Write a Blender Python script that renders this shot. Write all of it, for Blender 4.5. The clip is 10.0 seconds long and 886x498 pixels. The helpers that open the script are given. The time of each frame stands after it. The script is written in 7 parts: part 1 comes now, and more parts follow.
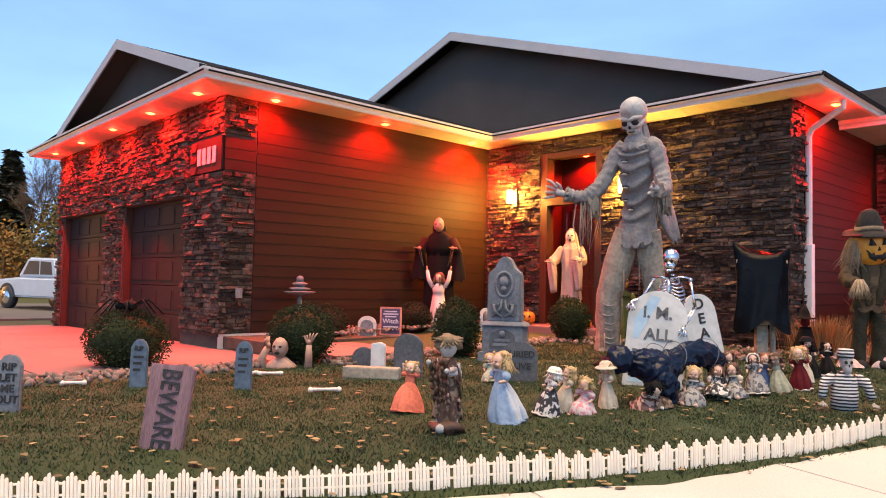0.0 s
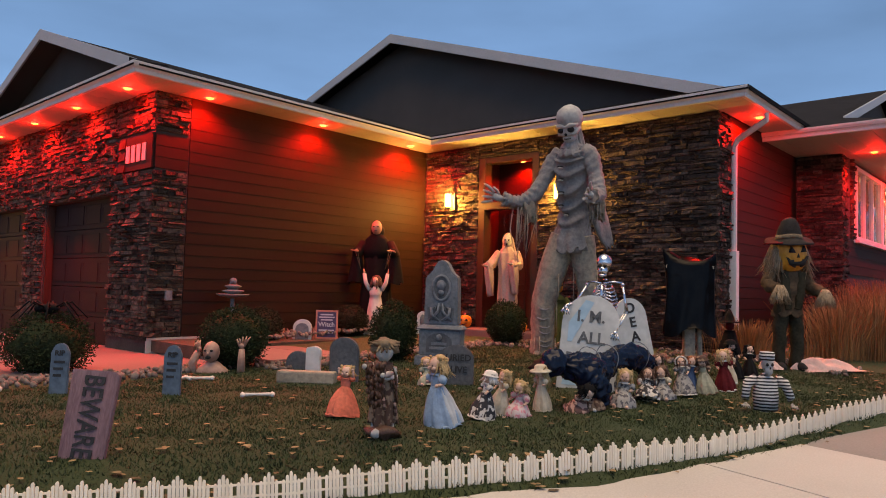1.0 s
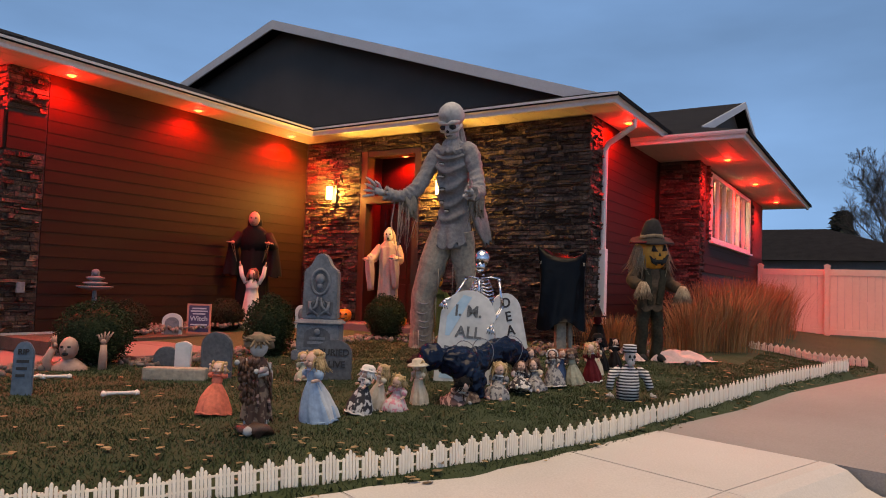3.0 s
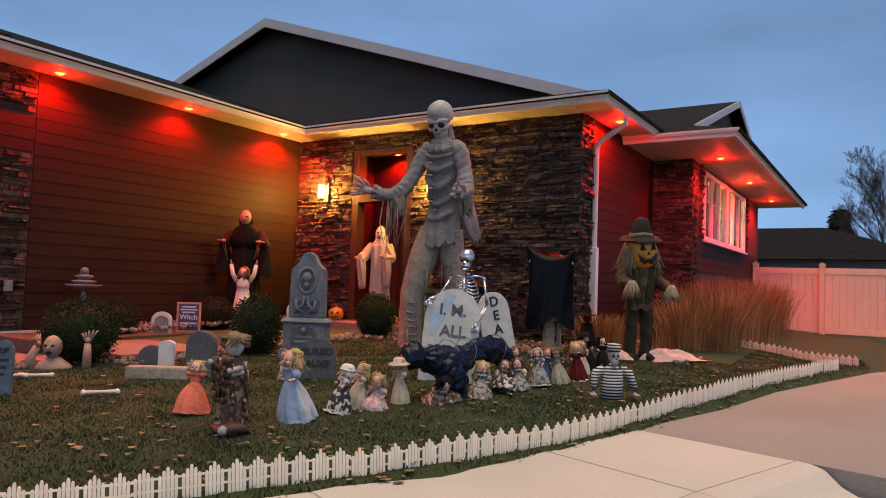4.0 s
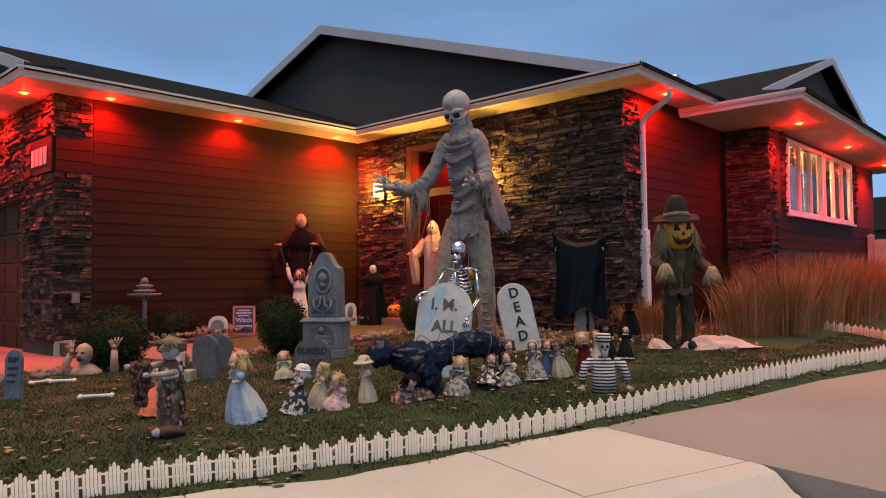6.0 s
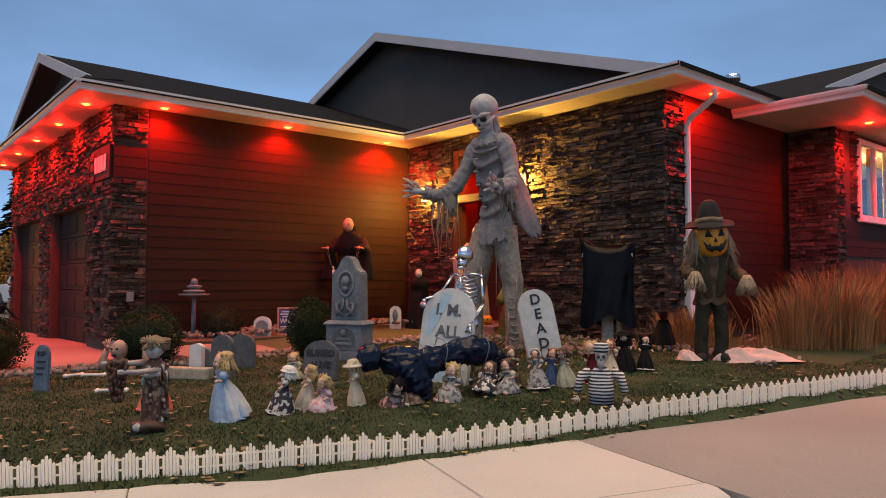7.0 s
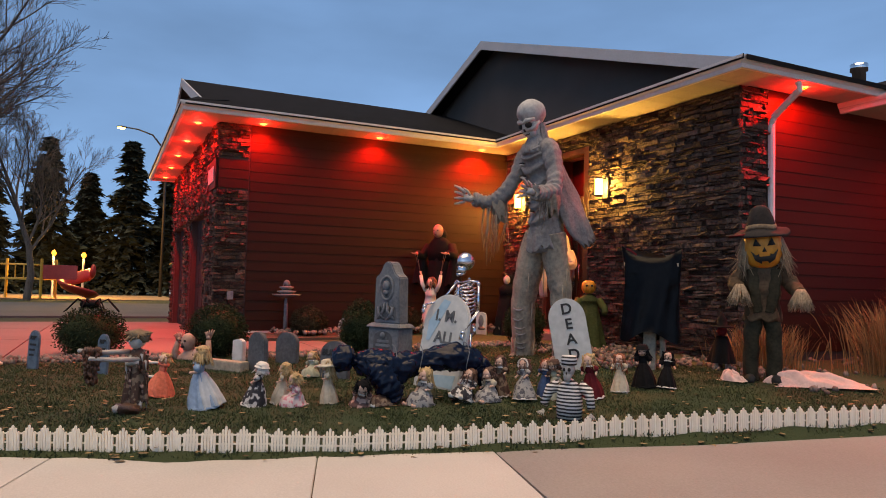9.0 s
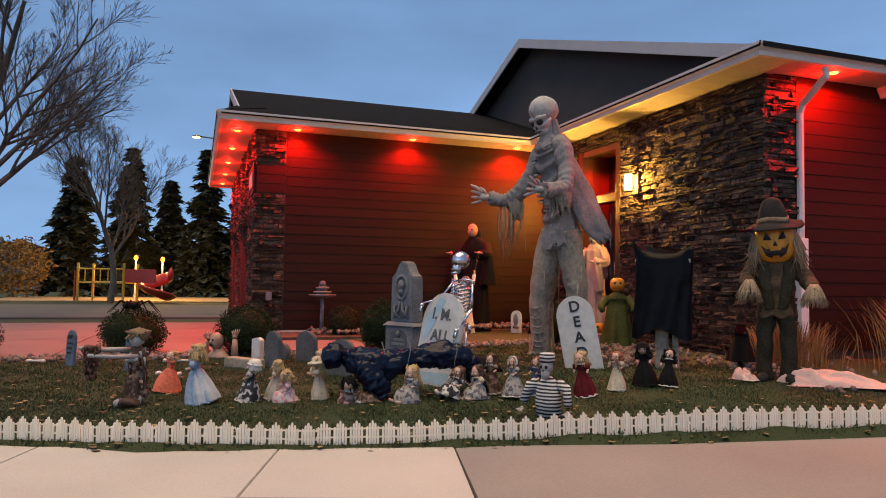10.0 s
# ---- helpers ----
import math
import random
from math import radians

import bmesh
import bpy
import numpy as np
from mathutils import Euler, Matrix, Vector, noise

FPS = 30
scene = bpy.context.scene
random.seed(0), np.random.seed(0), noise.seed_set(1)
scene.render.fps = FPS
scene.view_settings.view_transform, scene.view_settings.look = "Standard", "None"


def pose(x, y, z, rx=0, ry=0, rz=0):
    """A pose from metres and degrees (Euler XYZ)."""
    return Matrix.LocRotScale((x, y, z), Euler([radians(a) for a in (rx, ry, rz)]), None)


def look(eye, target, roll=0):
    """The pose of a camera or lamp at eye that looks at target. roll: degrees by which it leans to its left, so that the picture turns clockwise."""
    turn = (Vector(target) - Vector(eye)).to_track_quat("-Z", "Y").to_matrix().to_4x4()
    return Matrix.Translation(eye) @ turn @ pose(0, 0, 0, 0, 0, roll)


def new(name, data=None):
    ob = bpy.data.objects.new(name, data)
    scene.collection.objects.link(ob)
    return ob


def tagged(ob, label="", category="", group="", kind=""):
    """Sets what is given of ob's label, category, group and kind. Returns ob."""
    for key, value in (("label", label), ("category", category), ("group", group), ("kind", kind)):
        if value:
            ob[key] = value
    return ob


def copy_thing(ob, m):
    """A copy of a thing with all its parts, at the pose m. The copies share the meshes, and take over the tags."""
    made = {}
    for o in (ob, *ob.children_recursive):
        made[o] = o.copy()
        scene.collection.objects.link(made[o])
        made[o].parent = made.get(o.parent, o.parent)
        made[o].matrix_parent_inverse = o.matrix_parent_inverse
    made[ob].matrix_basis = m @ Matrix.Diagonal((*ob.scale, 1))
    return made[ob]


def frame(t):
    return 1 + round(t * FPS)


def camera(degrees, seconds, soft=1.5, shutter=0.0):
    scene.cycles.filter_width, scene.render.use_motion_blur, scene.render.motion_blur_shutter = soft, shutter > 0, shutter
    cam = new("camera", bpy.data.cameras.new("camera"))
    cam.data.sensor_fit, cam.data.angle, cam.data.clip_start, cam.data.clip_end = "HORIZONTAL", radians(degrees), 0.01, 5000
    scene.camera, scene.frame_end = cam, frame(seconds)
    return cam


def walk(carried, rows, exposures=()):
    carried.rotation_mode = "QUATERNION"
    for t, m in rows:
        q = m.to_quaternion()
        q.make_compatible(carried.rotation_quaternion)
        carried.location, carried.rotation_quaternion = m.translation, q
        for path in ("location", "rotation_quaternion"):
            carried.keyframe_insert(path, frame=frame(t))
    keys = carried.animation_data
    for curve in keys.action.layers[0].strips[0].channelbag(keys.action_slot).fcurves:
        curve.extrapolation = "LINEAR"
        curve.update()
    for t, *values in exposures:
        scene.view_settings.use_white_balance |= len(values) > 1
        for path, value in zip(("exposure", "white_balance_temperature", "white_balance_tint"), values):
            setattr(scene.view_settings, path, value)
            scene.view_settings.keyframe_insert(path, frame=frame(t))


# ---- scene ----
cam = camera(64.1, 10.0, 1.0)
PATH = [
    (0, (8.887, -9.464, 0.974), (7.426, -8.102, 1.074), 1.3),
    (0.5, (8.882, -9.46, 0.973), (7.474, -8.043, 1.084), 1.5),
    (1, (8.878, -9.453, 0.978), (7.543, -7.969, 1.091), 1.6),
    (1.5, (8.88, -9.45, 0.977), (7.645, -7.881, 1.086), 1.8),
    (2, (8.876, -9.442, 0.981), (7.734, -7.804, 1.086), 2.0),
    (2.5, (8.883, -9.445, 0.983), (7.809, -7.761, 1.093), 2.0),
    (4, (9.005, -9.343, 0.992), (7.933, -7.657, 1.094), 2.1),
    (4.5, (9.207, -9.167, 1.004), (8.074, -7.521, 1.096), 1.4),
    (5, (9.446, -8.941, 1.012), (8.224, -7.359, 1.09), 0.2),
    (5.5, (9.689, -8.688, 1.015), (8.406, -7.156, 1.089), -0.6),
    (7, (10.454, -7.851, 1.026), (8.925, -6.564, 1.116), 0.1),
    (7.5, (10.708, -7.532, 1.033), (9.098, -6.349, 1.127), 0.5),
    (8, (10.979, -7.174, 1.042), (9.28, -6.122, 1.14), 1.1),
    (8.5, (11.233, -6.837, 1.054), (9.473, -5.892, 1.15), 1.4),
    (9, (11.426, -6.474, 1.051), (9.621, -5.618, 1.151), 1.5),
    (9.5, (11.613, -6.14, 1.054), (9.772, -5.365, 1.153), 1.4),
    (10, (11.79, -5.799, 1.056), (9.904, -5.143, 1.151), 0.9),
]
EXPOSURES = [(0.0, 2.1, 7900, 12), (0.3, 1.65, 7900, 12), (0.6, 1.3, 7900, 12), (1.0, 1.1, 7900, 12), (10.0, 1.1, 7900, 12)]
walk(cam, [(t, look(eye, target, roll)) for t, eye, target, roll in PATH], EXPOSURES)

# ---- world and light ----
world = bpy.data.worlds.new("dusk")
scene.world = world
world.use_nodes = True
wn = world.node_tree.nodes
sky = wn.new("ShaderNodeTexSky")
sky.sky_type, sky.sun_disc = "NISHITA", False
sky.sun_elevation, sky.sun_rotation = radians(14.0), radians(130)
sky.air_density, sky.dust_density, sky.ozone_density = 1.0, 0.4, 3.0
wn["Background"].inputs["Strength"].default_value = 0.125
wl = world.node_tree.links.new
# an even dusk sky: the horizon takes the tone found higher up, with faint cloud
wc, lift, norm = wn.new("ShaderNodeTexCoord"), wn.new("ShaderNodeVectorMath"), wn.new("ShaderNodeVectorMath")
lift.operation, norm.operation = "ADD", "NORMALIZE"
lift.inputs[1].default_value = (0, 0, 0.45)
wl(wc.outputs["Generated"], lift.inputs[0])
wl(lift.outputs[0], norm.inputs[0])
wl(norm.outputs[0], sky.inputs["Vector"])
cloud, cm, cr = wn.new("ShaderNodeTexNoise"), wn.new("ShaderNodeMapping"), wn.new("ShaderNodeMapRange")
cm.inputs["Scale"].default_value = (1.5, 1.5, 5.0)
cloud.inputs["Scale"].default_value, cloud.inputs["Detail"].default_value = 1.3, 5
cr.inputs["From Min"].default_value, cr.inputs["From Max"].default_value, cr.inputs["To Min"].default_value, cr.inputs["To Max"].default_value = 0.3, 0.7, 0.85, 1.25
wl(wc.outputs["Generated"], cm.inputs["Vector"])
wl(cm.outputs[0], cloud.inputs["Vector"])
wl(cloud.outputs["Fac"], cr.inputs["Value"])
grey = wn.new("ShaderNodeVectorMath")
grey.operation = "SCALE"
wl(sky.outputs["Color"], grey.inputs[0])
wl(cr.outputs[0], grey.inputs["Scale"])
cool = wn.new("ShaderNodeVectorMath")
cool.operation = "MULTIPLY"
cool.inputs[1].default_value = (0.92, 1.0, 1.08)
wl(grey.outputs[0], cool.inputs[0])
wl(cool.outputs[0], wn["Background"].inputs["Color"])

sun = new("sun", bpy.data.lights.new("sun", "SUN"))
sun.data.energy, sun.data.angle, sun.data.color = 1.5, radians(60), (1.0, 0.76, 0.52)
sun.matrix_world = look((4.5, -5.5, 20), (2, -3, 0))


def lamp_point(name, place, watts, color, radius):
    ob = new(name, bpy.data.lights.new(name, "POINT"))
    ob.data.energy, ob.data.color, ob.data.shadow_soft_size = watts, color, radius
    ob.location = place
    return ob


def lamp_spot(name, place, target, watts, color, angle, blend, radius=0.04):
    ob = new(name, bpy.data.lights.new(name, "SPOT"))
    ob.data.energy, ob.data.color, ob.data.shadow_soft_size = watts, color, radius
    ob.data.spot_size, ob.data.spot_blend = radians(angle), blend
    ob.matrix_world = look(place, target)
    return ob


RED = (1.0, 0.012, 0.01)
AMBER = (1.0, 0.56, 0.12)
SOFFIT, SOFFIT_W = 3.66, 3.56
RED_SIDE = [(-0.457, -4.22), (-0.457, -2.15), (-0.457, -0.07)]
RED_FRONT = [(-0.95, -5.2), (-2.74, -5.2), (-4.55, -5.2), (-6.4, -5.2), (-8.25, -5.2)]
RED_MAIN = [(5.4, 1.35)]
RED_WING = [(6.29, 4.49), (6.29, 7.7), (6.29, 11.12)]
SCONCES = [(0.07, 0.44, 2.64), (2.49, 0.44, 2.64)]
for (x, y), watts in zip(RED_SIDE, (125, 125, 240)):
    lamp_spot("red_light", (x, y, SOFFIT - 0.05), (x, y, 0), watts, RED, 150, 0.6)
for x, y in RED_FRONT:
    lamp_spot("red_light", (x, y, SOFFIT - 0.05), (x, y, 0), 190, RED, 150, 0.6)
for x, y in RED_MAIN:
    lamp_spot("red_light", (x, y, SOFFIT - 0.05), (x, y, 0), 165, RED, 172, 0.15)
for x, y in RED_WING:
    lamp_spot("red_light", (x, y, SOFFIT_W - 0.05), (x, y, 0), 165, RED, 150, 0.6)
lamp_spot("red_light", (1.3, 1.1, 3.3), (1.3, 1.1, 0), 120, RED, 150, 0.6)
for x, y in RED_SIDE + RED_FRONT + RED_MAIN:
    lamp_point("red_bulb_light", (x, y, SOFFIT - 0.09), 9, RED, 0.03)
for x, y in RED_WING:
    lamp_point("red_bulb_light", (x, y, SOFFIT_W - 0.09), 9, RED, 0.03)
for x, y, z in SCONCES:
    lamp_point("amber_light", (x, y, z), 80, AMBER, 0.04)


# ---- materials ----
def surface(name, dark, light, rough=0.8, grain=30.0, patch=2.0, bump=0.2, metal=0.0, stretch=(1, 1, 1), vary=0.0, coat=0.0, depth=0.01, spec=0.5):
    """Two colours mixed by fine grain and broad patches, with relief; vary shifts the tone from piece to piece."""
    m = bpy.data.materials.new(name)
    m.use_nodes = True
    nt = m.node_tree
    n, link = nt.nodes, nt.links.new
    b = n["Principled BSDF"]
    tc, mp = n.new("ShaderNodeTexCoord"), n.new("ShaderNodeMapping")
    mp.inputs["Scale"].default_value = stretch
    link(tc.outputs["Object"], mp.inputs["Vector"])
    fine, broad = n.new("ShaderNodeTexNoise"), n.new("ShaderNodeTexNoise")
    fine.inputs["Scale"].default_value, fine.inputs["Detail"].default_value = grain, 6
    broad.inputs["Scale"].default_value, broad.inputs["Detail"].default_value = patch, 4
    info = n.new("ShaderNodeObjectInfo")
    off = n.new("ShaderNodeVectorMath")
    off.operation = "MULTIPLY_ADD"
    off.inputs[1].default_value = (37.0, 19.0, 53.0)
    link(info.outputs["Random"], off.inputs[0])
    link(mp.outputs[0], off.inputs[2])
    link(off.outputs[0], fine.inputs["Vector"])
    link(off.outputs[0], broad.inputs["Vector"])
    add = n.new("ShaderNodeMath")
    add.operation = "ADD"
    link(fine.outputs["Fac"], add.inputs[0])
    link(broad.outputs["Fac"], add.inputs[1])
    ramp = n.new("ShaderNodeMapRange")
    ramp.inputs["From Min"].default_value, ramp.inputs["From Max"].default_value = 0.7, 1.3
    link(add.outputs[0], ramp.inputs["Value"])
    mix = n.new("ShaderNodeMix")
    mix.data_type = "RGBA"
    mix.inputs["A"].default_value, mix.inputs["B"].default_value = (*dark, 1), (*light, 1)
    link(ramp.outputs[0], mix.inputs["Factor"])
    color = mix.outputs["Result"]
    if vary:
        geo = n.new("ShaderNodeNewGeometry")
        both = n.new("ShaderNodeMath")
        both.operation = "ADD"
        link(info.outputs["Random"], both.inputs[0])
        link(geo.outputs["Random Per Island"], both.inputs[1])
        wrap = n.new("ShaderNodeMath")
        wrap.operation = "FRACT"
        link(both.outputs[0], wrap.inputs[0])
        tone = n.new("ShaderNodeMapRange")
        tone.inputs["To Min"].default_value, tone.inputs["To Max"].default_value = 1 - vary, 1 + vary
        link(wrap.outputs[0], tone.inputs["Value"])
        hsv = n.new("ShaderNodeHueSaturation")
        link(tone.outputs[0], hsv.inputs["Value"])
        link(color, hsv.inputs["Color"])
        color = hsv.outputs["Color"]
    link(color, b.inputs["Base Color"])
    b.inputs["Roughness"].default_value, b.inputs["Metallic"].default_value = rough, metal
    b.inputs["Coat Weight"].default_value = coat
    b.inputs["Specular IOR Level"].default_value = spec
    if bump:
        bp = n.new("ShaderNodeBump")
        bp.inputs["Strength"].default_value, bp.inputs["Distance"].default_value = bump, depth
        link(add.outputs[0], bp.inputs["Height"])
        link(bp.outputs[0], b.inputs["Normal"])
    return m


def glow(name, color, strength):
    m = bpy.data.materials.new(name)
    m.use_nodes = True
    b = m.node_tree.nodes["Principled BSDF"]
    b.inputs["Base Color"].default_value = (*color, 1)
    b.inputs["Emission Color"].default_value, b.inputs["Emission Strength"].default_value = (*color, 1), strength
    return m


def glass(name, tint=(0.9, 0.95, 1.0), rough=0.02):
    m = bpy.data.materials.new(name)
    m.use_nodes = True
    b = m.node_tree.nodes["Principled BSDF"]
    b.inputs["Base Color"].default_value = (*tint, 1)
    b.inputs["Transmission Weight"].default_value, b.inputs["Roughness"].default_value, b.inputs["IOR"].default_value = 1.0, rough, 1.45
    return m


M_SIDING = surface("brown_siding", (0.022, 0.0086, 0.0046), (0.031, 0.0122, 0.0066), 0.6, 60, 3, 0.12, stretch=(1, 0.2, 3), vary=0.08, depth=0.004, spec=0.15)
M_STONE = surface("ledgestone", (0.03, 0.02, 0.016), (0.125, 0.088, 0.066), 0.85, 24, 6, 0.9, vary=0.6, depth=0.02, spec=0.2)
M_MORTAR = surface("mortar", (0.03, 0.025, 0.022), (0.06, 0.05, 0.045), 0.95, 40, 4, 0.5)
M_GABLE = surface("grey_brown_stucco", (0.082, 0.067, 0.06), (0.1, 0.083, 0.074), 0.9, 120, 1.5, 0.25, spec=0.15)
M_TRIM = surface("pale_metal_trim", (0.6, 0.56, 0.52), (0.7, 0.65, 0.6), 0.45, 40, 2, 0.04)
M_RAKE = surface("pale_bargeboard", (0.4, 0.39, 0.39), (0.48, 0.46, 0.46), 0.5, 40, 2, 0.04)
M_SOFFIT = surface("cream_soffit", (0.4, 0.36, 0.3), (0.46, 0.42, 0.35), 0.6, 30, 2, 0.05)
M_SHINGLE = surface("asphalt_shingle", (0.008, 0.0075, 0.008), (0.02, 0.019, 0.02), 0.95, 160, 3, 0.5, vary=0.3, spec=0.08)
M_GRASS = surface("lawn_soil", (0.016, 0.0285, 0.006), (0.031, 0.045, 0.011), 0.95, 55, 1.2, 0.6)
M_BLADE = surface("grass_blade", (0.019, 0.034, 0.007), (0.037, 0.052, 0.013), 0.85, 3, 0.8, 0.0, vary=0.28)
M_CONC = surface("pale_concrete", (0.43, 0.395, 0.35), (0.54, 0.5, 0.45), 0.88, 90, 0.9, 0.25)
M_PAD = surface("worn_concrete", (0.22, 0.195, 0.175), (0.29, 0.262, 0.235), 0.9, 70, 0.7, 0.3)
# the pink cast here puts some of the red lamp light into the concrete
M_DRIVE = surface("red_lit_concrete", (0.13, 0.088, 0.082), (0.19, 0.133, 0.125), 0.85, 80, 0.8, 0.2)
M_ASPHALT = surface("asphalt", (0.05, 0.05, 0.05), (0.085, 0.083, 0.08), 0.9, 150, 0.6, 0.4)
M_VINYL = surface("white_vinyl", (0.72, 0.7, 0.66), (0.8, 0.78, 0.74), 0.4, 20, 2, 0.03)
M_PICKET = surface("white_plastic", (0.8, 0.7, 0.53), (0.88, 0.8, 0.65), 0.5, 30, 4, 0.06, vary=0.06)
M_DOORW = surface("stained_wood", (0.03, 0.013, 0.008), (0.06, 0.028, 0.014), 0.4, 60, 5, 0.15, stretch=(6, 6, 0.5))
M_GDOOR = surface("brown_garage_door", (0.018, 0.010, 0.008), (0.024, 0.013, 0.011), 0.7, 60, 2, 0.08, spec=0.15)
M_ROCK = surface("river_rock", (0.07, 0.052, 0.045), (0.21, 0.165, 0.14), 0.8, 20, 4, 0.2, vary=0.35)
M_REDGLOW = glow("red_bulb", (1.0, 0.1, 0.03), 9.0)
M_AMBERGLOW = glow("amber_bulb", (1.0, 0.5, 0.12), 7.0)
M_GLASS = glass("window_glass")
M_PARKGLOW = glow("park_bulb", (1.0, 0.3, 0.03), 3.0)
M_DARK = surface("dark_metal", (0.02, 0.02, 0.02), (0.04, 0.04, 0.04), 0.5, 30, 3, 0.05)


# ---- building blocks ----
def mesh_of(name, bm, material, smooth=False):
    me = bpy.data.meshes.new(name)
    bm.to_mesh(me)
    bm.free()
    for mt in material if isinstance(material, (list, tuple)) else [material]:
        me.materials.append(mt)
    if smooth:
        me.polygons.foreach_set("use_smooth", [True] * len(me.polygons))
    return me


def part(name, bm, material, parent, label="", smooth=False):
    ob = new(name, mesh_of(name, bm, material, smooth))
    ob.parent = parent
    return tagged(ob, label)


def thing(name, label, category, place=(0, 0, 0), turn=0.0, group="", kind=""):
    ob = new(name)
    ob.empty_display_size = 0.125
    ob.matrix_world = pose(*place, 0, 0, turn)
    return tagged(ob, label, category, group, kind)


def solid(name, bm, material, label, category, place=(0, 0, 0), turn=0.0, group="", kind="", smooth=False):
    ob = new(name, mesh_of(name, bm, material, smooth))
    ob.matrix_world = pose(*place, 0, 0, turn)
    return tagged(ob, label, category, group, kind)


def box(x0, x1, y0, y1, z0, z1, bm=None, bevel=0.0, m=None):
    bm = bm or bmesh.new()
    vs = [bm.verts.new((x, y, z)) for x in (x0, x1) for y in (y0, y1) for z in (z0, z1)]
    fs = [bm.faces.new([vs[i] for i in q]) for q in ((0, 1, 3, 2), (4, 6, 7, 5), (0, 4, 5, 1), (2, 3, 7, 6), (0, 2, 6, 4), (1, 5, 7, 3))]
    if bevel:
        bmesh.ops.bevel(bm, geom=list({e for f in fs for e in f.edges}), offset=bevel, segments=2, affect="EDGES", profile=0.6)
    elif m is not None:
        bmesh.ops.transform(bm, matrix=m, verts=vs)
    return bm


def prism(outline, y0, y1, bm=None, axis="y"):
    """An outline (a, b) pushed out along an axis: y takes (x, z), x takes (y, z), z takes (x, y)."""
    bm = bm or bmesh.new()
    at = {"y": lambda a, b, d: (a, d, b), "x": lambda a, b, d: (d, a, b), "z": lambda a, b, d: (a, b, d)}[axis]
    one = [bm.verts.new(at(a, b, y0)) for a, b in outline]
    two = [bm.verts.new(at(a, b, y1)) for a, b in outline]
    k = len(outline)
    fs = [bm.faces.new(one), bm.faces.new(two[::-1])]
    fs += [bm.faces.new((one[i], two[i], two[(i + 1) % k], one[(i + 1) % k])) for i in range(k)]
    bmesh.ops.recalc_face_normals(bm, faces=fs)
    return bm


def limb(pts, radii, seg=10, bm=None, flat=1.0, cap=True):
    """A tapered tube through points; radii may be (wide, deep) pairs."""
    bm = bm or bmesh.new()
    pts = [Vector(p) for p in pts]
    rings, side = [], None
    for i, p in enumerate(pts):
        d = (pts[min(i + 1, len(pts) - 1)] - pts[max(i - 1, 0)]).normalized()
        if side is None:
            side = d.cross(Vector((0, 1, 0)) if abs(d.y) < 0.8 else Vector((1, 0, 0))).normalized()
        side = (side - d * side.dot(d)).normalized()
        up = d.cross(side)
        r = radii[i] if isinstance(radii[i], (tuple, list)) else (radii[i], radii[i] * flat)
        rings.append([bm.verts.new(p + side * (r[0] * math.cos(2 * math.pi * k / seg)) + up * (r[1] * math.sin(2 * math.pi * k / seg))) for k in range(seg)])
    fs = []
    for a, b in zip(rings, rings[1:]):
        for k in range(seg):
            fs.append(bm.faces.new((a[k], a[(k + 1) % seg], b[(k + 1) % seg], b[k])))
    if cap:
        fs += [bm.faces.new(rings[0][::-1]), bm.faces.new(rings[-1])]
    return bm


def ball(place, r, bm=None, sub=2, rough=0.0, seed=0, turn=0.0):
    bm = bm or bmesh.new()
    made = bmesh.ops.create_icosphere(bm, subdivisions=sub, radius=1.0)["verts"]
    r = r if isinstance(r, (tuple, list)) else (r, r, r)
    rot = Matrix.Rotation(turn, 3, "Z")
    for v in made:
        k = 1 + (rough * noise.noise(v.co * 2.2 + Vector((seed, seed * 0.7, 3))) if rough else 0)
        v.co = rot @ Vector((v.co.x * r[0] * k, v.co.y * r[1] * k, v.co.z * r[2] * k)) + Vector(place)
    return bm


def lathe(profile, seg=24, bm=None, place=(0, 0, 0)):
    bm = bm or bmesh.new()
    px, py, pz = place
    rings = [[bm.verts.new((px + r * math.cos(2 * math.pi * k / seg), py + r * math.sin(2 * math.pi * k / seg), pz + z)) for k in range(seg)] for r, z in profile]
    for a, b in zip(rings, rings[1:]):
        for k in range(seg):
            bm.faces.new((a[k], a[(k + 1) % seg], b[(k + 1) % seg], b[k]))
    bm.faces.new(rings[0][::-1])
    bm.faces.new(rings[-1])
    return bm


# ---- ground ----
FENCE = [(3.3, -11.6), (4.25, -10.0), (5.13, -8.57), (5.51, -8.11), (5.84, -7.71), (6.1, -7.35), (6.345, -6.94), (6.53, -6.68), (6.68, -6.45), (6.88, -6.1), (7.2, -5.16), (7.38, -4.25), (7.5, -3.4), (7.66, -2.55), (7.92, -0.8), (8.3, 1.1), (8.62, 2.2)]
FENCE_FAR = [(8.62, 2.2), (7.4, 3.1), (6.35, 3.4)]


def fence_x(y):
    for (xa, ya), (xb, yb) in zip(FENCE, FENCE[1:]):
        if ya <= y <= yb:
            return xa + (xb - xa) * (y - ya) / (yb - ya)
    return FENCE[0][0] if y < FENCE[0][1] else FENCE[-1][0]


def fall(y):
    """How the ground along the pavement drops with the street."""
    return max(-0.2, min(0.0, 0.045 * (y + 6.0))) + max(0.0, min(0.05, 0.025 * (y + 4.6)))


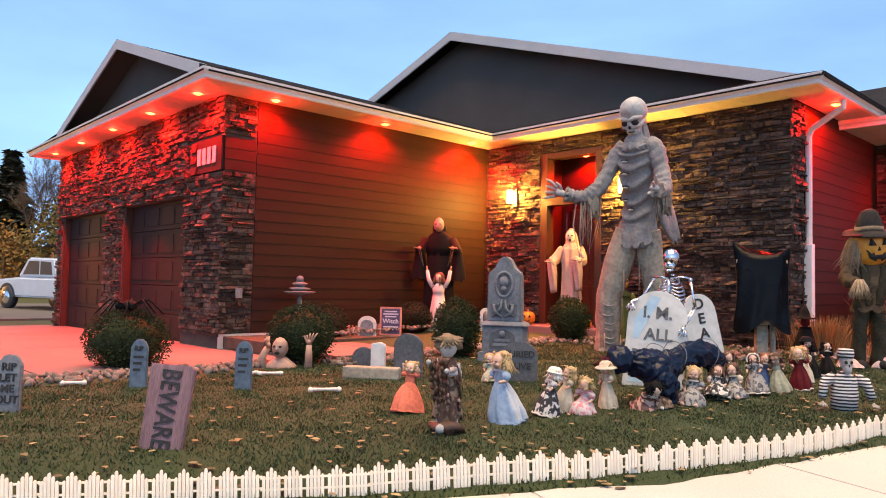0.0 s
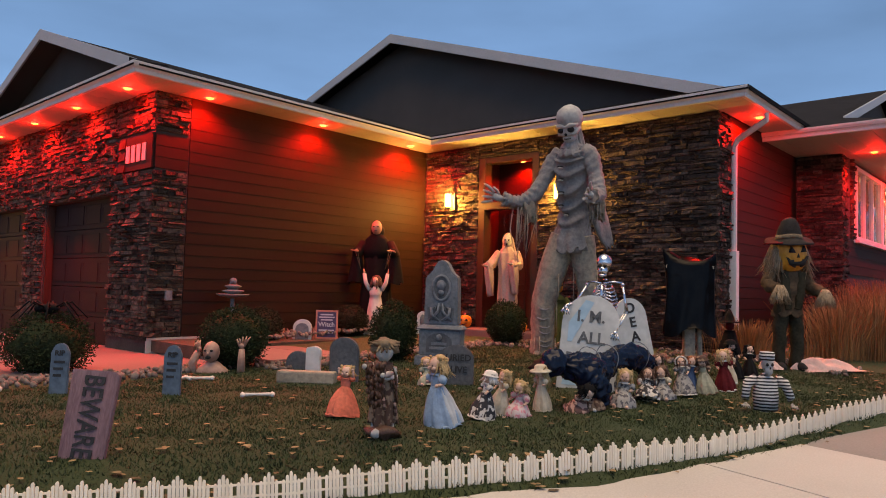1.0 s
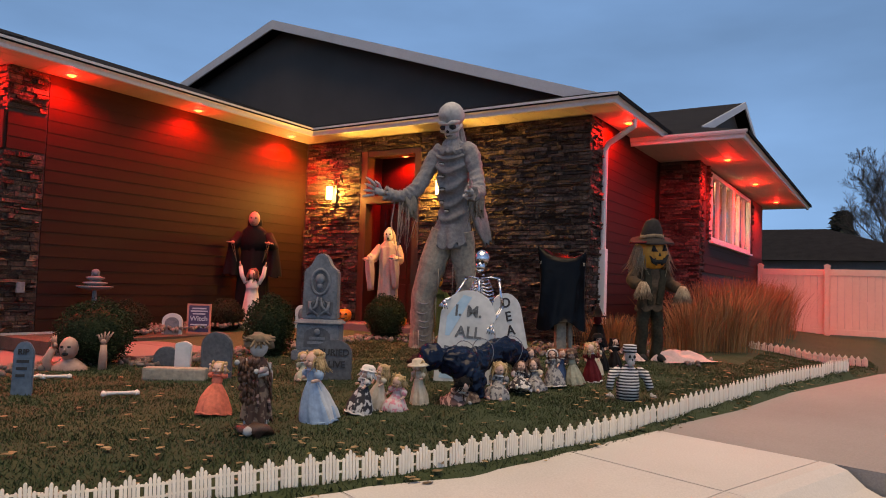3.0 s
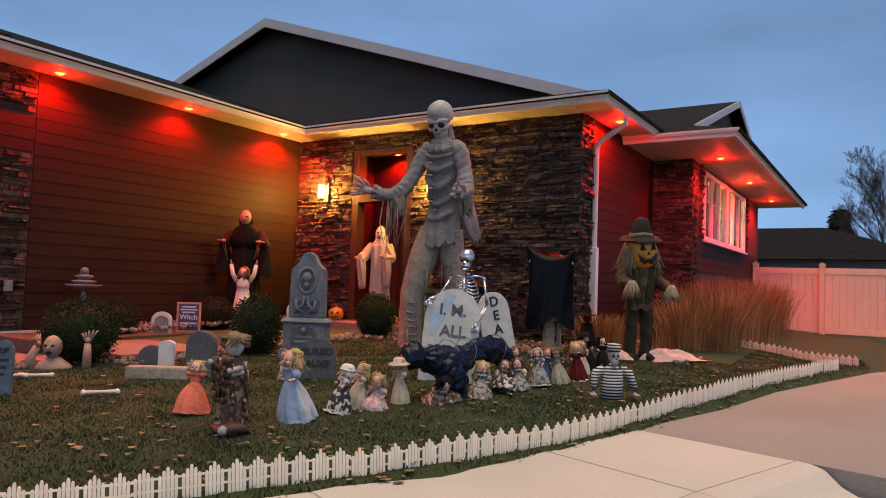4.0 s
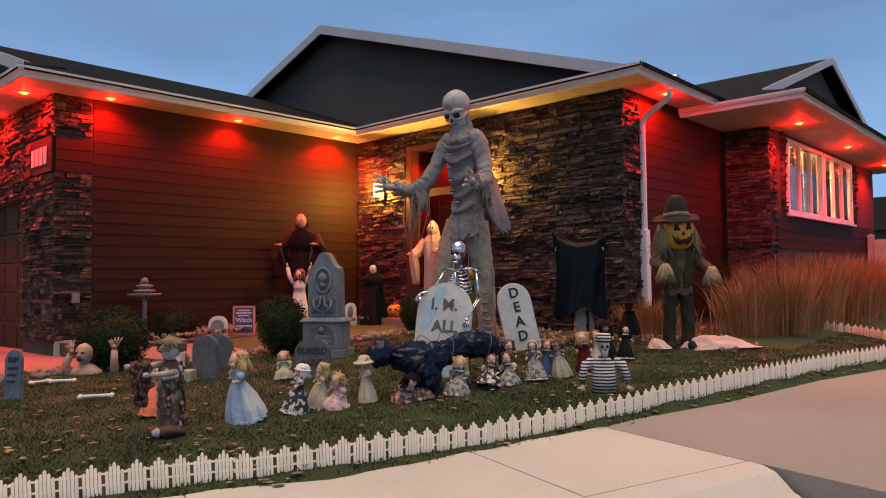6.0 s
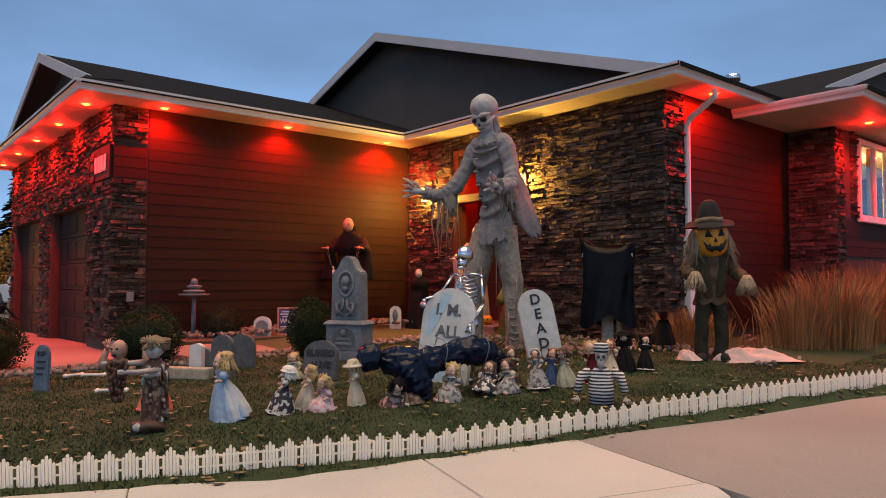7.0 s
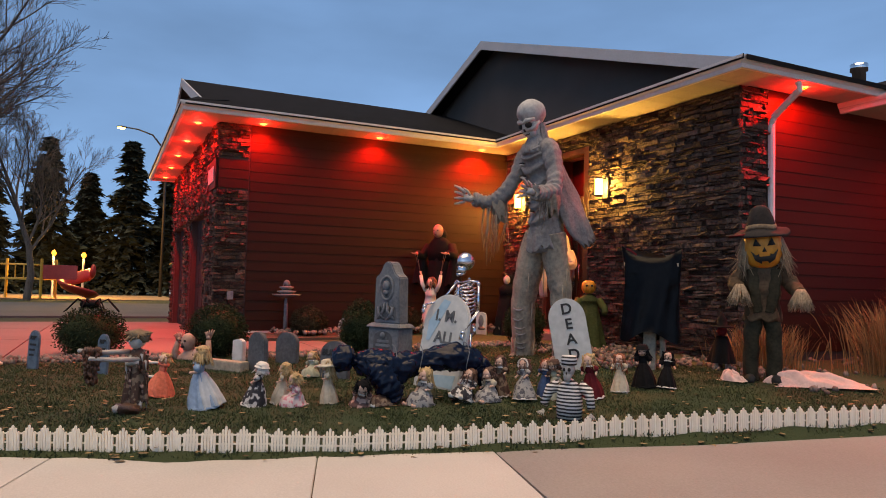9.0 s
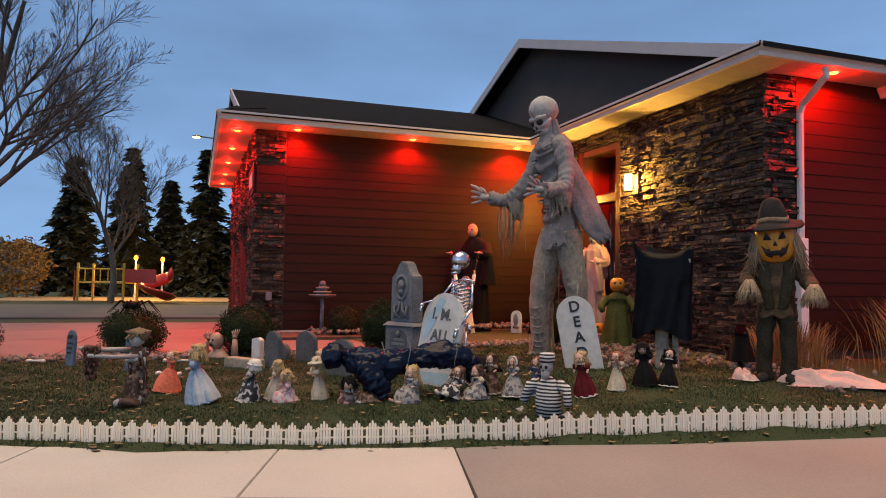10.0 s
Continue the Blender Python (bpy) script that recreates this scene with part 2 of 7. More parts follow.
def ground_z(x, y):
    """The lawn rises a little from the pavement to the house; the street lies lower."""
    d = fence_x(y) - x
    if d < -0.7:
        z = -0.22
    elif d < 0:
        z = max(-0.05, 0.02 + 0.3 * d) + min(0.0, fall(y)) + max(0.0, fall(y)) * max(0.0, 1 + d / 0.08)
    else:
        s = min(1.0, d / 2.3)
        z = 0.02 + fall(y) * max(0.0, 1 - d / 0.8) + min(0.16, max(0.0, 0.033 * (y + 6.3))) * s * s * (3 - 2 * s)
    if x < 1.5 and y < -4.0:
        z = max(-0.06, 0.03 + (x - 1.5) * 0.5) if x > 0 else -0.06 + 0.018 * max(x, -10)
    if x < -9.3 and y >= -4.0:
        z = -0.2
    return z


def axis_steps(lo, hi, a, b, fine):
    near = list(np.arange(a, b + fine / 2, fine))
    out = [a - 0.6 * 1.35 ** k for k in range(1, 40)]
    far = [b + 0.6 * 1.35 ** k for k in range(1, 40)]
    return [v for v in reversed(out) if v > lo] + near + [v for v in far if v < hi]


bm = bmesh.new()
xs, ys = [-900.0] + axis_steps(-900, 900, -1, 9.2, 0.12) + [900.0], [-900.0] + axis_steps(-900, 900, -12, 5, 0.12) + [900.0]
rows = [[bm.verts.new((x, y, ground_z(x, y) + (0.012 * noise.noise((x * 3, y * 3, 0)) if -1 < x < 9 else 0))) for x in xs] for y in ys]
for ra, rb in zip(rows, rows[1:]):
    for i in range(len(xs) - 1):
        bm.faces.new((ra[i], ra[i + 1], rb[i + 1], rb[i]))
solid("ground", bm, M_GRASS, "autumn lawn and soil", "ground", kind="structure", smooth=True)
# ---- pavement, driveway, path, street ----
def slab(outline, z0, z1):
    bm = prism(outline, z0, z1, axis="z")
    bmesh.ops.bevel(bm, geom=[e for e in bm.edges if all(v.co.z > z1 - 1e-4 for v in e.verts)], offset=0.005, segments=2, affect="EDGES")
    return bm


pavement = thing("pavement", "pale concrete pavement slabs with tooled joints", "pavement", kind="structure")
INNER = [(3.4, -11.65), (4.35, -10.05), (5.24, -8.62), (5.93, -7.76), (6.62, -6.72), (7.1, -5.24), (7.36, -4.17)]
OUTER = [(4.75, -12.2), (5.75, -10.55), (6.6, -9.25), (7.15, -8.4), (7.72, -7.1), (8.18, -5.58), (8.52, -4.47)]
for i in range(len(INNER) - 1):
    (ax, ay), (bx, by), (cx, cy), (dx, dy) = INNER[i], OUTER[i], OUTER[i + 1], INNER[i + 1]
    g = 0.003
    bm = slab([(ax + g, ay + g), (bx - g, by + g), (cx - g, cy - g), (dx + g, dy - g)], -0.16, 0.0)
    for v in bm.verts:
        v.co.z += min(0.0, fall(v.co.y))
    part("paving_slab", bm, M_CONC, pavement)
kerb = thing("kerb", "rounded concrete kerb", "kerb", kind="structure")
for i in range(len(OUTER) - 1):
    (ax, ay), (bx, by) = OUTER[i], OUTER[i + 1]
    d = Vector((bx - ax, by - ay)).normalized()
    n2 = Vector((d.y, -d.x))
    bm = bmesh.new()
    prof = [(0.0, -0.2), (0.0, 0.0), (0.08, 0.0), (0.16, -0.02), (0.26, -0.1), (0.34, -0.13), (0.75, -0.14), (0.75, -0.2)]
    ra = [bm.verts.new((ax + n2.x * o + d.x * 0.003, ay + n2.y * o + d.y * 0.003, z + min(0.0, fall(ay)))) for o, z in prof]
    rb = [bm.verts.new((bx + n2.x * o - d.x * 0.003, by + n2.y * o - d.y * 0.003, z + min(0.0, fall(by)))) for o, z in prof]
    for k in range(len(prof) - 1):
        bm.faces.new((ra[k], ra[k + 1], rb[k + 1], rb[k]))
    bm.faces.new(ra)
    bm.faces.new(rb[::-1])
    bmesh.ops.recalc_face_normals(bm, faces=bm.faces)
    part("kerb_stone", bm, M_CONC, kerb)

bm = prism([(7.37, -4.165), (7.56, -3.6), (7.76, -2.75), (7.98, -1.1), (8.75, 2.1), (9.6, 4.4), (10.4, 10.4), (19, 10.4), (19, -2.0), (9.4, -4.66), (8.54, -4.46)], -0.17, -0.004, axis="z")
solid("apron", bm, M_PAD, "worn grey-brown concrete apron", "pavement", kind="structure")
bm = prism([(-2, -30), (60, -30), (60, 40), (18.9, 40), (18.9, -2.0), (9.6, -4.7), (9.2, -4.75), (8.85, -5.7), (8.3, -7.5), (7.6, -9.0), (5.5, -12.4)], -0.2, -0.135, axis="z")
solid("road", bm, M_ASPHALT, "grey asphalt street", "road", kind="structure")

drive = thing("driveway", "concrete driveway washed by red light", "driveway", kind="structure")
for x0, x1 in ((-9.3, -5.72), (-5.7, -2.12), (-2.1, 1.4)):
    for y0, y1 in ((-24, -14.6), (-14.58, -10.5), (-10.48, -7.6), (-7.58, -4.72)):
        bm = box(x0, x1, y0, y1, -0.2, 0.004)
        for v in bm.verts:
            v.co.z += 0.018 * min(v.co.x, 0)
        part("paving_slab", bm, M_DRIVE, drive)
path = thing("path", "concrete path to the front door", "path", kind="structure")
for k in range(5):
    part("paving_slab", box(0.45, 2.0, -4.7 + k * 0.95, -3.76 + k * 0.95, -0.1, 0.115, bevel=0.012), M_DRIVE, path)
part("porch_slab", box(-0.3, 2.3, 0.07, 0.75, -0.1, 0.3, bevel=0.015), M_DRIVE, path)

# ---- house ----
WX, WY = -0.72, 0.66          # siding wall of the garage; stone wall of the entry
GF = -4.87                    # garage front
BX = 5.05                     # flank of the entry block
WINGX, WINGY = 5.8, 4.4       # window wall and stone front of the wing
house = thing("house", "single-storey house with brown siding, dark ledgestone and dark shingle roofs", "house")


def wall_part(name, bm, material=M_MORTAR, label=""):
    return part(name, bm, material, house, label)


# backing walls, with real openings for two garage doors, the entry and the big window
bm = box(WX - 0.2, WX, GF + 0.2, WY + 0.2, -0.1, SOFFIT)
garage_side = wall_part("garage_side_wall", bm)
for x0, x1, z0, z1 in ((-8.95, -8.6, -0.2, SOFFIT), (-5.72, -4.75, -0.1, SOFFIT), (-2.0, WX, -0.1, SOFFIT), (-8.6, -5.72, 2.27, SOFFIT), (-4.75, -2.0, 2.27, SOFFIT)):
    garage_front = wall_part("garage_front_wall", box(x0, x1, GF, GF + 0.2, z0, z1))
for x0, x1, z0, z1 in ((WX, 0.65, -0.1, SOFFIT), (1.98, BX - 0.2, -0.1, SOFFIT), (0.65, 1.98, 3.4, SOFFIT)):
    entry_wall = wall_part("entry_wall", box(x0, x1, WY, WY + 0.2, z0, z1))
flank = wall_part("flank_wall", box(BX - 0.2, BX, WY, WINGY, -0.1, SOFFIT))
wing_front = wall_part("wing_front_wall", box(BX, WINGX, WINGY, WINGY + 0.2, -0.1, SOFFIT_W))
for y0, y1, z0, z1 in ((WINGY + 0.2, 5.33, -0.1, SOFFIT_W), (9.94, 12.2, -0.1, SOFFIT_W), (5.33, 9.94, -0.1, 2.09), (5.33, 9.94, 3.48, SOFFIT_W)):
    wing_side = wall_part("wing_side_wall", box(WINGX - 0.2, WINGX, y0, y1, z0, z1))
bm = box(-8.95, -8.75, GF + 0.2, 13, -0.1, SOFFIT)
box(-8.75, WINGX - 0.2, 12.2, 12.4, -0.1, SOFFIT, bm)
wall_part("back_wall", bm, M_SIDING)
wall_part("house_floor", box(-8.75, WINGX - 0.2, GF + 0.2, 11.5, -0.1, 0.0), M_CONC)


# siding boards
def siding(wall, axis, fixed, a, b, z0, z1, step=0.167, holes=()):
    k, z = 0, z0
    while z < z1 - 0.01:
        top = min(z + step, z1)
        for s, e in holes(z, top) if holes else ((a, b),):
            # a lapped board: thicker at its lower edge
            prof = [(0.0, z - 0.006), (0.0135, z - 0.006), (0.015, z), (0.01, top), (0.0, top)]
            if axis == "x":
                bm = prism([(fixed + o, h) for o, h in prof], s, e, axis="y")
            else:
                bm = prism([(fixed - o, h) for o, h in prof], s, e, axis="x")
            part("siding_board", bm, M_SIDING, wall)
        z = top


siding(garage_side, "x", WX, -4.36, WY - 0.03, 0.2, SOFFIT)
siding(flank, "x", BX, 1.12, WINGY - 0.02, 0.3, SOFFIT)
siding(wing_side, "x", WINGX, 4.74, 12.1, 1.45, 2.07)
part("footing", box(WX, WX + 0.03, GF, WY - 0.05, -0.1, 0.19), M_CONC, garage_side)

# roofs
S = 0.337
ROOF_T = 0.06


def roof_slab(name, corners, material=M_SHINGLE):
    bm = bmesh.new()
    top = [bm.verts.new(c) for c in corners]
    low = [bm.verts.new((c[0], c[1], c[2] - ROOF_T)) for c in corners]
    k = len(corners)
    bm.faces.new(top)
    bm.faces.new(low[::-1])
    for i in range(k):
        bm.faces.new((top[i], low[i], low[(i + 1) % k], top[(i + 1) % k]))
    bmesh.ops.recalc_face_normals(bm, faces=bm.faces)
    return part(name, bm, material, house)


E0, EW = 3.77, 3.65
GP = (-4.55, -5.18)   # garage ridge: x, front end
gz_ = E0 + 4.55 * S
roof_slab("garage_roof", [(0.04, -5.5, E0), (0.04, 0.0, E0), (-4.55, 4.6, gz_), (-4.55, GP[1], gz_), (-1.03, GP[1], E0 + 1.03 * S + 0.01)])
roof_slab("garage_roof", [(-9.12, -5.5, E0), (-8.1, GP[1], E0 + 1.03 * S), (-4.55, GP[1], gz_), (-4.55, 4.6, gz_), (-9.12, 4.6, E0)])
roof_slab("garage_skirt", [(0.04, -5.57, E0), (-0.7, -4.75, E0 + 0.8 * S), (-8.4, -4.75, E0 + 0.8 * S), (-9.12, -5.57, E0)])
MR = (-1.79, 0.59)
mz = 6.275
roof_slab("main_roof", [(5.71, 0.0, E0), (5.71, 12, E0), (MR[0], 12, mz), (MR[0], MR[1], mz), (5.25, MR[1], E0 + 0.47 * S + 0.02)])
roof_slab("main_roof", [(-9.2, MR[1], E0), (MR[0], MR[1], mz), (MR[0], 12, mz), (-9.2, 12, E0)])
roof_slab("main_skirt", [(0.0, -0.04, E0), (5.71, -0.04, E0), (4.85, 0.95, E0 + 0.95 * S), (-0.95, 0.95, E0 + 0.95 * S)])
WP = (6.03, 7.75, 5.45)
SW = (WP[2] - EW) / (WP[1] - 2.5)
roof_slab("wing_roof", [(6.95, 2.48, EW), (WP[0], 3.4, EW + 0.92 * SW), (WP[0], WP[1], WP[2]), (1.0, WP[1], WP[2]), (1.0, 2.48, EW)])
roof_slab("wing_roof", [(6.95, 12.95, EW), (1.0, 12.95, EW), (1.0, WP[1], WP[2]), (WP[0], WP[1], WP[2]), (WP[0], 12.05, EW + 0.9 * SW)])
roof_slab("wing_skirt", [(6.98, 2.5, EW), (6.98, 12.93, EW), (5.72, 11.7, EW + 1.24 * SW), (5.72, 3.75, EW + 1.24 * SW)])


def rake(x0, z0, x1, z1, fixed, axis="y", deep=0.17):
    """A sloping bargeboard along a gable."""
    if axis == "y":
        bm = prism([(x0, z0 + 0.015), (x1, z1 + 0.015), (x1, z1 - deep), (x0, z0 - deep)], fixed - 0.03, fixed, axis="y")
    else:
        bm = prism([(x0, z0 + 0.015), (x1, z1 + 0.015), (x1, z1 - deep), (x0, z0 - deep)], fixed, fixed + 0.03, axis="x")
    part("bargeboard", bm, M_RAKE, house)


rake(GP[0], gz_, -0.75, E0 + 0.75 * S, GP[1])
rake(-8.4, E0 + 0.7 * S, GP[0], gz_, GP[1])
rake(MR[0], mz, 5.3, E0 + 0.42 * S, MR[1])
rake(-8.0, E0 + 1.2 * S, MR[0], mz, MR[1])
rake(WP[1], WP[2], 3.5, EW + 1.0 * SW, WP[0], "x", 0.14)
rake(12.0, EW + 0.95 * SW, WP[1], WP[2], WP[0], "x", 0.14)
part("gable_wall", prism([(-8.6, 3.8), (-0.5, 3.8), (-0.5, 3.9), (GP[0], gz_ - 0.08), (-8.6, 3.9)], -4.75, -4.6, axis="y"), M_GABLE, house, "grey-brown stucco gable")
part("gable_wall", prism([(-8.6, 3.8), (5.2, 3.8), (5.2, 3.9), (MR[0], mz - 0.08), (-8.6, 3.95)], 0.95, 1.1, axis="y"), M_GABLE, house, "grey-brown stucco gable")
part("gable_wall", prism([(3.2, 3.7), (12.3, 3.7), (WP[1], WP[2] - 0.08)], 5.6, 5.75, axis="x"), M_GABLE, house, "grey-brown stucco gable")
# gable soffits under the rakes
for x0, z0, x1, z1, y0, y1 in ((-8.4, E0 + 0.7 * S, GP[0], gz_, GP[1], -4.75), (GP[0], gz_, -0.75, E0 + 0.75 * S, GP[1], -4.75), (MR[0], mz, 5.2, E0 + 0.45 * S, MR[1], 0.95)):
    part("gable_soffit", prism([(x0, z0 - 0.07), (x1, z1 - 0.07), (x1, z1 - 0.1), (x0, z0 - 0.1)], y0, y1, axis="y"), M_GABLE, house)


# soffits and gutters
def soffit(x0, x1, y0, y1, z, along):
    bm = bmesh.new()
    n = int(round(((x1 - x0) if along == "x" else (y1 - y0)) / 0.3))
    for k in range(n):
        if along == "x":
            box(x0 + (x1 - x0) * k / n + 0.003, x0 + (x1 - x0) * (k + 1) / n - 0.003, y0, y1, z, z + 0.02, bm)
        else:
            box(x0, x1, y0 + (y1 - y0) * k / n + 0.003, y0 + (y1 - y0) * (k + 1) / n - 0.003, z, z + 0.02, bm)
    box(x0, x1, y0, y1, z + 0.021, z + 0.04, bm)
    part("soffit", bm, M_SOFFIT, house)


soffit(WX - 0.1, -0.03, -4.9, 0.03, SOFFIT, "y")
soffit(-9.0, -0.03, -5.5, -4.9, SOFFIT, "x")
soffit(WX - 0.1, BX + 0.03, 0.035, WY + 0.1, SOFFIT, "x")
soffit(BX + 0.035, 5.64, 0.035, 2.6, SOFFIT, "y")
soffit(BX - 0.05, 6.9, 2.53, WINGY + 0.1, SOFFIT_W, "x")
soffit(WINGX - 0.1, 6.9, WINGY + 0.105, 12.9, SOFFIT_W, "y")


def gutter(pts, z):
    """A stepped metal gutter along the eaves, through points in the plan; its outside is to the right of the way."""
    prof = [(-0.03, 0.005), (-0.03, -0.12), (0.02, -0.12), (0.03, -0.075), (0.055, -0.05), (0.07, -0.02), (0.075, 0.0), (0.075, 0.012), (0.055, 0.012), (0.05, -0.03), (0.0, -0.04)]
    bm = bmesh.new()
    P = [Vector(p) for p in pts]
    rings = []
    for i, p in enumerate(P):
        ds = [(P[j + 1] - P[j]).normalized() for j in (i - 1, i) if 0 <= j < len(P) - 1]
        ns = [Vector((d.y, -d.x)) for d in ds]
        n2 = sum(ns, Vector((0, 0)))
        n2 = n2 / (n2.length_squared / len(ns)) if len(ns) > 1 else n2
        rings.append([bm.verts.new((p.x + n2.x * o, p.y + n2.y * o, z + h)) for o, h in prof])
    k = len(prof)
    for a, b in zip(rings, rings[1:]):
        for i in range(k):
            bm.faces.new((a[i], a[(i + 1) % k], b[(i + 1) % k], b[i]))
    bm.faces.new(rings[0])
    bm.faces.new(rings[-1][::-1])
    bmesh.ops.recalc_face_normals(bm, faces=bm.faces)
    part("gutter", bm, M_TRIM, house, "pale metal gutter")


gutter([(-9.05, 4.0), (-9.05, -5.5), (-0.03, -5.5), (-0.03, 0.03), (5.62, 0.03), (5.62, 2.6)], 3.755)
gutter([(BX + 0.02, 2.53), (6.88, 2.53), (6.88, 12.92)], 3.648)
# ---- house fittings ----
def letters(text, size, material, parent, m, name="lettering", depth=0.003, stretch=1.0, bold=0.0):
    """Words in the built-in font, as a mesh under a thing; m places them, upright in the x z plane, facing -y."""
    cu = bpy.data.curves.new("words", "FONT")
    cu.body, cu.size, cu.extrude, cu.align_x, cu.align_y = text, size, depth, "CENTER", "CENTER"
    cu.offset = bold * size
    tmp = bpy.data.objects.new("words", cu)
    scene.collection.objects.link(tmp)
    me = bpy.data.meshes.new_from_object(tmp.evaluated_get(bpy.context.evaluated_depsgraph_get()))
    bpy.data.objects.remove(tmp)
    me.transform(m @ Matrix.Rotation(radians(90), 4, "X") @ Matrix.Diagonal((stretch, 1, 1, 1)))
    me.materials.clear()
    me.materials.append(material)
    ob = new(name, me)
    ob.parent = parent
    return ob


M_BLACKPAINT = surface("black_paint", (0.012, 0.012, 0.012), (0.03, 0.03, 0.03), 0.7, 60, 8, 0.05)
M_CURTAIN = surface("cream_curtain", (0.4, 0.29, 0.16), (0.5, 0.38, 0.22), 0.85, 60, 3, 0.1)
M_NUMBER = surface("brushed_number", (0.5, 0.45, 0.4), (0.6, 0.55, 0.5), 0.4, 60, 5, 0.05)
M_CHROME = surface("chrome", (0.75, 0.75, 0.76), (0.85, 0.85, 0.86), 0.12, 20, 3, 0.05, metal=1.0)


def garage_door(x0, x1):
    d = thing("garage_door", "dark brown sectional garage door, closed", "garage door", (0, 0, 0), group="garage doors")
    n = 5
    zf = 0.018 * x0 - 0.01
    for k in range(n):
        z0, z1 = zf + (2.27 - zf) * k / n, zf + (2.27 - zf) * (k + 1) / n
        p = part("door_panel", box(x0 + 0.05, x1 - 0.05, GF + 0.14, GF + 0.19, z0 + 0.004, z1 - 0.004, bevel=0.006), M_GDOOR, d)
        w = (x1 - x0 - 0.1) / 4
        for j in range(4):
            part("raised_field", box(x0 + 0.1 + j * w, x0 + j * w + w, GF + 0.134, GF + 0.142, z0 + 0.08, z1 - 0.08, bevel=0.008), M_GDOOR, p)
    for a, b in ((x0, x0 + 0.05), (x1 - 0.05, x1)):
        part("door_jamb", box(a, b, GF + 0.02, GF + 0.14, zf, 2.27), M_DOORW, d)
    for k in range(4):
        part("hinge", box(x1 - 0.14, x1 - 0.06, GF + 0.11, GF + 0.128, 0.4 + k * 0.5, 0.46 + k * 0.5), M_DARK, d)


garage_door(-4.75, -2.0)
garage_door(-8.6, -5.72)

# entry recess with a timber frame in the wall and the door behind
entry = thing("front_door", "dark stained wooden front door in a timber frame, closed", "door")
part("frame_post", box(0.65, 0.8, WY - 0.03, WY + 0.17, 0.3, 3.4, bevel=0.006), M_DOORW, entry)
part("frame_post", box(1.84, 1.98, WY - 0.03, WY + 0.17, 0.3, 3.4, bevel=0.006), M_DOORW, entry)
part("transom_beam", box(0.8, 1.84, WY - 0.04, WY + 0.17, 2.44, 2.58, bevel=0.006), M_DOORW, entry)
part("frame_head", box(0.8, 1.84, WY - 0.02, WY + 0.17, 3.3, 3.4, bevel=0.006), M_DOORW, entry)
leaf = part("door_leaf", box(1.02, 1.8, WY + 0.5, WY + 0.56, 0.31, 2.4, bevel=0.005), M_DOORW, entry)
for z0, z1 in ((0.45, 1.0), (1.1, 2.28)):
    for x0, x1 in ((1.1, 1.38), (1.44, 1.72)):
        part("raised_field", box(x0, x1, WY + 0.485, WY + 0.502, z0, z1, bevel=0.01), M_DOORW, leaf)
part("door_handle", limb([(1.1, WY + 0.46, 1.2), (1.1, WY + 0.44, 1.25), (1.1, WY + 0.44, 1.42), (1.1, WY + 0.46, 1.47)], [0.012] * 4, 8), M_CHROME, leaf, "chrome pull handle", True)
part("side_light", box(0.83, 0.98, WY + 0.52, WY + 0.535, 0.35, 2.4), M_GLASS, entry, "narrow glass side light")
part("side_post", box(0.98, 1.02, WY + 0.48, WY + 0.58, 0.31, 2.42), M_DOORW, entry)
part("side_wall", box(0.6, 0.65, WY + 0.2, WY + 0.75, 0.0, 3.4), M_DOORW, entry)
part("side_wall", box(1.98, 2.03, WY + 0.2, WY + 0.75, 0.0, 3.4), M_DOORW, entry)
part("back_panel", box(0.6, 2.03, WY + 0.6, WY + 0.75, 0.0, 3.4), M_SIDING, entry)
part("recess_ceiling", box(0.6, 2.03, WY + 0.2, WY + 0.75, 3.38, 3.42), M_SOFFIT, entry)
part("sill", box(0.65, 1.98, WY - 0.05, WY + 0.6, 0.26, 0.31), M_DRIVE, entry)

# the wing's big window: two frames, each with three panes, curtains behind
window = thing("window_1", "wide white-framed window with cream curtains, lit from inside", "window", kind="structure")
for y0, y1 in ((5.33, 7.6), (7.68, 9.94)):
    for a, b in ((y0, y0 + 0.07), (y1 - 0.07, y1)):
        part("window_frame", box(WINGX - 0.06, WINGX + 0.05, a, b, 2.09, 3.48, bevel=0.006), M_VINYL, window)
    for z0, z1 in ((2.09, 2.17), (3.4, 3.48)):
        part("window_frame", box(WINGX - 0.06, WINGX + 0.045, y0 + 0.07, y1 - 0.07, z0, z1, bevel=0.006), M_VINYL, window)
    w = (y1 - y0 - 0.14) / 3
    for k in range(3):
        part("pane", box(WINGX - 0.012, WINGX - 0.006, y0 + 0.07 + k * w + 0.02, y0 + 0.07 + (k + 1) * w - 0.02, 2.17, 3.4), M_GLASS, window)
        if k:
            part("mullion", box(WINGX - 0.05, WINGX + 0.035, y0 + 0.05 + k * w, y0 + 0.09 + k * w, 2.17, 3.4, bevel=0.005), M_VINYL, window)
part("window_frame", box(WINGX - 0.06, WINGX + 0.02, 7.6, 7.68, 2.09, 3.48), M_VINYL, window)
part("window_sill", box(WINGX - 0.05, WINGX + 0.1, 5.28, 9.99, 2.04, 2.088, bevel=0.008), M_VINYL, window)


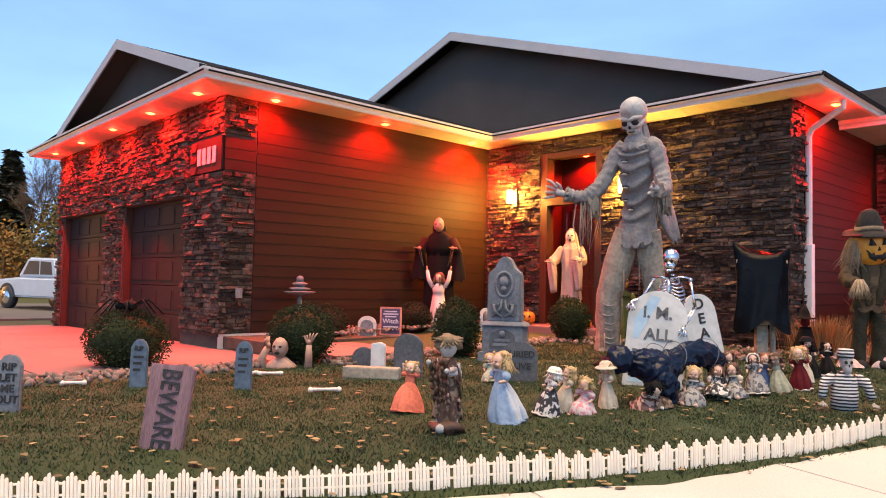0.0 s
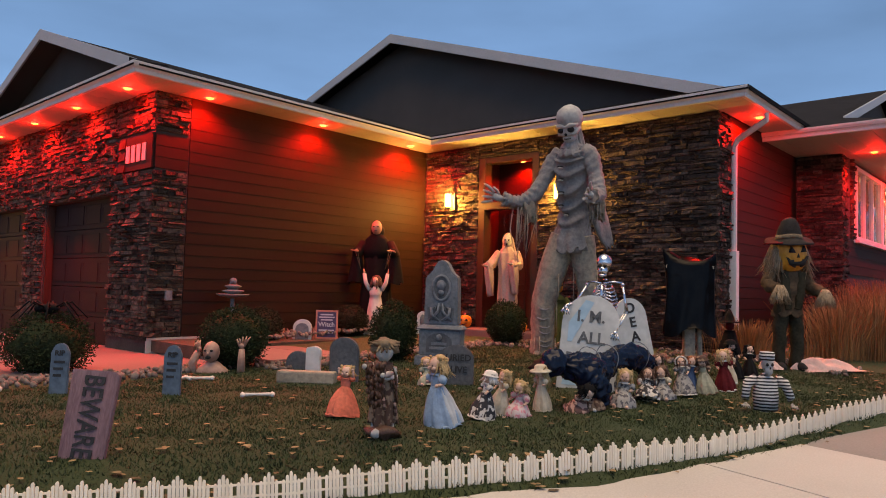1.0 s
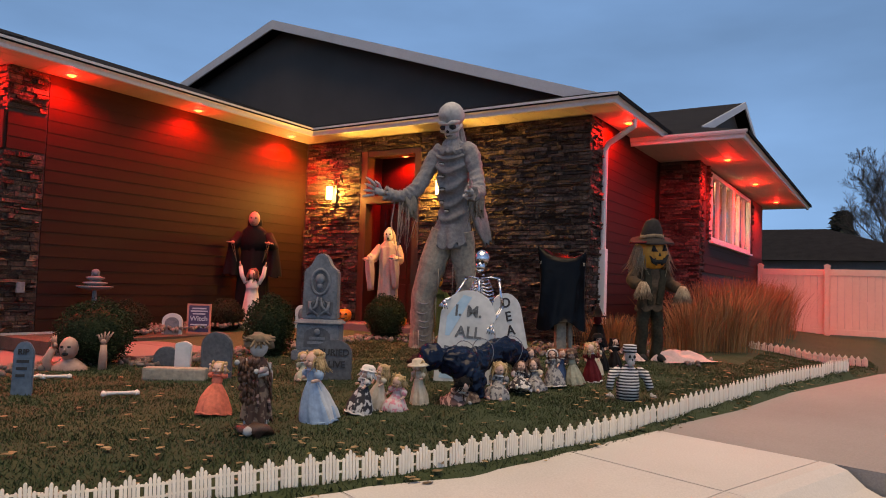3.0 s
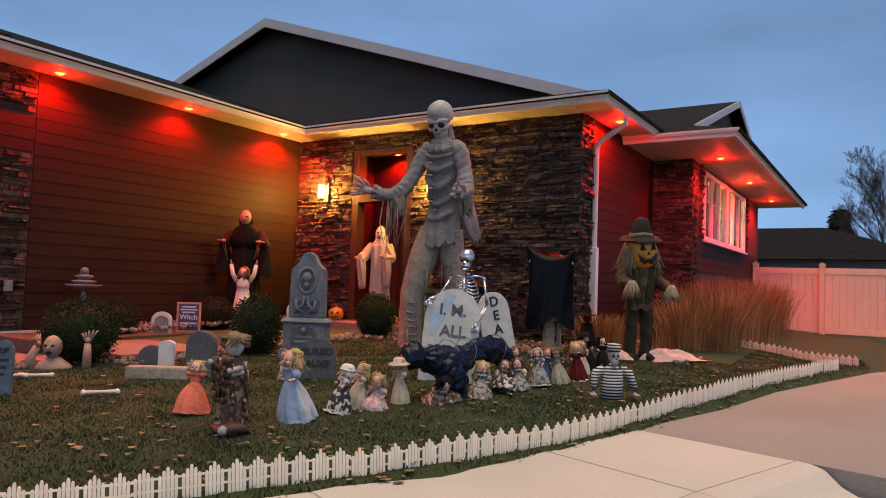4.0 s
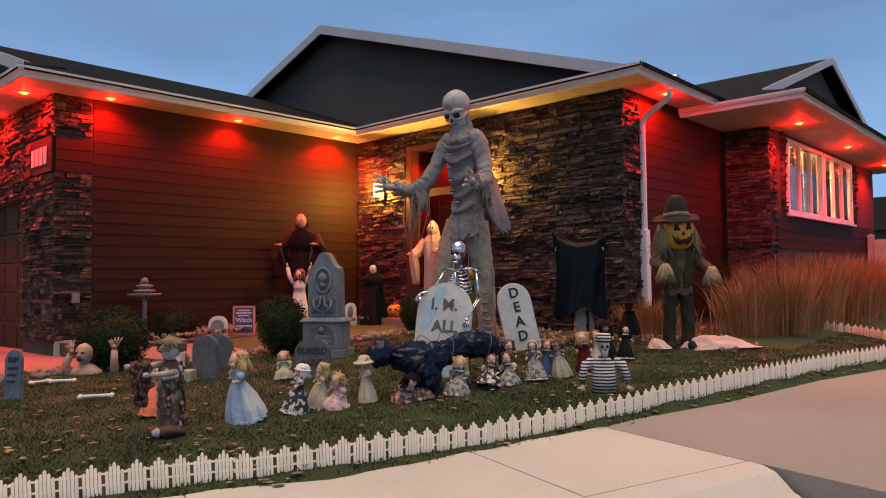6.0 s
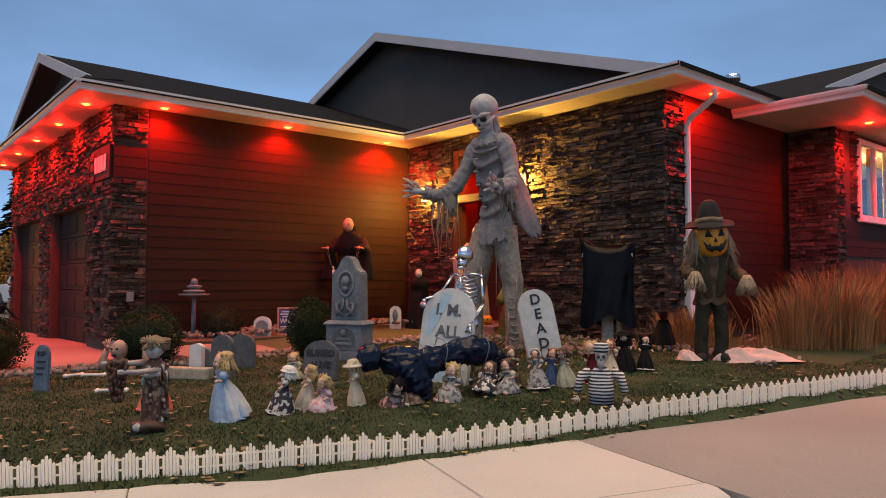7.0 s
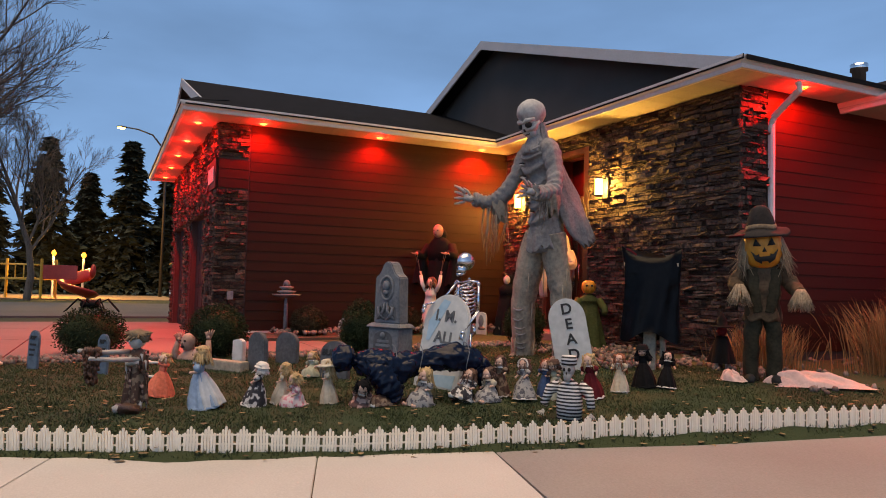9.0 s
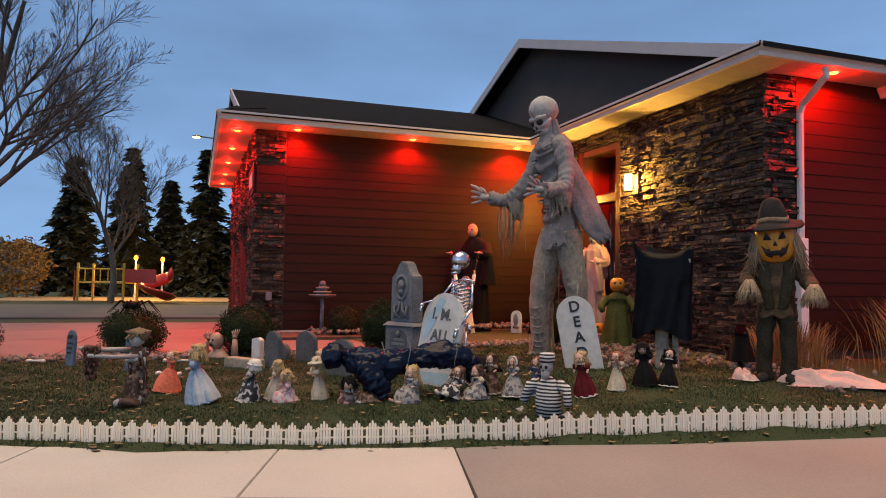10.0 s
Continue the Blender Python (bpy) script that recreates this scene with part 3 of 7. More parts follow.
def curtain(y0, y1):
    bm = bmesh.new()
    n = int((y1 - y0) / 0.02)
    cols = []
    for k in range(n + 1):
        y = y0 + (y1 - y0) * k / n
        x = WINGX - 0.3 + 0.035 * math.sin(y * 38) + 0.012 * math.sin(y * 91)
        cols.append([bm.verts.new((x, y, z)) for z in (2.0, 3.52)])
    for a, b in zip(cols, cols[1:]):
        bm.faces.new((a[0], b[0], b[1], a[1]))
    solid("curtain", bm, M_CURTAIN, "cream curtain hanging in soft pleats behind the window", "curtain", group="curtains", smooth=True)


for y0, y1 in ((5.3, 5.75), (6.0, 6.35), (6.75, 7.1), (7.45, 7.95), (8.5, 8.9), (9.5, 9.98)):
    curtain(y0, y1)
lamp_point("room_light", (4.4, 7.6, 2.9), 150, (1.0, 0.62, 0.3), 0.15)
part("room_back", box(2.6, 2.7, 4.8, 11.0, 0.0, 3.6), M_CURTAIN, house)
part("room_ceiling", box(2.6, WINGX - 0.2, 4.62, 11.4, 3.56, 3.6), M_VINYL, house)

# downspout at the corner of the entry block
spout = thing("downspout", "pale metal downspout with a wider sleeve at its foot", "downspout")
part("pipe", limb([(5.6, 1.0, 3.62), (5.6, 1.02, 3.52), (5.16, 1.12, 3.3), (5.11, 1.13, 3.2), (5.11, 1.13, 1.6)], [(0.045, 0.035)] * 5, 8), M_TRIM, spout)
part("sleeve", box(5.06, 5.17, 1.07, 1.19, 0.1, 1.66, bevel=0.01), M_VINYL, spout)

# number board with plain bars
board = part("number_board", box(-1.75, WX + 0.004, GF - 0.05, GF - 0.005, 2.56, 3.06), M_SIDING, house, "brown siding board behind the house number")
for k in range(4):
    part("number_bar", box(-1.5 + k * 0.17, -1.39 + k * 0.17, GF - 0.066, GF - 0.052, 2.68, 2.93, bevel=0.004), M_NUMBER, board)
for z0 in (2.56, 2.73, 2.9):
    part("siding_board", prism([(GF - 0.075, z0), (GF - 0.05, z0 + 0.16), (GF - 0.05, z0)], -1.75, -1.54, axis="x"), M_SIDING, board)

part("vent_pipe", lathe([(0.1, 0), (0.1, 0.3), (0.13, 0.31), (0.13, 0.42), (0.02, 0.44)], 16, place=(4.2, 4.2, 4.3)), M_CHROME, house, "short metal roof vent", True)


def sconce(x, y, z, turn=0):
    s = thing("wall_lamp", "black metal wall lantern with a glowing amber bulb", "wall lamp", (x, y, z), group="entry lanterns")
    part("back_plate", box(-0.055, 0.055, 0.13, 0.16, -0.17, 0.17, bevel=0.006), M_DARK, s)
    part("arm", box(-0.02, 0.02, 0.04, 0.13, 0.125, 0.15, bevel=0.004), M_DARK, s)
    part("cap", lathe([(0.068, 0.128), (0.068, 0.142), (0.05, 0.15), (0.01, 0.152)], 20), M_DARK, s)
    part("base", lathe([(0.01, -0.15), (0.045, -0.148), (0.058, -0.14), (0.058, -0.126)], 20), M_DARK, s)
    b = part("bulb", lathe([(0.052, -0.125), (0.06, -0.118), (0.061, 0.0), (0.06, 0.12), (0.052, 0.127)], 20), M_AMBERGLOW, s, "glowing frosted amber cylinder", True)
    b.visible_shadow = False


for p in SCONCES:
    sconce(*p)


def downlight(x, y, z):
    d = thing("soffit_light", "recessed round light with a red bulb", "ceiling light", (x, y, z), group="red soffit lights")
    part("ring", lathe([(0.085, 0.0), (0.085, -0.012), (0.06, -0.014), (0.06, 0.0)], 20), M_TRIM, d)
    b = part("bulb", lathe([(0.058, -0.002), (0.05, -0.02), (0.03, -0.032), (0.005, -0.036)], 16), M_REDGLOW, d, "glowing red bulb", True)
    b.visible_shadow = False


for x, y in RED_SIDE + RED_FRONT + RED_MAIN:
    downlight(x, y, SOFFIT)
for x, y in RED_WING:
    downlight(x, y, SOFFIT_W)
downlight(1.3, 1.1, 3.38)
# ---- garden ----
rng = random.Random(7)


def joined(name, verts, faces, material, label, category, smooth=False, parent=None):
    me = bpy.data.meshes.new(name)
    me.from_pydata(verts, [], faces)
    me.materials.append(material)
    if smooth:
        me.polygons.foreach_set("use_smooth", [True] * len(me.polygons))
    ob = new(name, me)
    ob.parent = parent
    return tagged(ob, label, category, kind="stuff")


def on_lawn(x, y):
    return x < fence_x(y) + 0.1 and not (x < 1.55 and y < -4.6) and not (0.35 < x < 2.1 and y < 0.8) and not (x < 0.4 and y > -4.9) and not (y > -0.5 and x < 5.2) and not (y > 0.6 and x < 7.2)


# mown grass
r2 = np.random.RandomState(3)
vs, fs = [], []
count = 0
while count < 190000:
    x, y = r2.uniform(0.8, 8.9), r2.uniform(-11.2, 3.4)
    if not on_lawn(x, y):
        continue
    z = ground_z(x, y)
    a, h, w = r2.uniform(0, 6.28), r2.uniform(0.008, 0.024), r2.uniform(0.003, 0.007)
    lx, ly = r2.normal(0, 0.013), r2.normal(0, 0.013)
    k = len(vs)
    vs += [(x - w * math.cos(a), y - w * math.sin(a), z - 0.005), (x + w * math.cos(a), y + w * math.sin(a), z - 0.005), (x + lx, y + ly, z + h)]
    fs.append((k, k + 1, k + 2))
    count += 1
joined("grass", vs, fs, M_BLADE, "short mown autumn grass", "grass")

# fallen leaves
M_LEAF = surface("fallen_leaf", (0.1, 0.055, 0.02), (0.34, 0.23, 0.11), 0.8, 40, 6, 0.1, vary=0.5)
vs, fs = [], []
for i in range(760):
    y = rng.uniform(-10.5, 2.5)
    x = fence_x(y) - abs(rng.gauss(0, 1.4)) - 0.05 if rng.random() < 0.75 else rng.uniform(1.6, fence_x(y))
    if i % 9 == 0:
        x = fence_x(y) + rng.uniform(0.03, 0.16)
    if not (on_lawn(x, y) or i % 9 == 0):
        continue
    z, a, s, c = ground_z(x, y) + 0.02, rng.uniform(0, 6.3), rng.uniform(0.014, 0.036), rng.uniform(0.1, 0.5)
    k = len(vs)
    for j, (u, v) in enumerate(((-1, 0), (-0.3, -0.6), (0.5, -0.55), (1.1, 0), (0.5, 0.55), (-0.3, 0.6), (0, 0))):
        up = 0.0 if j == 6 else c * s * (abs(v) + 0.3 * abs(u)) * rng.uniform(0.5, 1.2)
        vs.append((x + s * (u * math.cos(a) - v * math.sin(a)), y + s * (u * math.sin(a) + v * math.cos(a)), z + up))
    fs += [(k + 6, k + j, k + (j + 1) % 6) for j in range(6)]
joined("fallen_leaves", vs, fs, M_LEAF, "dry tan and brown fallen leaves on the lawn", "leaves")

# river rocks in the beds
bmr = bmesh.new()
bmesh.ops.create_icosphere(bmr, subdivisions=1, radius=1.0)
unit_v, unit_f = [v.co.copy() for v in bmr.verts], [[v.index for v in f.verts] for f in bmr.faces]
bmr.free()
vs, fs = [], []
BEDS = [(1.45, 2.05, -9.5, -4.75, 560), (2.05, 2.6, -5.0, -0.7, 520), (-0.65, 0.42, -4.6, 0.3, 620), (2.1, 5.3, -1.3, 0.5, 420), (5.2, 6.9, -0.4, 0.5, 110), (5.1, 6.6, 0.6, 3.6, 60), (5.9, 6.5, 3.4, 8, 60), (4.2, 5.4, -1.5, -0.9, 40)]
for x0, x1, y0, y1, n in BEDS:
    for i in range(n):
        x, y = rng.uniform(x0, x1), rng.uniform(y0, y1)
        s = rng.uniform(0.016, 0.046)
        q, k = Euler((rng.uniform(0, 6), rng.uniform(0, 6), rng.uniform(0, 6))).to_matrix(), len(vs)
        sc = Vector((s * rng.uniform(0.8, 1.5), s * rng.uniform(0.7, 1.1), s * rng.uniform(0.5, 0.8)))
        base = ground_z(x, y) + (0.1 if x < 0.45 and y > -4.6 else 0.0)
        for v in unit_v:
            w = q @ Vector((v.x * sc.x, v.y * sc.y, v.z * sc.z)) * (1 + 0.25 * noise.noise(v * 1.3 + Vector((i, 0, 0))))
            vs.append((x + w.x, y + w.y, base + 0.015 + w.z + rng.uniform(0, 0.004)))
        fs += [[k + j for j in f] for f in unit_f]
joined("river_rocks", vs, fs, M_ROCK, "loose pale river rocks edging the beds", "rocks", True)
M_MULCH = surface("bark_mulch", (0.05, 0.03, 0.02), (0.11, 0.07, 0.05), 0.95, 60, 6, 0.8)
solid("mulch_bed", box(-0.69, 0.45, -4.8, 0.62, 0.0, 0.16), M_MULCH, "dark bark mulch bed along the wall", "flower bed", kind="structure")
solid("mulch_bed", box(2.3, 5.6, -0.6, 0.64, 0.0, 0.15), M_MULCH, "dark bark mulch bed along the wall", "flower bed", kind="structure")


# little white picket fence
def fence_section():
    f = thing("picket_fence", "low white plastic picket fence pushed into the lawn", "fence", group="picket fence")
    for k in range(5):
        for j in range(5):
            x = 0.103 * k + 0.009 + j * 0.0176
            top = (0.1, 0.121, 0.138, 0.121, 0.1)[j]
            part("picket", prism([(x, -0.03), (x + 0.0146, -0.03), (x + 0.0146, top - 0.008), (x + 0.0115, top - 0.001), (x + 0.0073, top + 0.001), (x + 0.0031, top - 0.001), (x, top - 0.008)], -0.004, 0.004), M_PICKET, f)
    part("rail", box(0.0, 0.52, 0.0042, 0.01, 0.028, 0.038), M_PICKET, f)
    part("rail", box(0.0, 0.52, 0.0042, 0.01, 0.082, 0.092), M_PICKET, f)
    return f


def along(poly, step):
    """Places and headings at even steps along a line of points."""
    out, left = [], 0.0
    for (ax, ay), (bx, by) in zip(poly, poly[1:]):
        L = math.hypot(bx - ax, by - ay)
        s = left
        while s + step * 0.5 < L:
            out.append((ax + (bx - ax) * s / L, ay + (by - ay) * s / L))
            s += step
        left = s - L
    return out


fence_one = None
for line in (FENCE, FENCE_FAR):
    pts = along(line, 0.512)
    for (ax, ay), (bx, by) in zip(pts, pts[1:]):
        m = pose(ax, ay, ground_z(ax, ay) + 0.002 + rng.uniform(-0.006, 0.008), 0, rng.uniform(-0.6, 0.6) - math.degrees(math.atan2(ground_z(bx, by) - ground_z(ax, ay), math.hypot(bx - ax, by - ay))), math.degrees(math.atan2(by - ay, bx - ax)) + rng.uniform(-1.5, 1.5))
        if fence_one is None:
            fence_one = fence_section()
            fence_one.matrix_world = m
        else:
            copy_thing(fence_one, m)

# tall vinyl privacy fence beyond the wing
# the orange cream of this vinyl is red and amber lamp glow, painted in
M_LITVINYL = surface("lamp_tinted_vinyl", (0.66, 0.5, 0.36), (0.74, 0.57, 0.42), 0.45, 20, 2, 0.03)
vinyl = thing("privacy_fence", "tall vinyl privacy fence with capped posts, coloured as if under red and amber lamps", "fence")
for k in range(5):
    x = 5.9 + k * 1.6
    y = 11.3 - 0.12 * k
    part("post", box(x - 0.065, x + 0.065, y - 0.065, y + 0.065, 0.0, 1.86, bevel=0.008), M_LITVINYL, vinyl)
    part("post_cap", prism([(x - 0.08, 1.86), (x + 0.08, 1.86), (x + 0.08, 1.88), (x, 1.93), (x - 0.08, 1.88)], y - 0.08, y + 0.08), M_LITVINYL, vinyl)
    if k < 4:
        for z0, z1 in ((0.12, 0.26), (1.62, 1.78)):
            part("rail", box(x + 0.065, x + 1.535, y - 0.1, y - 0.02, z0, z1, bevel=0.006), M_LITVINYL, vinyl)
        for j in range(9):
            part("board", box(x + 0.07 + j * 0.163, x + 0.228 + j * 0.163, y - 0.085, y - 0.04, 0.26, 1.62), M_LITVINYL, vinyl)

# clipped bushes
M_BUSH = surface("evergreen_leaf", (0.009, 0.017, 0.0055), (0.024, 0.037, 0.012), 0.8, 6, 2, 0.0, vary=0.35, spec=0.2)
M_BUSHB = surface("bronze_leaf", (0.016, 0.016, 0.007), (0.036, 0.03, 0.014), 0.8, 6, 2, 0.0, vary=0.35, spec=0.2)


def leaf_cloud(n, rx, ry, rz, cz, size, seed, lump=0.18):
    """Small leaves set all over a lumpy crown, denser at its skin."""
    g = random.Random(seed)
    vs, fs = [], []
    for i in range(n):
        d = Vector((g.gauss(0, 1), g.gauss(0, 1), g.gauss(0, 1))).normalized()
        k = (1 + lump * noise.noise(d * 2.5 + Vector((seed, 0, 0))) + 0.08 * noise.noise(d * 9)) * (g.uniform(0.8, 1.04) if i % 4 else g.uniform(0.5, 0.9))
        c = Vector((d.x * rx * k, d.y * ry * k, cz + d.z * rz * k))
        if c.z < 0.0:
            continue
        q = Euler((g.uniform(0, 6), g.uniform(0, 6), g.uniform(0, 6))).to_matrix()
        s = size * g.uniform(0.6, 1.3)
        j = len(vs)
        vs += [c + q @ Vector(p) * s for p in ((-0.45, 0, 0), (0, -0.9, 0.1), (0.45, 0, 0), (0, 1.1, 0.15))]
        fs.append((j, j + 1, j + 2, j + 3))
    return vs, fs


def bush(x, y, rx, rz, material, label, seed):
    b = thing("bush", label, "bush", (x, y, ground_z(x, y)), group="clipped bushes")
    vs, fs = leaf_cloud(9000, rx, rx, rz, rz * 0.92, 0.015, seed, 0.14)
    joined("foliage", [tuple(v) for v in vs], fs, material, "", "", parent=b)
    part("core", ball((0, 0, rz * 0.9), (rx * 0.8, rx * 0.8, rz * 0.82), rough=0.3, seed=seed), material, b, smooth=True)
    part("stem", limb([(0, 0, -0.05), (0.01, 0, rz * 0.5)], [0.03, 0.02], 6), M_MULCH, b)


EVER, BRONZE = "rounded dark green clipped bush beside the path", "low bronze-green bush against the siding"
bush(0.75, -6.62, 0.45, 0.36, M_BUSH, "large rounded clipped bush beside the driveway", 1)
bush(1.95, -5.15, 0.38, 0.34, M_BUSH, EVER, 2)
bush(-0.1, -3.42, 0.3, 0.27, M_BUSHB, BRONZE, 3)
bush(-0.05, -1.75, 0.3, 0.26, M_BUSHB, BRONZE, 4)
bush(2.73, -3.47, 0.29, 0.36, M_BUSH, EVER, 5)
bush(2.45, -0.85, 0.3, 0.34, M_BUSH, EVER, 6)
bush(1.1, -8.6, 0.42, 0.35, M_BUSH, "rounded clipped bush beside the driveway", 7)

# ornamental grasses along the flank and wing
M_DRY = surface("dry_grass", (0.17, 0.085, 0.028), (0.38, 0.19, 0.07), 0.8, 4, 2, 0.0, vary=0.4)


def tall_grass(x, y, h, n, spread, seed):
    g = random.Random(seed)
    vs, fs = [], []
    for i in range(n):
        a, r, L = g.uniform(0, 6.283), abs(g.gauss(0, spread * 0.35)), h * g.uniform(0.55, 1.1)
        out = g.uniform(0.05, 0.5) * L
        b = g.uniform(0, 6.283)
        side = Vector((math.cos(b), math.sin(b), 0)) * g.uniform(0.002, 0.0045)
        p0 = Vector((r * math.cos(a), r * math.sin(a), 0))
        pts = [p0 + Vector((math.cos(a), math.sin(a), 0)) * out * t * t + Vector((0, 0, L * (t - 0.18 * t * t * (out / L)))) for t in (0, 0.4, 0.75, 1)]
        k = len(vs)
        for j, p in enumerate(pts):
            w = side * (1, 0.9, 0.7, 0.15)[j] * (2.2 if j == 2 and i % 3 == 0 else 1)
            vs += [p - w, p + w]
        fs += [(k + 2 * j, k + 2 * j + 1, k + 2 * j + 3, k + 2 * j + 2) for j in range(3)]
    t = thing("ornamental_grass", "tall clump of dry feathery ornamental grass by the wall", "grass clump", (x, y, ground_z(x, y)), group="ornamental grasses")
    joined("blades", [tuple(v) for v in vs], fs, M_DRY, "", "", parent=t)


for i, (x, y, h) in enumerate(((5.5, 0.55, 0.5), (6.4, 1.5, 0.8), (6.75, 2.0, 0.95), (6.3, 2.7, 1.05), (6.7, 3.4, 1.1), (6.45, 4.2, 1.15), (6.75, 5.0, 1.15), (6.5, 5.8, 1.15), (6.7, 6.7, 1.15), (6.5, 7.7, 1.1), (6.6, 8.8, 1.1))):
    tall_grass(x, y, h, 850, 0.65, 40 + i)
# ---- figures: each a plain statue in one mesh ----
def cloth(name, c, rough=0.85, vary=0.3, grain=35, patch=6):
    d = tuple(v * (1 - vary) for v in c)
    l = tuple(min(0.9, v * (1 + vary)) for v in c)
    return surface(name, d, l, rough, grain, patch, 0.35, depth=0.006, spec=0.15)


def print_cloth(name, base, spot, scale):
    """Cloth with a printed pattern of blots."""
    m = surface(name, base, base, 0.85, 40, 6, 0.3, depth=0.005)
    n, link = m.node_tree.nodes, m.node_tree.links.new
    tc, vo, mx, rp = n.new("ShaderNodeTexCoord"), n.new("ShaderNodeTexNoise"), n.new("ShaderNodeMix"), n.new("ShaderNodeMapRange")
    vo.inputs["Scale"].default_value, vo.inputs["Detail"].default_value = scale, 2
    rp.inputs["From Min"].default_value, rp.inputs["From Max"].default_value = 0.5, 0.56
    mx.data_type = "RGBA"
    mx.inputs["A"].default_value, mx.inputs["B"].default_value = (*base, 1), (*spot, 1)
    link(tc.outputs["Object"], vo.inputs["Vector"])
    link(vo.outputs["Fac"], rp.inputs["Value"])
    link(rp.outputs[0], mx.inputs["Factor"])
    link(mx.outputs["Result"], n["Principled BSDF"].inputs["Base Color"])
    return m


def striped(name, a, b, step):
    m = surface(name, a, a, 0.85, 40, 6, 0.25, depth=0.005)
    n, link = m.node_tree.nodes, m.node_tree.links.new
    tc, wv, mx, rp = n.new("ShaderNodeTexCoord"), n.new("ShaderNodeTexWave"), n.new("ShaderNodeMix"), n.new("ShaderNodeMapRange")
    wv.bands_direction, wv.wave_type = "Z", "BANDS"
    wv.inputs["Scale"].default_value, wv.inputs["Distortion"].default_value, wv.inputs["Detail"].default_value = 0.314 / step, 1.2, 1
    rp.inputs["From Min"].default_value, rp.inputs["From Max"].default_value = 0.42, 0.58
    mx.data_type = "RGBA"
    mx.inputs["A"].default_value, mx.inputs["B"].default_value = (*a, 1), (*b, 1)
    link(tc.outputs["Object"], wv.inputs["Vector"])
    link(wv.outputs["Fac"], rp.inputs["Value"])
    link(rp.outputs[0], mx.inputs["Factor"])
    link(mx.outputs["Result"], n["Principled BSDF"].inputs["Base Color"])
    return m


M_SKIN = surface("doll_skin", (0.5, 0.3, 0.22), (0.62, 0.4, 0.3), 0.5, 20, 8, 0.05)
M_FLESH = surface("latex_flesh", (0.32, 0.17, 0.12), (0.5, 0.3, 0.22), 0.6, 18, 6, 0.4)
M_RAG = surface("grey_rag", (0.17, 0.158, 0.15), (0.3, 0.28, 0.262), 0.92, 30, 3.0, 0.6, depth=0.012, spec=0.15)
M_RAGT = surface("tan_rag", (0.17, 0.145, 0.115), (0.42, 0.345, 0.25), 0.92, 22, 2.2, 0.6, depth=0.012, spec=0.15)
M_BONE = surface("grey_bone", (0.3, 0.29, 0.27), (0.48, 0.46, 0.42), 0.75, 25, 5, 0.5, depth=0.01)
M_HOLLOW = surface("hollow_dark", (0.01, 0.009, 0.008), (0.02, 0.018, 0.016), 0.9, 20, 4, 0.1)
M_WHITE = cloth("white_cloth", (0.62, 0.58, 0.52), vary=0.12)
M_BLACKC = surface("black_cloth", (0.003, 0.003, 0.003), (0.007, 0.0065, 0.007), 0.9, 35, 6, 0.35, depth=0.006, spec=0.2)
M_BLOND = surface("blond_hair", (0.32, 0.2, 0.08), (0.52, 0.37, 0.18), 0.6, 60, 8, 0.6, stretch=(3, 3, 0.6))
M_BROWNH = surface("brown_hair", (0.05, 0.022, 0.012), (0.12, 0.055, 0.03), 0.5, 60, 8, 0.6, stretch=(3, 3, 0.6))
M_REDH = surface("auburn_hair", (0.16, 0.05, 0.02), (0.28, 0.1, 0.04), 0.6, 60, 8, 0.6)
M_SILVER = surface("silver_chrome", (0.55, 0.55, 0.57), (0.72, 0.72, 0.74), 0.27, 30, 5, 0.15, metal=1.0)
M_STRAW = surface("straw", (0.12, 0.08, 0.045), (0.24, 0.17, 0.1), 0.85, 50, 8, 0.5, vary=0.3)
M_PUMP = surface("pumpkin_orange", (0.55, 0.2, 0.018), (0.75, 0.32, 0.035), 0.5, 18, 5, 0.2)
M_BAG = surface("black_plastic", (0.0015, 0.0015, 0.0018), (0.003, 0.003, 0.0035), 0.3, 8, 3, 0.6, depth=0.02, spec=0.1)
M_BAGB = surface("blue_black_plastic", (0.003, 0.006, 0.016), (0.006, 0.012, 0.03), 0.22, 22, 7, 0.3, depth=0.01, spec=0.2)


class Figure:
    def __init__(self, name):
        self.name, self.bm, self.mats = name, bmesh.new(), []

    def __call__(self, material, fn, *a, **k):
        n0 = len(self.bm.faces)
        fn(*a, bm=self.bm, **k)
        if material not in self.mats:
            self.mats.append(material)
        i = self.mats.index(material)
        self.bm.faces.ensure_lookup_table()
        for j in range(n0, len(self.bm.faces)):
            self.bm.faces[j].material_index = i

    def done(self, label, category, place, turn=0.0, group="", tilt=(0, 0)):
        ob = new(self.name, mesh_of(self.name, self.bm, self.mats, True))
        ob.matrix_world = pose(*place, tilt[0], tilt[1], turn)
        return tagged(ob, label, category, group)


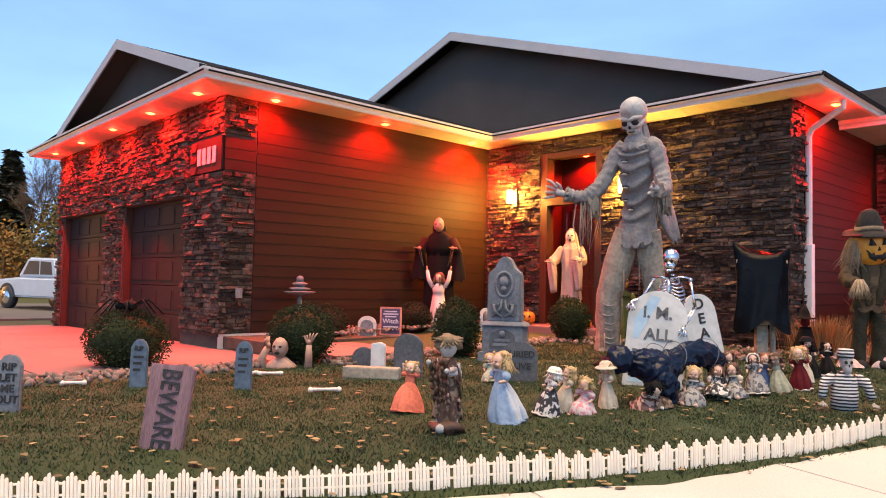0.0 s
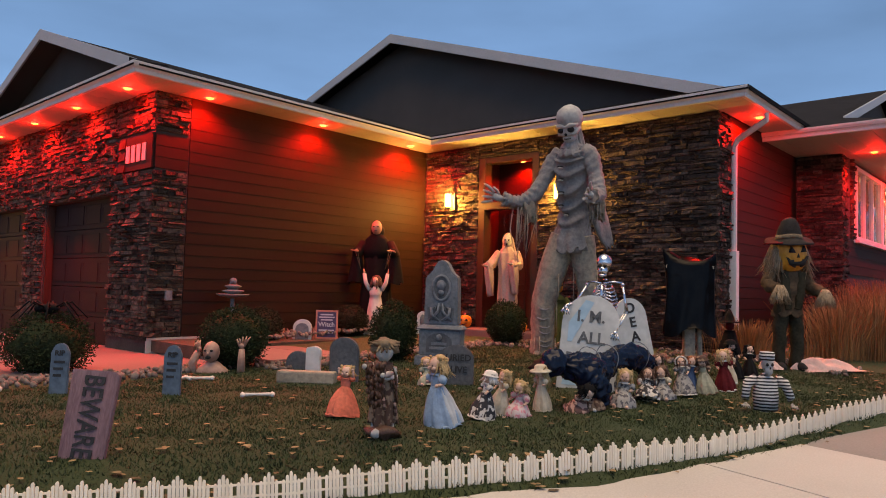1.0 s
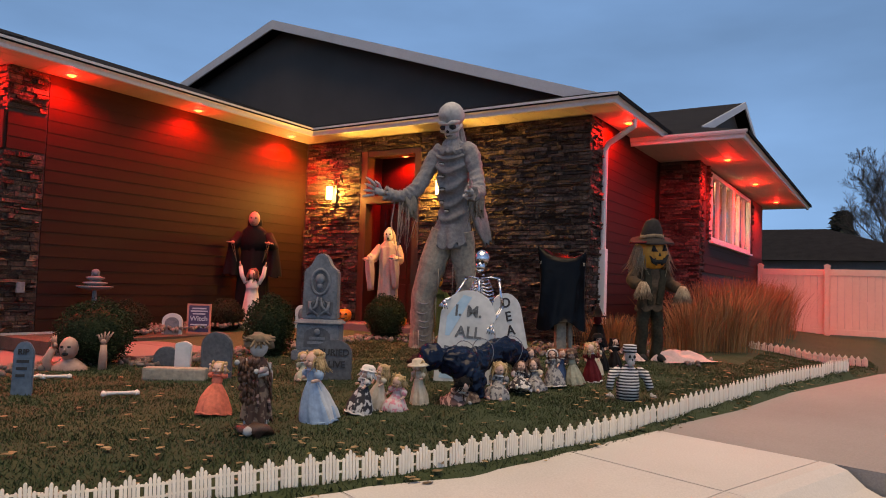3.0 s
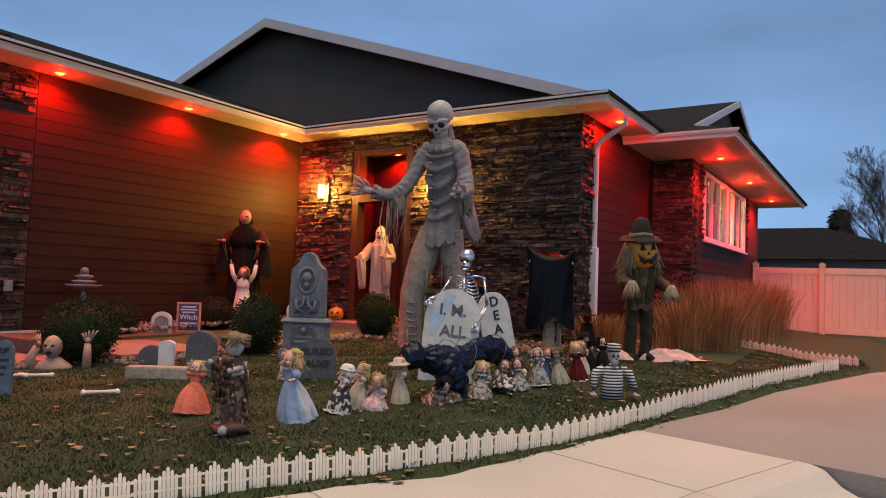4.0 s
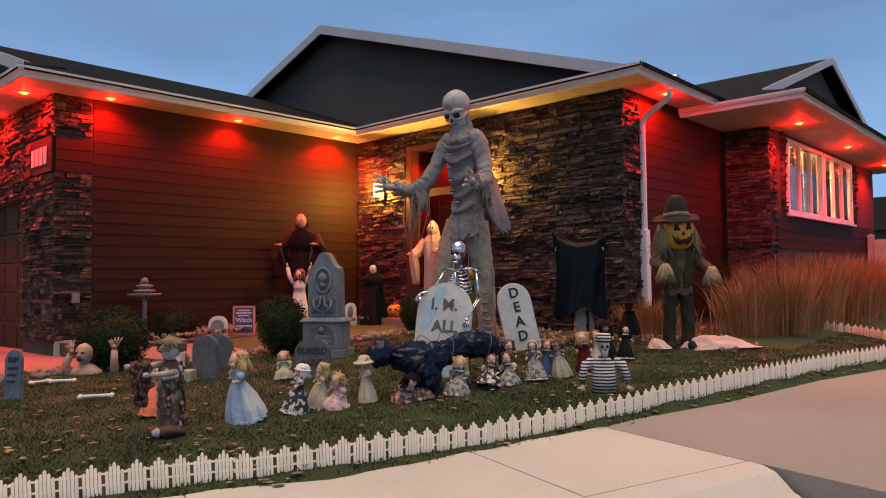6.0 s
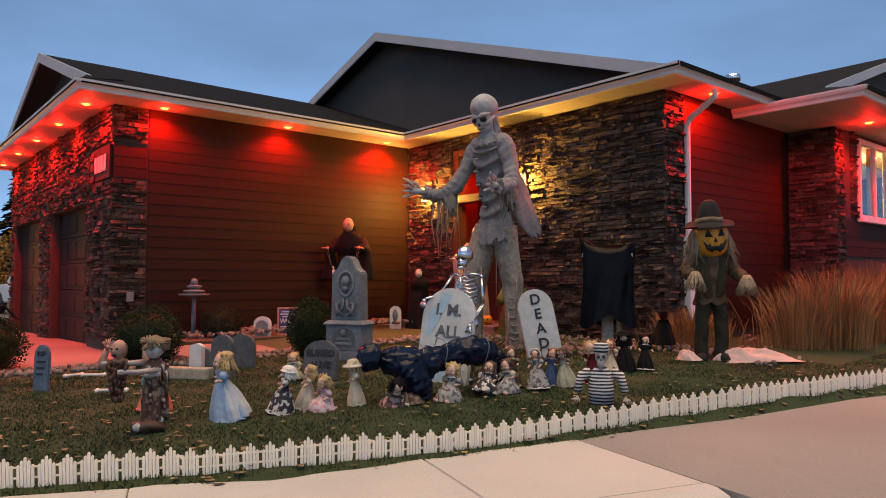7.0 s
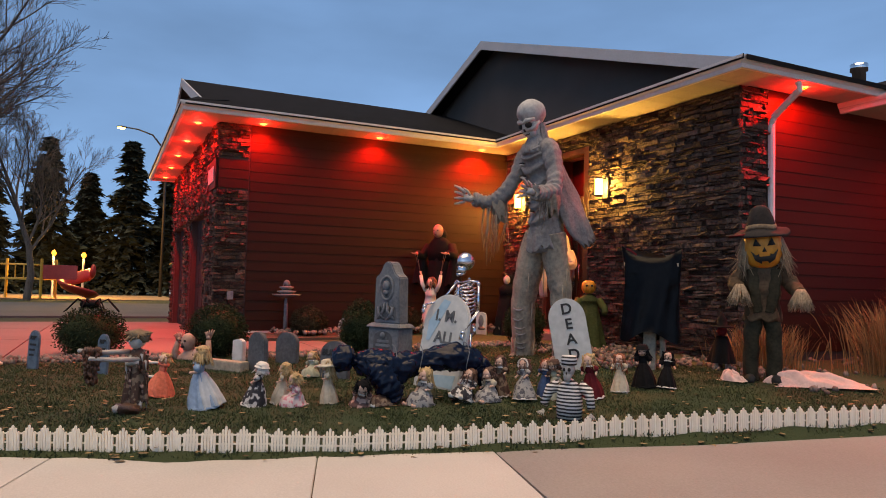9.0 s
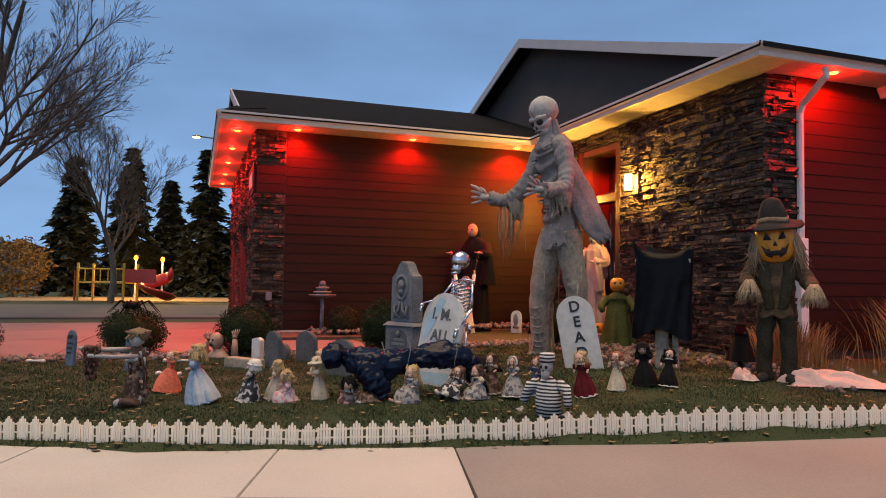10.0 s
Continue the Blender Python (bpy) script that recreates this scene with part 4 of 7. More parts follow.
def skirt(place, r0, r1, z0, z1, folds=9, amp=0.12, seg=48, ragged=0.0, bm=None, seed=0, flat=1.0, rows=7, lean=(0, 0)):
    """A hanging cloth from waist z1 to hem z0, folded, its hem ragged where asked."""
    g = random.Random(seed)
    ph = [g.uniform(0, 6.28) for _ in range(3)]
    drop = [ragged * g.random() for _ in range(seg)]
    rings = []
    for i in range(rows + 1):
        t = i / rows
        ring = []
        for k in range(seg):
            a = 2 * math.pi * k / seg
            f = 1 + amp * t * (math.sin(folds * a + ph[0] + t) + 0.5 * math.sin((folds * 2 - 3) * a + ph[1]))
            r = (r0 + (r1 - r0) * t ** 0.85) * f
            z = z1 + (z0 - z1) * t - (drop[k] if i == rows else 0)
            ring.append(bm.verts.new((place[0] + lean[0] * t + r * math.cos(a), place[1] + lean[1] * t + r * flat * math.sin(a), place[2] + z)))
        rings.append(ring)
    for a, b in zip(rings, rings[1:]):
        for k in range(seg):
            bm.faces.new((b[k], b[(k + 1) % seg], a[(k + 1) % seg], a[k]))
    bm.faces.new(rings[0][::-1])


def wrap(pts, radii, seg=40, rows=48, fold=None, hem=None, bm=None):
    """Cloth wound about a smooth line of points: fold(u, a) lifts it, hem(a) lengthens its first edge. Angle 0 is +x, -pi/2 the front."""
    P = [Vector(p) for p in pts]
    R = [Vector(r if isinstance(r, (tuple, list)) else (r, r)) for r in radii]
    n = len(P) - 1

    def at(Q, u):
        i = min(int(u * n), n - 1)
        t = u * n - i
        a, b, c, d = Q[max(i - 1, 0)], Q[i], Q[i + 1], Q[min(i + 2, n)]
        return 0.5 * (2 * b + (c - a) * t + (2 * a - 5 * b + 4 * c - d) * t * t + (3 * b - a - 3 * c + d) * t ** 3)

    rings = []
    for k in range(rows + 1):
        u = k / rows
        p, r = at(P, u), at(R, u)
        d = (at(P, min(1, u + 0.01)) - at(P, max(0, u - 0.01))).normalized()
        side = Vector((1, 0, 0)) if abs(d.x) < 0.85 else Vector((0, 1, 0))
        side = (side - d * side.dot(d)).normalized()
        up = d.cross(side)
        ring = []
        for j in range(seg):
            a = 2 * math.pi * j / seg
            w = fold(u, a) if fold else 0.0
            q = p + side * ((r.x + w) * math.cos(a)) + up * ((r.y + w) * math.sin(a))
            if hem:
                q -= d * hem(a) * max(0.0, 1 - u * 8)
            ring.append(bm.verts.new(q))
        rings.append(ring)
    for a, b in zip(rings, rings[1:]):
        for j in range(seg):
            bm.faces.new((a[j], a[(j + 1) % seg], b[(j + 1) % seg], b[j]))
    bm.faces.new(rings[0][::-1])
    bm.faces.new(rings[-1])


def strands(place, r, n, length, seed, bm=None, back=0.5, thick=0.006, droop=1.0, spread=0.35, sides=False):
    """Locks of hair or straw falling from a head of radius r."""
    g = random.Random(seed)
    for _ in range(n):
        a = g.uniform(0, 2 * math.pi)
        if math.sin(a) < -back and g.random() < 0.85:
            continue
        if sides and abs(math.cos(a)) < 0.72:
            continue
        x, y = r * math.cos(a), r * math.sin(a)
        L = length * g.uniform(0.7, 1.15)
        c = Vector(place)
        p = [c + Vector((x * 0.6, y * 0.6, r * 0.75)), c + Vector((x * 1.05, y * 1.05, r * 0.1)), c + Vector((x * (1.1 + spread * 0.5) + g.gauss(0, 0.1) * r, y * (1.1 + spread * 0.5), -L * 0.5 * droop)), c + Vector((x * (1.1 + spread) + g.gauss(0, 0.25) * r, y * (1.1 + spread) + g.gauss(0, 0.2) * r, -L * droop))]
        limb(p, [thick, thick * 1.6, thick * 1.5, thick * 0.4], 5, bm=bm)


def hand_at(p, d, s, bm=None):
    """A small open hand at p, fingers along d."""
    p, d = Vector(p), Vector(d).normalized()
    side = d.cross(Vector((0, 0, 1)))
    side = side.normalized() if side.length > 0.1 else Vector((1, 0, 0))
    ball(p, s * 0.42, bm=bm, sub=1)
    for k in range(5):
        o = side * (k - 2) * 0.22 * s
        tip = p + d * s * (1.25 - 0.14 * abs(k - 2.3)) + o * 2.3 + Vector((0, 0, 0.1 * s * (k - 2)))
        limb([p + o * 0.8, p + d * s * 0.7 + o * 1.7 + Vector((0, 0, 0.12 * s)), tip], [s * 0.14, s * 0.12, s * 0.07], 5, bm=bm)


def doll(h, dress, hair, x, y, turn, label, seed, sit=False, hat=None, locks=0.3, trim=None, wide=0.26, arms=0, lean=0.0, z=None, tilt=None, overlay=None):
    f = Figure("doll")
    g = random.Random(seed)
    base = -0.26 * h if sit else 0.0
    r = 0.118 * h
    hz = 0.83 * h + base

    def flounce(u, a):
        return h * (0.022 * math.sin(8 * a + seed + 2 * u) + 0.012 * math.sin(15 * a + 2 * seed)) * (1 - u) ** 0.7 + 0.01 * h * noise.noise((math.cos(a) * 2 + seed, math.sin(a) * 2, u * 5))

    if sit:
        f(dress, wrap, [(0, -0.12 * h, 0.0), (0, -0.1 * h, 0.1 * h), (0, -0.04 * h, 0.2 * h), (0, 0, 0.34 * h)], [(wide * h, wide * 1.15 * h), (wide * 0.95 * h, wide * 1.05 * h), (wide * 0.65 * h, wide * 0.7 * h), (0.085 * h, 0.07 * h)], 44, 18, flounce)
        for sx in (-1, 1):
            f(M_SKIN if seed % 2 else M_WHITE, limb, [(sx * 0.08 * h, -0.2 * h, 0.07 * h), (sx * 0.12 * h, -0.42 * h, 0.05 * h), (sx * 0.13 * h, -0.47 * h, 0.1 * h)], [0.045 * h, 0.038 * h, 0.03 * h], 8)
    else:
        f(dress, wrap, [(0.02 * math.sin(seed) * h, lean, 0.0), (0, lean * 0.6, 0.2 * h), (0, lean * 0.2, 0.42 * h), (0, 0, 0.56 * h)], [wide * h, wide * 0.86 * h, wide * 0.56 * h, 0.08 * h], 48, 26, flounce)
        f(trim or M_WHITE, wrap, [(0.02 * math.sin(seed) * h, lean, 0.004), (0.02 * math.sin(seed) * h, lean * 0.95, 0.045 * h)], [wide * 1.05 * h, wide * 0.99 * h], 48, 3, flounce)
        if overlay:
            f(overlay, wrap, [(0, lean + 0.07 * h, 0.006), (0, lean * 0.6 + 0.05 * h, 0.2 * h), (0, lean * 0.2 + 0.03 * h, 0.42 * h), (0, 0.01 * h, 0.55 * h)], [wide * h, wide * 0.87 * h, wide * 0.57 * h, 0.082 * h], 48, 22, flounce)
        for sx in (-1, 1):
            f(M_WHITE, limb, [(sx * 0.06 * h, 0, 0.3 * h), (sx * 0.06 * h, -0.02 * h, 0.0)], [0.03 * h, 0.028 * h], 6)
    f(dress, wrap, [(0, 0, 0.5 * h + base), (0, 0, 0.6 * h + base), (0, 0, 0.7 * h + base), (0, 0, 0.75 * h + base)], [(0.078 * h, 0.06 * h), (0.1 * h, 0.078 * h), (0.095 * h, 0.065 * h), (0.04 * h, 0.035 * h)], 20, 12)
    f(trim or M_WHITE, wrap, [(0, -0.008 * h, 0.69 * h + base), (0, 0, 0.74 * h + base)], [(0.125 * h, 0.1 * h), (0.045 * h, 0.04 * h)], 30, 4, lambda u, a: 0.014 * h * math.sin(9 * a) * (1 - u))
    for sx in (-1, 1):
        sh = Vector((sx * 0.095 * h, 0, 0.7 * h + base))
        up = arms == 1
        el = sh + Vector((sx * g.uniform(0.05, 0.09) * h, g.uniform(-0.06, 0.0) * h, (0.05 if up else -0.11) * h))
        ha = el + Vector((sx * g.uniform(-0.05, 0.03) * h, -0.03 * h if up else -g.uniform(0.05, 0.11) * h, (0.14 if up else g.uniform(-0.08, 0.02)) * h))
        f(trim or dress, limb, [sh, sh.lerp(el, 0.5) + Vector((sx * 0.02 * h, 0, 0)), el], [0.052 * h, 0.07 * h, 0.038 * h], 10)
        f(M_SKIN, limb, [el, el.lerp(ha, 0.5), ha], [0.028 * h, 0.025 * h, 0.02 * h], 7)
        f(M_SKIN, ball, ha, (0.026 * h, 0.032 * h, 0.026 * h), sub=2)
    f(M_SKIN, limb, [(0, 0, 0.72 * h + base), (0, 0, 0.78 * h + base)], [0.034 * h, 0.034 * h], 8)
    f(M_SKIN, ball, (0, -r * 0.05, hz), (r * 0.88, r * 0.95, r * 1.05), sub=3)
    for sx in (-1, 1):
        f(M_HOLLOW, ball, (sx * r * 0.34, -r * 0.92, hz + r * 0.06), (r * 0.12, r * 0.07, r * 0.08), sub=2)
        f(M_SKIN, ball, (sx * r * 0.42, -r * 0.72, hz - r * 0.32), r * 0.3, sub=2)
    f(M_SKIN, ball, (0, -r * 1.0, hz - r * 0.14), r * 0.12, sub=1)
    f(M_REDH, ball, (0, -r * 0.93, hz - r * 0.45), (r * 0.16, r * 0.06, r * 0.05), sub=1)
    # hair: a cap, ringlets round the face and down the back, loose wisps
    f(hair, ball, (0, r * 0.3, hz + r * 0.22), (r * 1.12, r * 1.02, r * 1.02), sub=3, rough=0.35, seed=seed)
    f(hair, strands, (0, 0.2 * r, hz), r * 1.05, 60, locks * h, seed, thick=0.008 * h, back=0.25)
    for k in range(64):
        a, t = g.uniform(-0.5, math.pi + 0.5), g.random()
        f(hair, ball, (r * 1.12 * math.cos(a), r * (0.12 + 1.0 * math.sin(a)), hz + r * 1.0 - t * (r * 1.3 + locks * h * 0.6)), (r * g.uniform(0.14, 0.26), r * g.uniform(0.14, 0.26), r * g.uniform(0.2, 0.36)), sub=1, rough=0.5, seed=k)
    if hat == "bonnet":
        f(trim or M_WHITE, lathe, [(r * 1.5, 0), (r * 1.45, r * 0.1), (r * 1.2, r * 0.15), (r * 1.2, r * 0.6), (r * 0.7, r * 1.0), (r * 0.1, r * 1.05)], 20, place=(0, r * 0.2, hz + r * 0.35))
    if hat == "brim":
        f(trim or M_STRAW, lathe, [(r * 2.1, -r * 0.35), (r * 1.9, -r * 0.1), (r * 1.15, r * 0.15), (r * 1.1, r * 0.7), (r * 0.7, r * 0.95), (r * 0.1, r)], 28, place=(0, 0, hz + r * 0.5))
    if hat == "ruffle":
        for k in range(22):
            a = math.pi * (k - 2) / 17
            f(M_WHITE, ball, (r * 1.2 * math.cos(a), -r * 0.35, hz + r * 1.15 * math.sin(a)), (r * 0.2, r * 0.3, r * 0.2), sub=1, rough=0.5, seed=k)
    tilt = tilt or (g.uniform(-7, 7), g.uniform(-8, 8))
    return f.done(label, "doll", (x, y, ground_z(x, y) if z is None else z), turn, "dolls on the lawn", tilt)


C_RED = cloth("coral_cloth", (0.62, 0.16, 0.1))
C_BLUE = cloth("pale_blue_satin", (0.26, 0.36, 0.48), 0.45, 0.2)
M_SATIN = cloth("white_satin", (0.5, 0.52, 0.52), 0.4, 0.12)
C_CREAM = cloth("cream_lace", (0.5, 0.43, 0.32), vary=0.2)
C_PINK = print_cloth("pink_print", (0.6, 0.48, 0.46), (0.6, 0.22, 0.26), 30)
C_BW = print_cloth("black_white_print", (0.02, 0.02, 0.025), (0.5, 0.48, 0.45), 24)
C_GREY = print_cloth("grey_floral", (0.3, 0.29, 0.27), (0.08, 0.08, 0.09), 30)
C_NAVY = cloth("navy_cloth", (0.05, 0.09, 0.18))
C_GREEN = cloth("pale_green_cloth", (0.33, 0.33, 0.24))
C_VELVET = cloth("dark_red_velvet", (0.11, 0.012, 0.015))
C_BROWN = print_cloth("brown_plaid", (0.07, 0.035, 0.022), (0.22, 0.15, 0.1), 22)
C_STRIPE = striped("tan_pink_stripe", (0.45, 0.28, 0.22), (0.12, 0.06, 0.05), 0.04)
C_YELLOW = cloth("mustard_cloth", (0.45, 0.32, 0.1))

doll(0.38, C_RED, M_BLOND, 4.84, -6.02, 25, "smiling baby doll in a coral dress, arms raised", 1, arms=1, wide=0.33, locks=0.06, trim=C_RED)
doll(0.5, C_BLUE, M_BLOND, 5.55, -5.78, -12, "tall doll in a pale blue and white satin gown", 2, locks=0.16, trim=C_BLUE, wide=0.25, lean=0.05, overlay=M_SATIN, tilt=(0, 0))
doll(0.36, C_BW, M_WHITE, 5.62, -5.36, -20, "masked doll in a black and white floral dress", 3, locks=0.1, wide=0.28, hat="bonnet", tilt=(-9, 4))
doll(0.35, C_CREAM, M_BLOND, 5.6, -5.14, -25, "blond curly doll in a cream lace dress", 4, locks=0.18, wide=0.24)
doll(0.38, C_PINK, M_BLOND, 5.72, -5.02, 10, "seated doll in a pink printed frock, bending forward", 5, sit=True, locks=0.08, trim=C_PINK, tilt=(16, 8))
doll(0.36, C_CREAM, M_BLOND, 5.76, -4.78, -15, "doll with long blond hair and a pale brimmed hat", 6, locks=0.34, hat="brim", wide=0.2, trim=C_CREAM)
doll(0.4, C_STRIPE, M_BLACKC, 5.9, -4.54, 60, "doll in striped cloth slumped face down on the grass", 7, sit=True, locks=0.1, tilt=(46, 10), z=0.06)
doll(0.34, C_BROWN, M_STRAW, 6.0, -4.38, 10, "small doll in dark brown plaid beside the bag", 8, sit=True, locks=0.12)
doll(0.42, C_GREY, M_BLOND, 6.07, -4.06, 20, "seated doll with long grey-blond hair and bare feet", 9, sit=True, locks=0.4)
doll(0.4, C_BW, M_BROWNH, 6.1, -3.72, 35, "seated doll in black lace with white stockings", 10, sit=True, locks=0.2, tilt=(-14, 6))
doll(0.4, C_GREY, M_BROWNH, 6.16, -3.48, 15, "seated brown-haired doll in a grey print apron", 11, sit=True, locks=0.16, trim=C_CREAM)
doll(0.36, C_BROWN, M_BROWNH, 6.02, -3.3, 30, "dark-haired doll in a brown dress", 12, locks=0.3, wide=0.2)
doll(0.36, C_GREY, M_BROWNH, 6.22, -3.2, 20, "doll in a grey floral dress with a ruffled bonnet", 13, locks=0.2, hat="ruffle", wide=0.28)
doll(0.34, C_NAVY, M_REDH, 6.16, -2.95, 25, "auburn-haired doll in a navy blue pinafore", 14, locks=0.2, wide=0.22)
doll(0.35, C_GREEN, M_BROWNH, 6.3, -2.9, 20, "doll in a pale green dress and dark beret", 15, locks=0.12, wide=0.28, hat="bonnet", trim=C_BROWN)
doll(0.36, C_GREEN, M_BLOND, 4.3, -4.52, 40, "pale doll lying low beside a gravestone", 19, sit=True, locks=0.1)
doll(0.4, C_VELVET, M_BLOND, 6.36, -2.58, 30, "blond doll in a dark red velvet dress", 16, locks=0.22, wide=0.24)
doll(0.36, C_CREAM, M_REDH, 6.26, -2.2, 40, "doll with frizzy auburn hair in cream", 17, locks=0.36, wide=0.22)
doll(0.4, M_BLACKC, M_BLACKC, 6.16, -1.83, 45, "doll in a shiny black dress and black hat", 18, locks=0.2, wide=0.28, hat="bonnet", trim=M_BLACKC)
doll(0.36, M_BLACKC, M_BLACKC, 6.28, -1.68, 55, "white-faced doll in a black lace dress", 20, locks=0.14, wide=0.24)


def big_hand(p, d, up, s, bm=None):
    """An open bony hand, fingers fanned from the palm at p along d."""
    p, d, up = Vector(p), Vector(d).normalized(), Vector(up).normalized()
    limb([p - d * s * 0.35, p, p + d * s * 0.4], [s * 0.2, (s * 0.26, s * 0.3), s * 0.24], 9, bm=bm)
    curl = d.cross(up)
    for k in range(4):
        o = up * (k - 1.5) * 0.2 * s
        a = p + d * s * 0.35 + o
        b = a + d * s * 0.45 + o * 0.8
        c = b + d * s * 0.35 + o * 0.4 - curl * s * 0.12
        limb([a, a.lerp(b, 0.5), b, b.lerp(c, 0.5), c], [s * 0.12, s * 0.095, s * 0.115, s * 0.085, s * 0.05], 8, bm=bm)
    limb([p + up * s * 0.2, p + up * s * 0.5 + d * s * 0.2, p + up * s * 0.62 + d * s * 0.5], [s * 0.11, s * 0.09, s * 0.05], 6, bm=bm)


def giant():
    f = Figure("giant_zombie_statue")
    g = random.Random(31)

    def crumple(u, a, k, s=0.0):
        return noise.noise((math.cos(a) * 1.4 + s, math.sin(a) * 1.4, u * k)) + 0.5 * noise.noise((math.cos(a) * 3 + s, math.sin(a) * 3, u * k * 2.3))

    # legs in shredded trousers, the nearer one striding out
    legs = ([(-0.4, 0.02, 0.0), (-0.38, 0.0, 0.35), (-0.34, -0.03, 0.8), (-0.22, -0.02, 1.2), (-0.08, 0.03, 1.6)], [(0.2, 0.2, 0.0), (0.19, 0.2, 0.4), (0.17, 0.19, 0.85), (0.16, 0.13, 1.2), (0.13, 0.06, 1.6)])
    widths = ([(0.15, 0.15), (0.155, 0.145), (0.165, 0.15), (0.19, 0.17), (0.2, 0.18)], [(0.115, 0.12), (0.115, 0.12), (0.13, 0.13), (0.15, 0.145), (0.18, 0.17)])
    for c, (pts, r) in enumerate(zip(legs, widths)):
        f(M_RAGT, wrap, pts, r, 44, 60, lambda u, a: 0.013 * crumple(u, a, 7, c * 5) + 0.009 * math.sin(5 * a + 7 * u + c) * (1 - u) + 0.008 * math.sin(34 * u + 2 * math.cos(a)) * math.exp(-((u - 0.5) / 0.16) ** 2), lambda a: 0.02 * math.sin(11 * a))
        x, y, z = pts[0]
        f(M_RAGT, limb, [(x, y + 0.06, 0.05), (x + 0.02, y - 0.1, 0.05), (x + 0.03, y - 0.22, 0.03)], [0.09, 0.085, 0.05], 10)
        # rungs of torn cloth down the shin, and loose threads
        for k in range(7):
            t = 0.25 + k * 0.24 + g.uniform(-0.06, 0.06)
            i = int(t)
            q, w = Vector(pts[i]).lerp(Vector(pts[i + 1]), t - i), r[i][0] + 0.012
            b = -0.9 + g.gauss(0, 0.12)
            p = [q + Vector((w * math.cos(b + o), w * math.sin(b + o), h)) for o, h in ((-0.42, 0.012), (-0.1, -0.012), (0.15, -0.016), (0.45, 0.008))]
            f(M_RAG, limb, p, [0.005, 0.012, 0.012, 0.005], 6)
        for k in range(6):
            a, i = g.uniform(-2.2, 0.4), g.randrange(1, 4)
            q = Vector(pts[i]) + Vector(((r[i][0] + 0.012) * math.cos(a), (r[i][1] + 0.012) * math.sin(a), g.uniform(-0.1, 0.15)))
            f(M_RAGT, limb, [q, q + Vector((0.008, -0.01, -0.2)), q + Vector((0.0, -0.004, -g.uniform(0.3, 0.6)))], [0.008, 0.006, 0.003], 5)
    # shirt hung in hollows across the chest, its hem cut in scallops
    ax = [(0.03, 0.05, 1.47), (0.035, 0.04, 1.72), (0.05, 0.01, 2.0), (0.08, -0.07, 2.32), (0.105, -0.12, 2.56), (0.115, -0.15, 2.68), (0.12, -0.175, 2.79)]
    rx = [(0.275, 0.225), (0.225, 0.2), (0.2, 0.175), (0.225, 0.19), (0.265, 0.19), (0.215, 0.16), (0.1, 0.1)]

    def swag(u, a):
        c = math.cos(a + math.pi / 2)
        front = max(0.0, c)
        wave = (0.5 + 0.5 * math.sin(2 * math.pi * (u * 8.5 + 0.55 * c + 0.12 * math.sin(3 * a)))) ** 2
        return (0.012 + 0.034 * front) * (wave - 0.4) * (1 if 0.15 < u < 0.9 else 0.3) + 0.014 * crumple(u, a, 6) + 0.022 * math.sin(9 * a + 1.5 * u) * max(0.0, 1 - u * 2.2) ** 2

    f(M_RAG, wrap, ax, rx, 72, 110, swag, lambda a: 0.075 * abs(math.sin(6.5 * a)) ** 0.6 + 0.03 * math.sin(3 * a))
    # torn slits, with bone showing through
    for z, x, w in ((2.44, 0.06, 0.05), (2.29, 0.03, 0.06), (2.13, 0.02, 0.055), (1.97, 0.0, 0.04), (1.86, 0.06, 0.04)):
        y = -0.12 - 0.27 * (z - 1.9) - 0.07
        f(M_HOLLOW, ball, (x, y - 0.005, z + 0.012), (w, 0.03, 0.014), sub=2)
        f(M_BONE, ball, (x, y - 0.008, z - 0.006), (w * 0.8, 0.03, 0.016), sub=2)
    # tail of the shirt blown back from the shoulder to the hip
    f(M_RAG, wrap, [(0.3, 0.5, 1.52), (0.3, 0.33, 1.72), (0.28, 0.16, 2.05), (0.25, 0.0, 2.4), (0.2, -0.08, 2.6)], [(0.03, 0.1), (0.045, 0.17), (0.05, 0.17), (0.06, 0.13), (0.06, 0.08)], 36, 40, lambda u, a: 0.018 * crumple(u, a, 5, 2) + 0.005 * math.sin(5 * a), lambda a: 0.05 * math.sin(9 * a))
    # collar cut in points
    f(M_RAG, wrap, [(0.125, -0.205, 2.6), (0.125, -0.195, 2.7), (0.125, -0.19, 2.82)], [(0.175, 0.14), (0.125, 0.115), (0.085, 0.08)], 48, 14, lambda u, a: 0.012 * math.sin(11 * a) * (1 - u), lambda a: 0.05 * abs(math.sin(5.5 * a)))
    # neck and skull, bowed towards the ground
    turn = Euler((radians(27), 0, radians(6))).to_matrix()

    def head(x, y, z):
        return Vector((0.14, -0.27, 3.03)) + turn @ Vector((x, y, z - 3.03))

    f(M_BONE, limb, [(0.12, -0.17, 2.7), (0.13, -0.2, 2.83), (0.14, -0.24, 2.96)], [0.1, 0.085, 0.09], 12)
    f(M_BONE, ball, head(0, 0.02, 3.07), (0.16, 0.185, 0.165), sub=4, rough=0.05)
    f(M_BONE, ball, head(0, -0.075, 2.94), (0.118, 0.1, 0.11), sub=3, rough=0.08)
    f(M_BONE, ball, head(0, -0.095, 2.84), (0.08, 0.075, 0.065), sub=3, rough=0.1)
    f(M_BONE, limb, [head(-0.14, -0.08, 3.0), head(-0.07, -0.155, 3.015), head(0, -0.16, 2.995), head(0.07, -0.155, 3.015), head(0.14, -0.08, 3.0)], [0.02, 0.03, 0.018, 0.03, 0.02], 10)
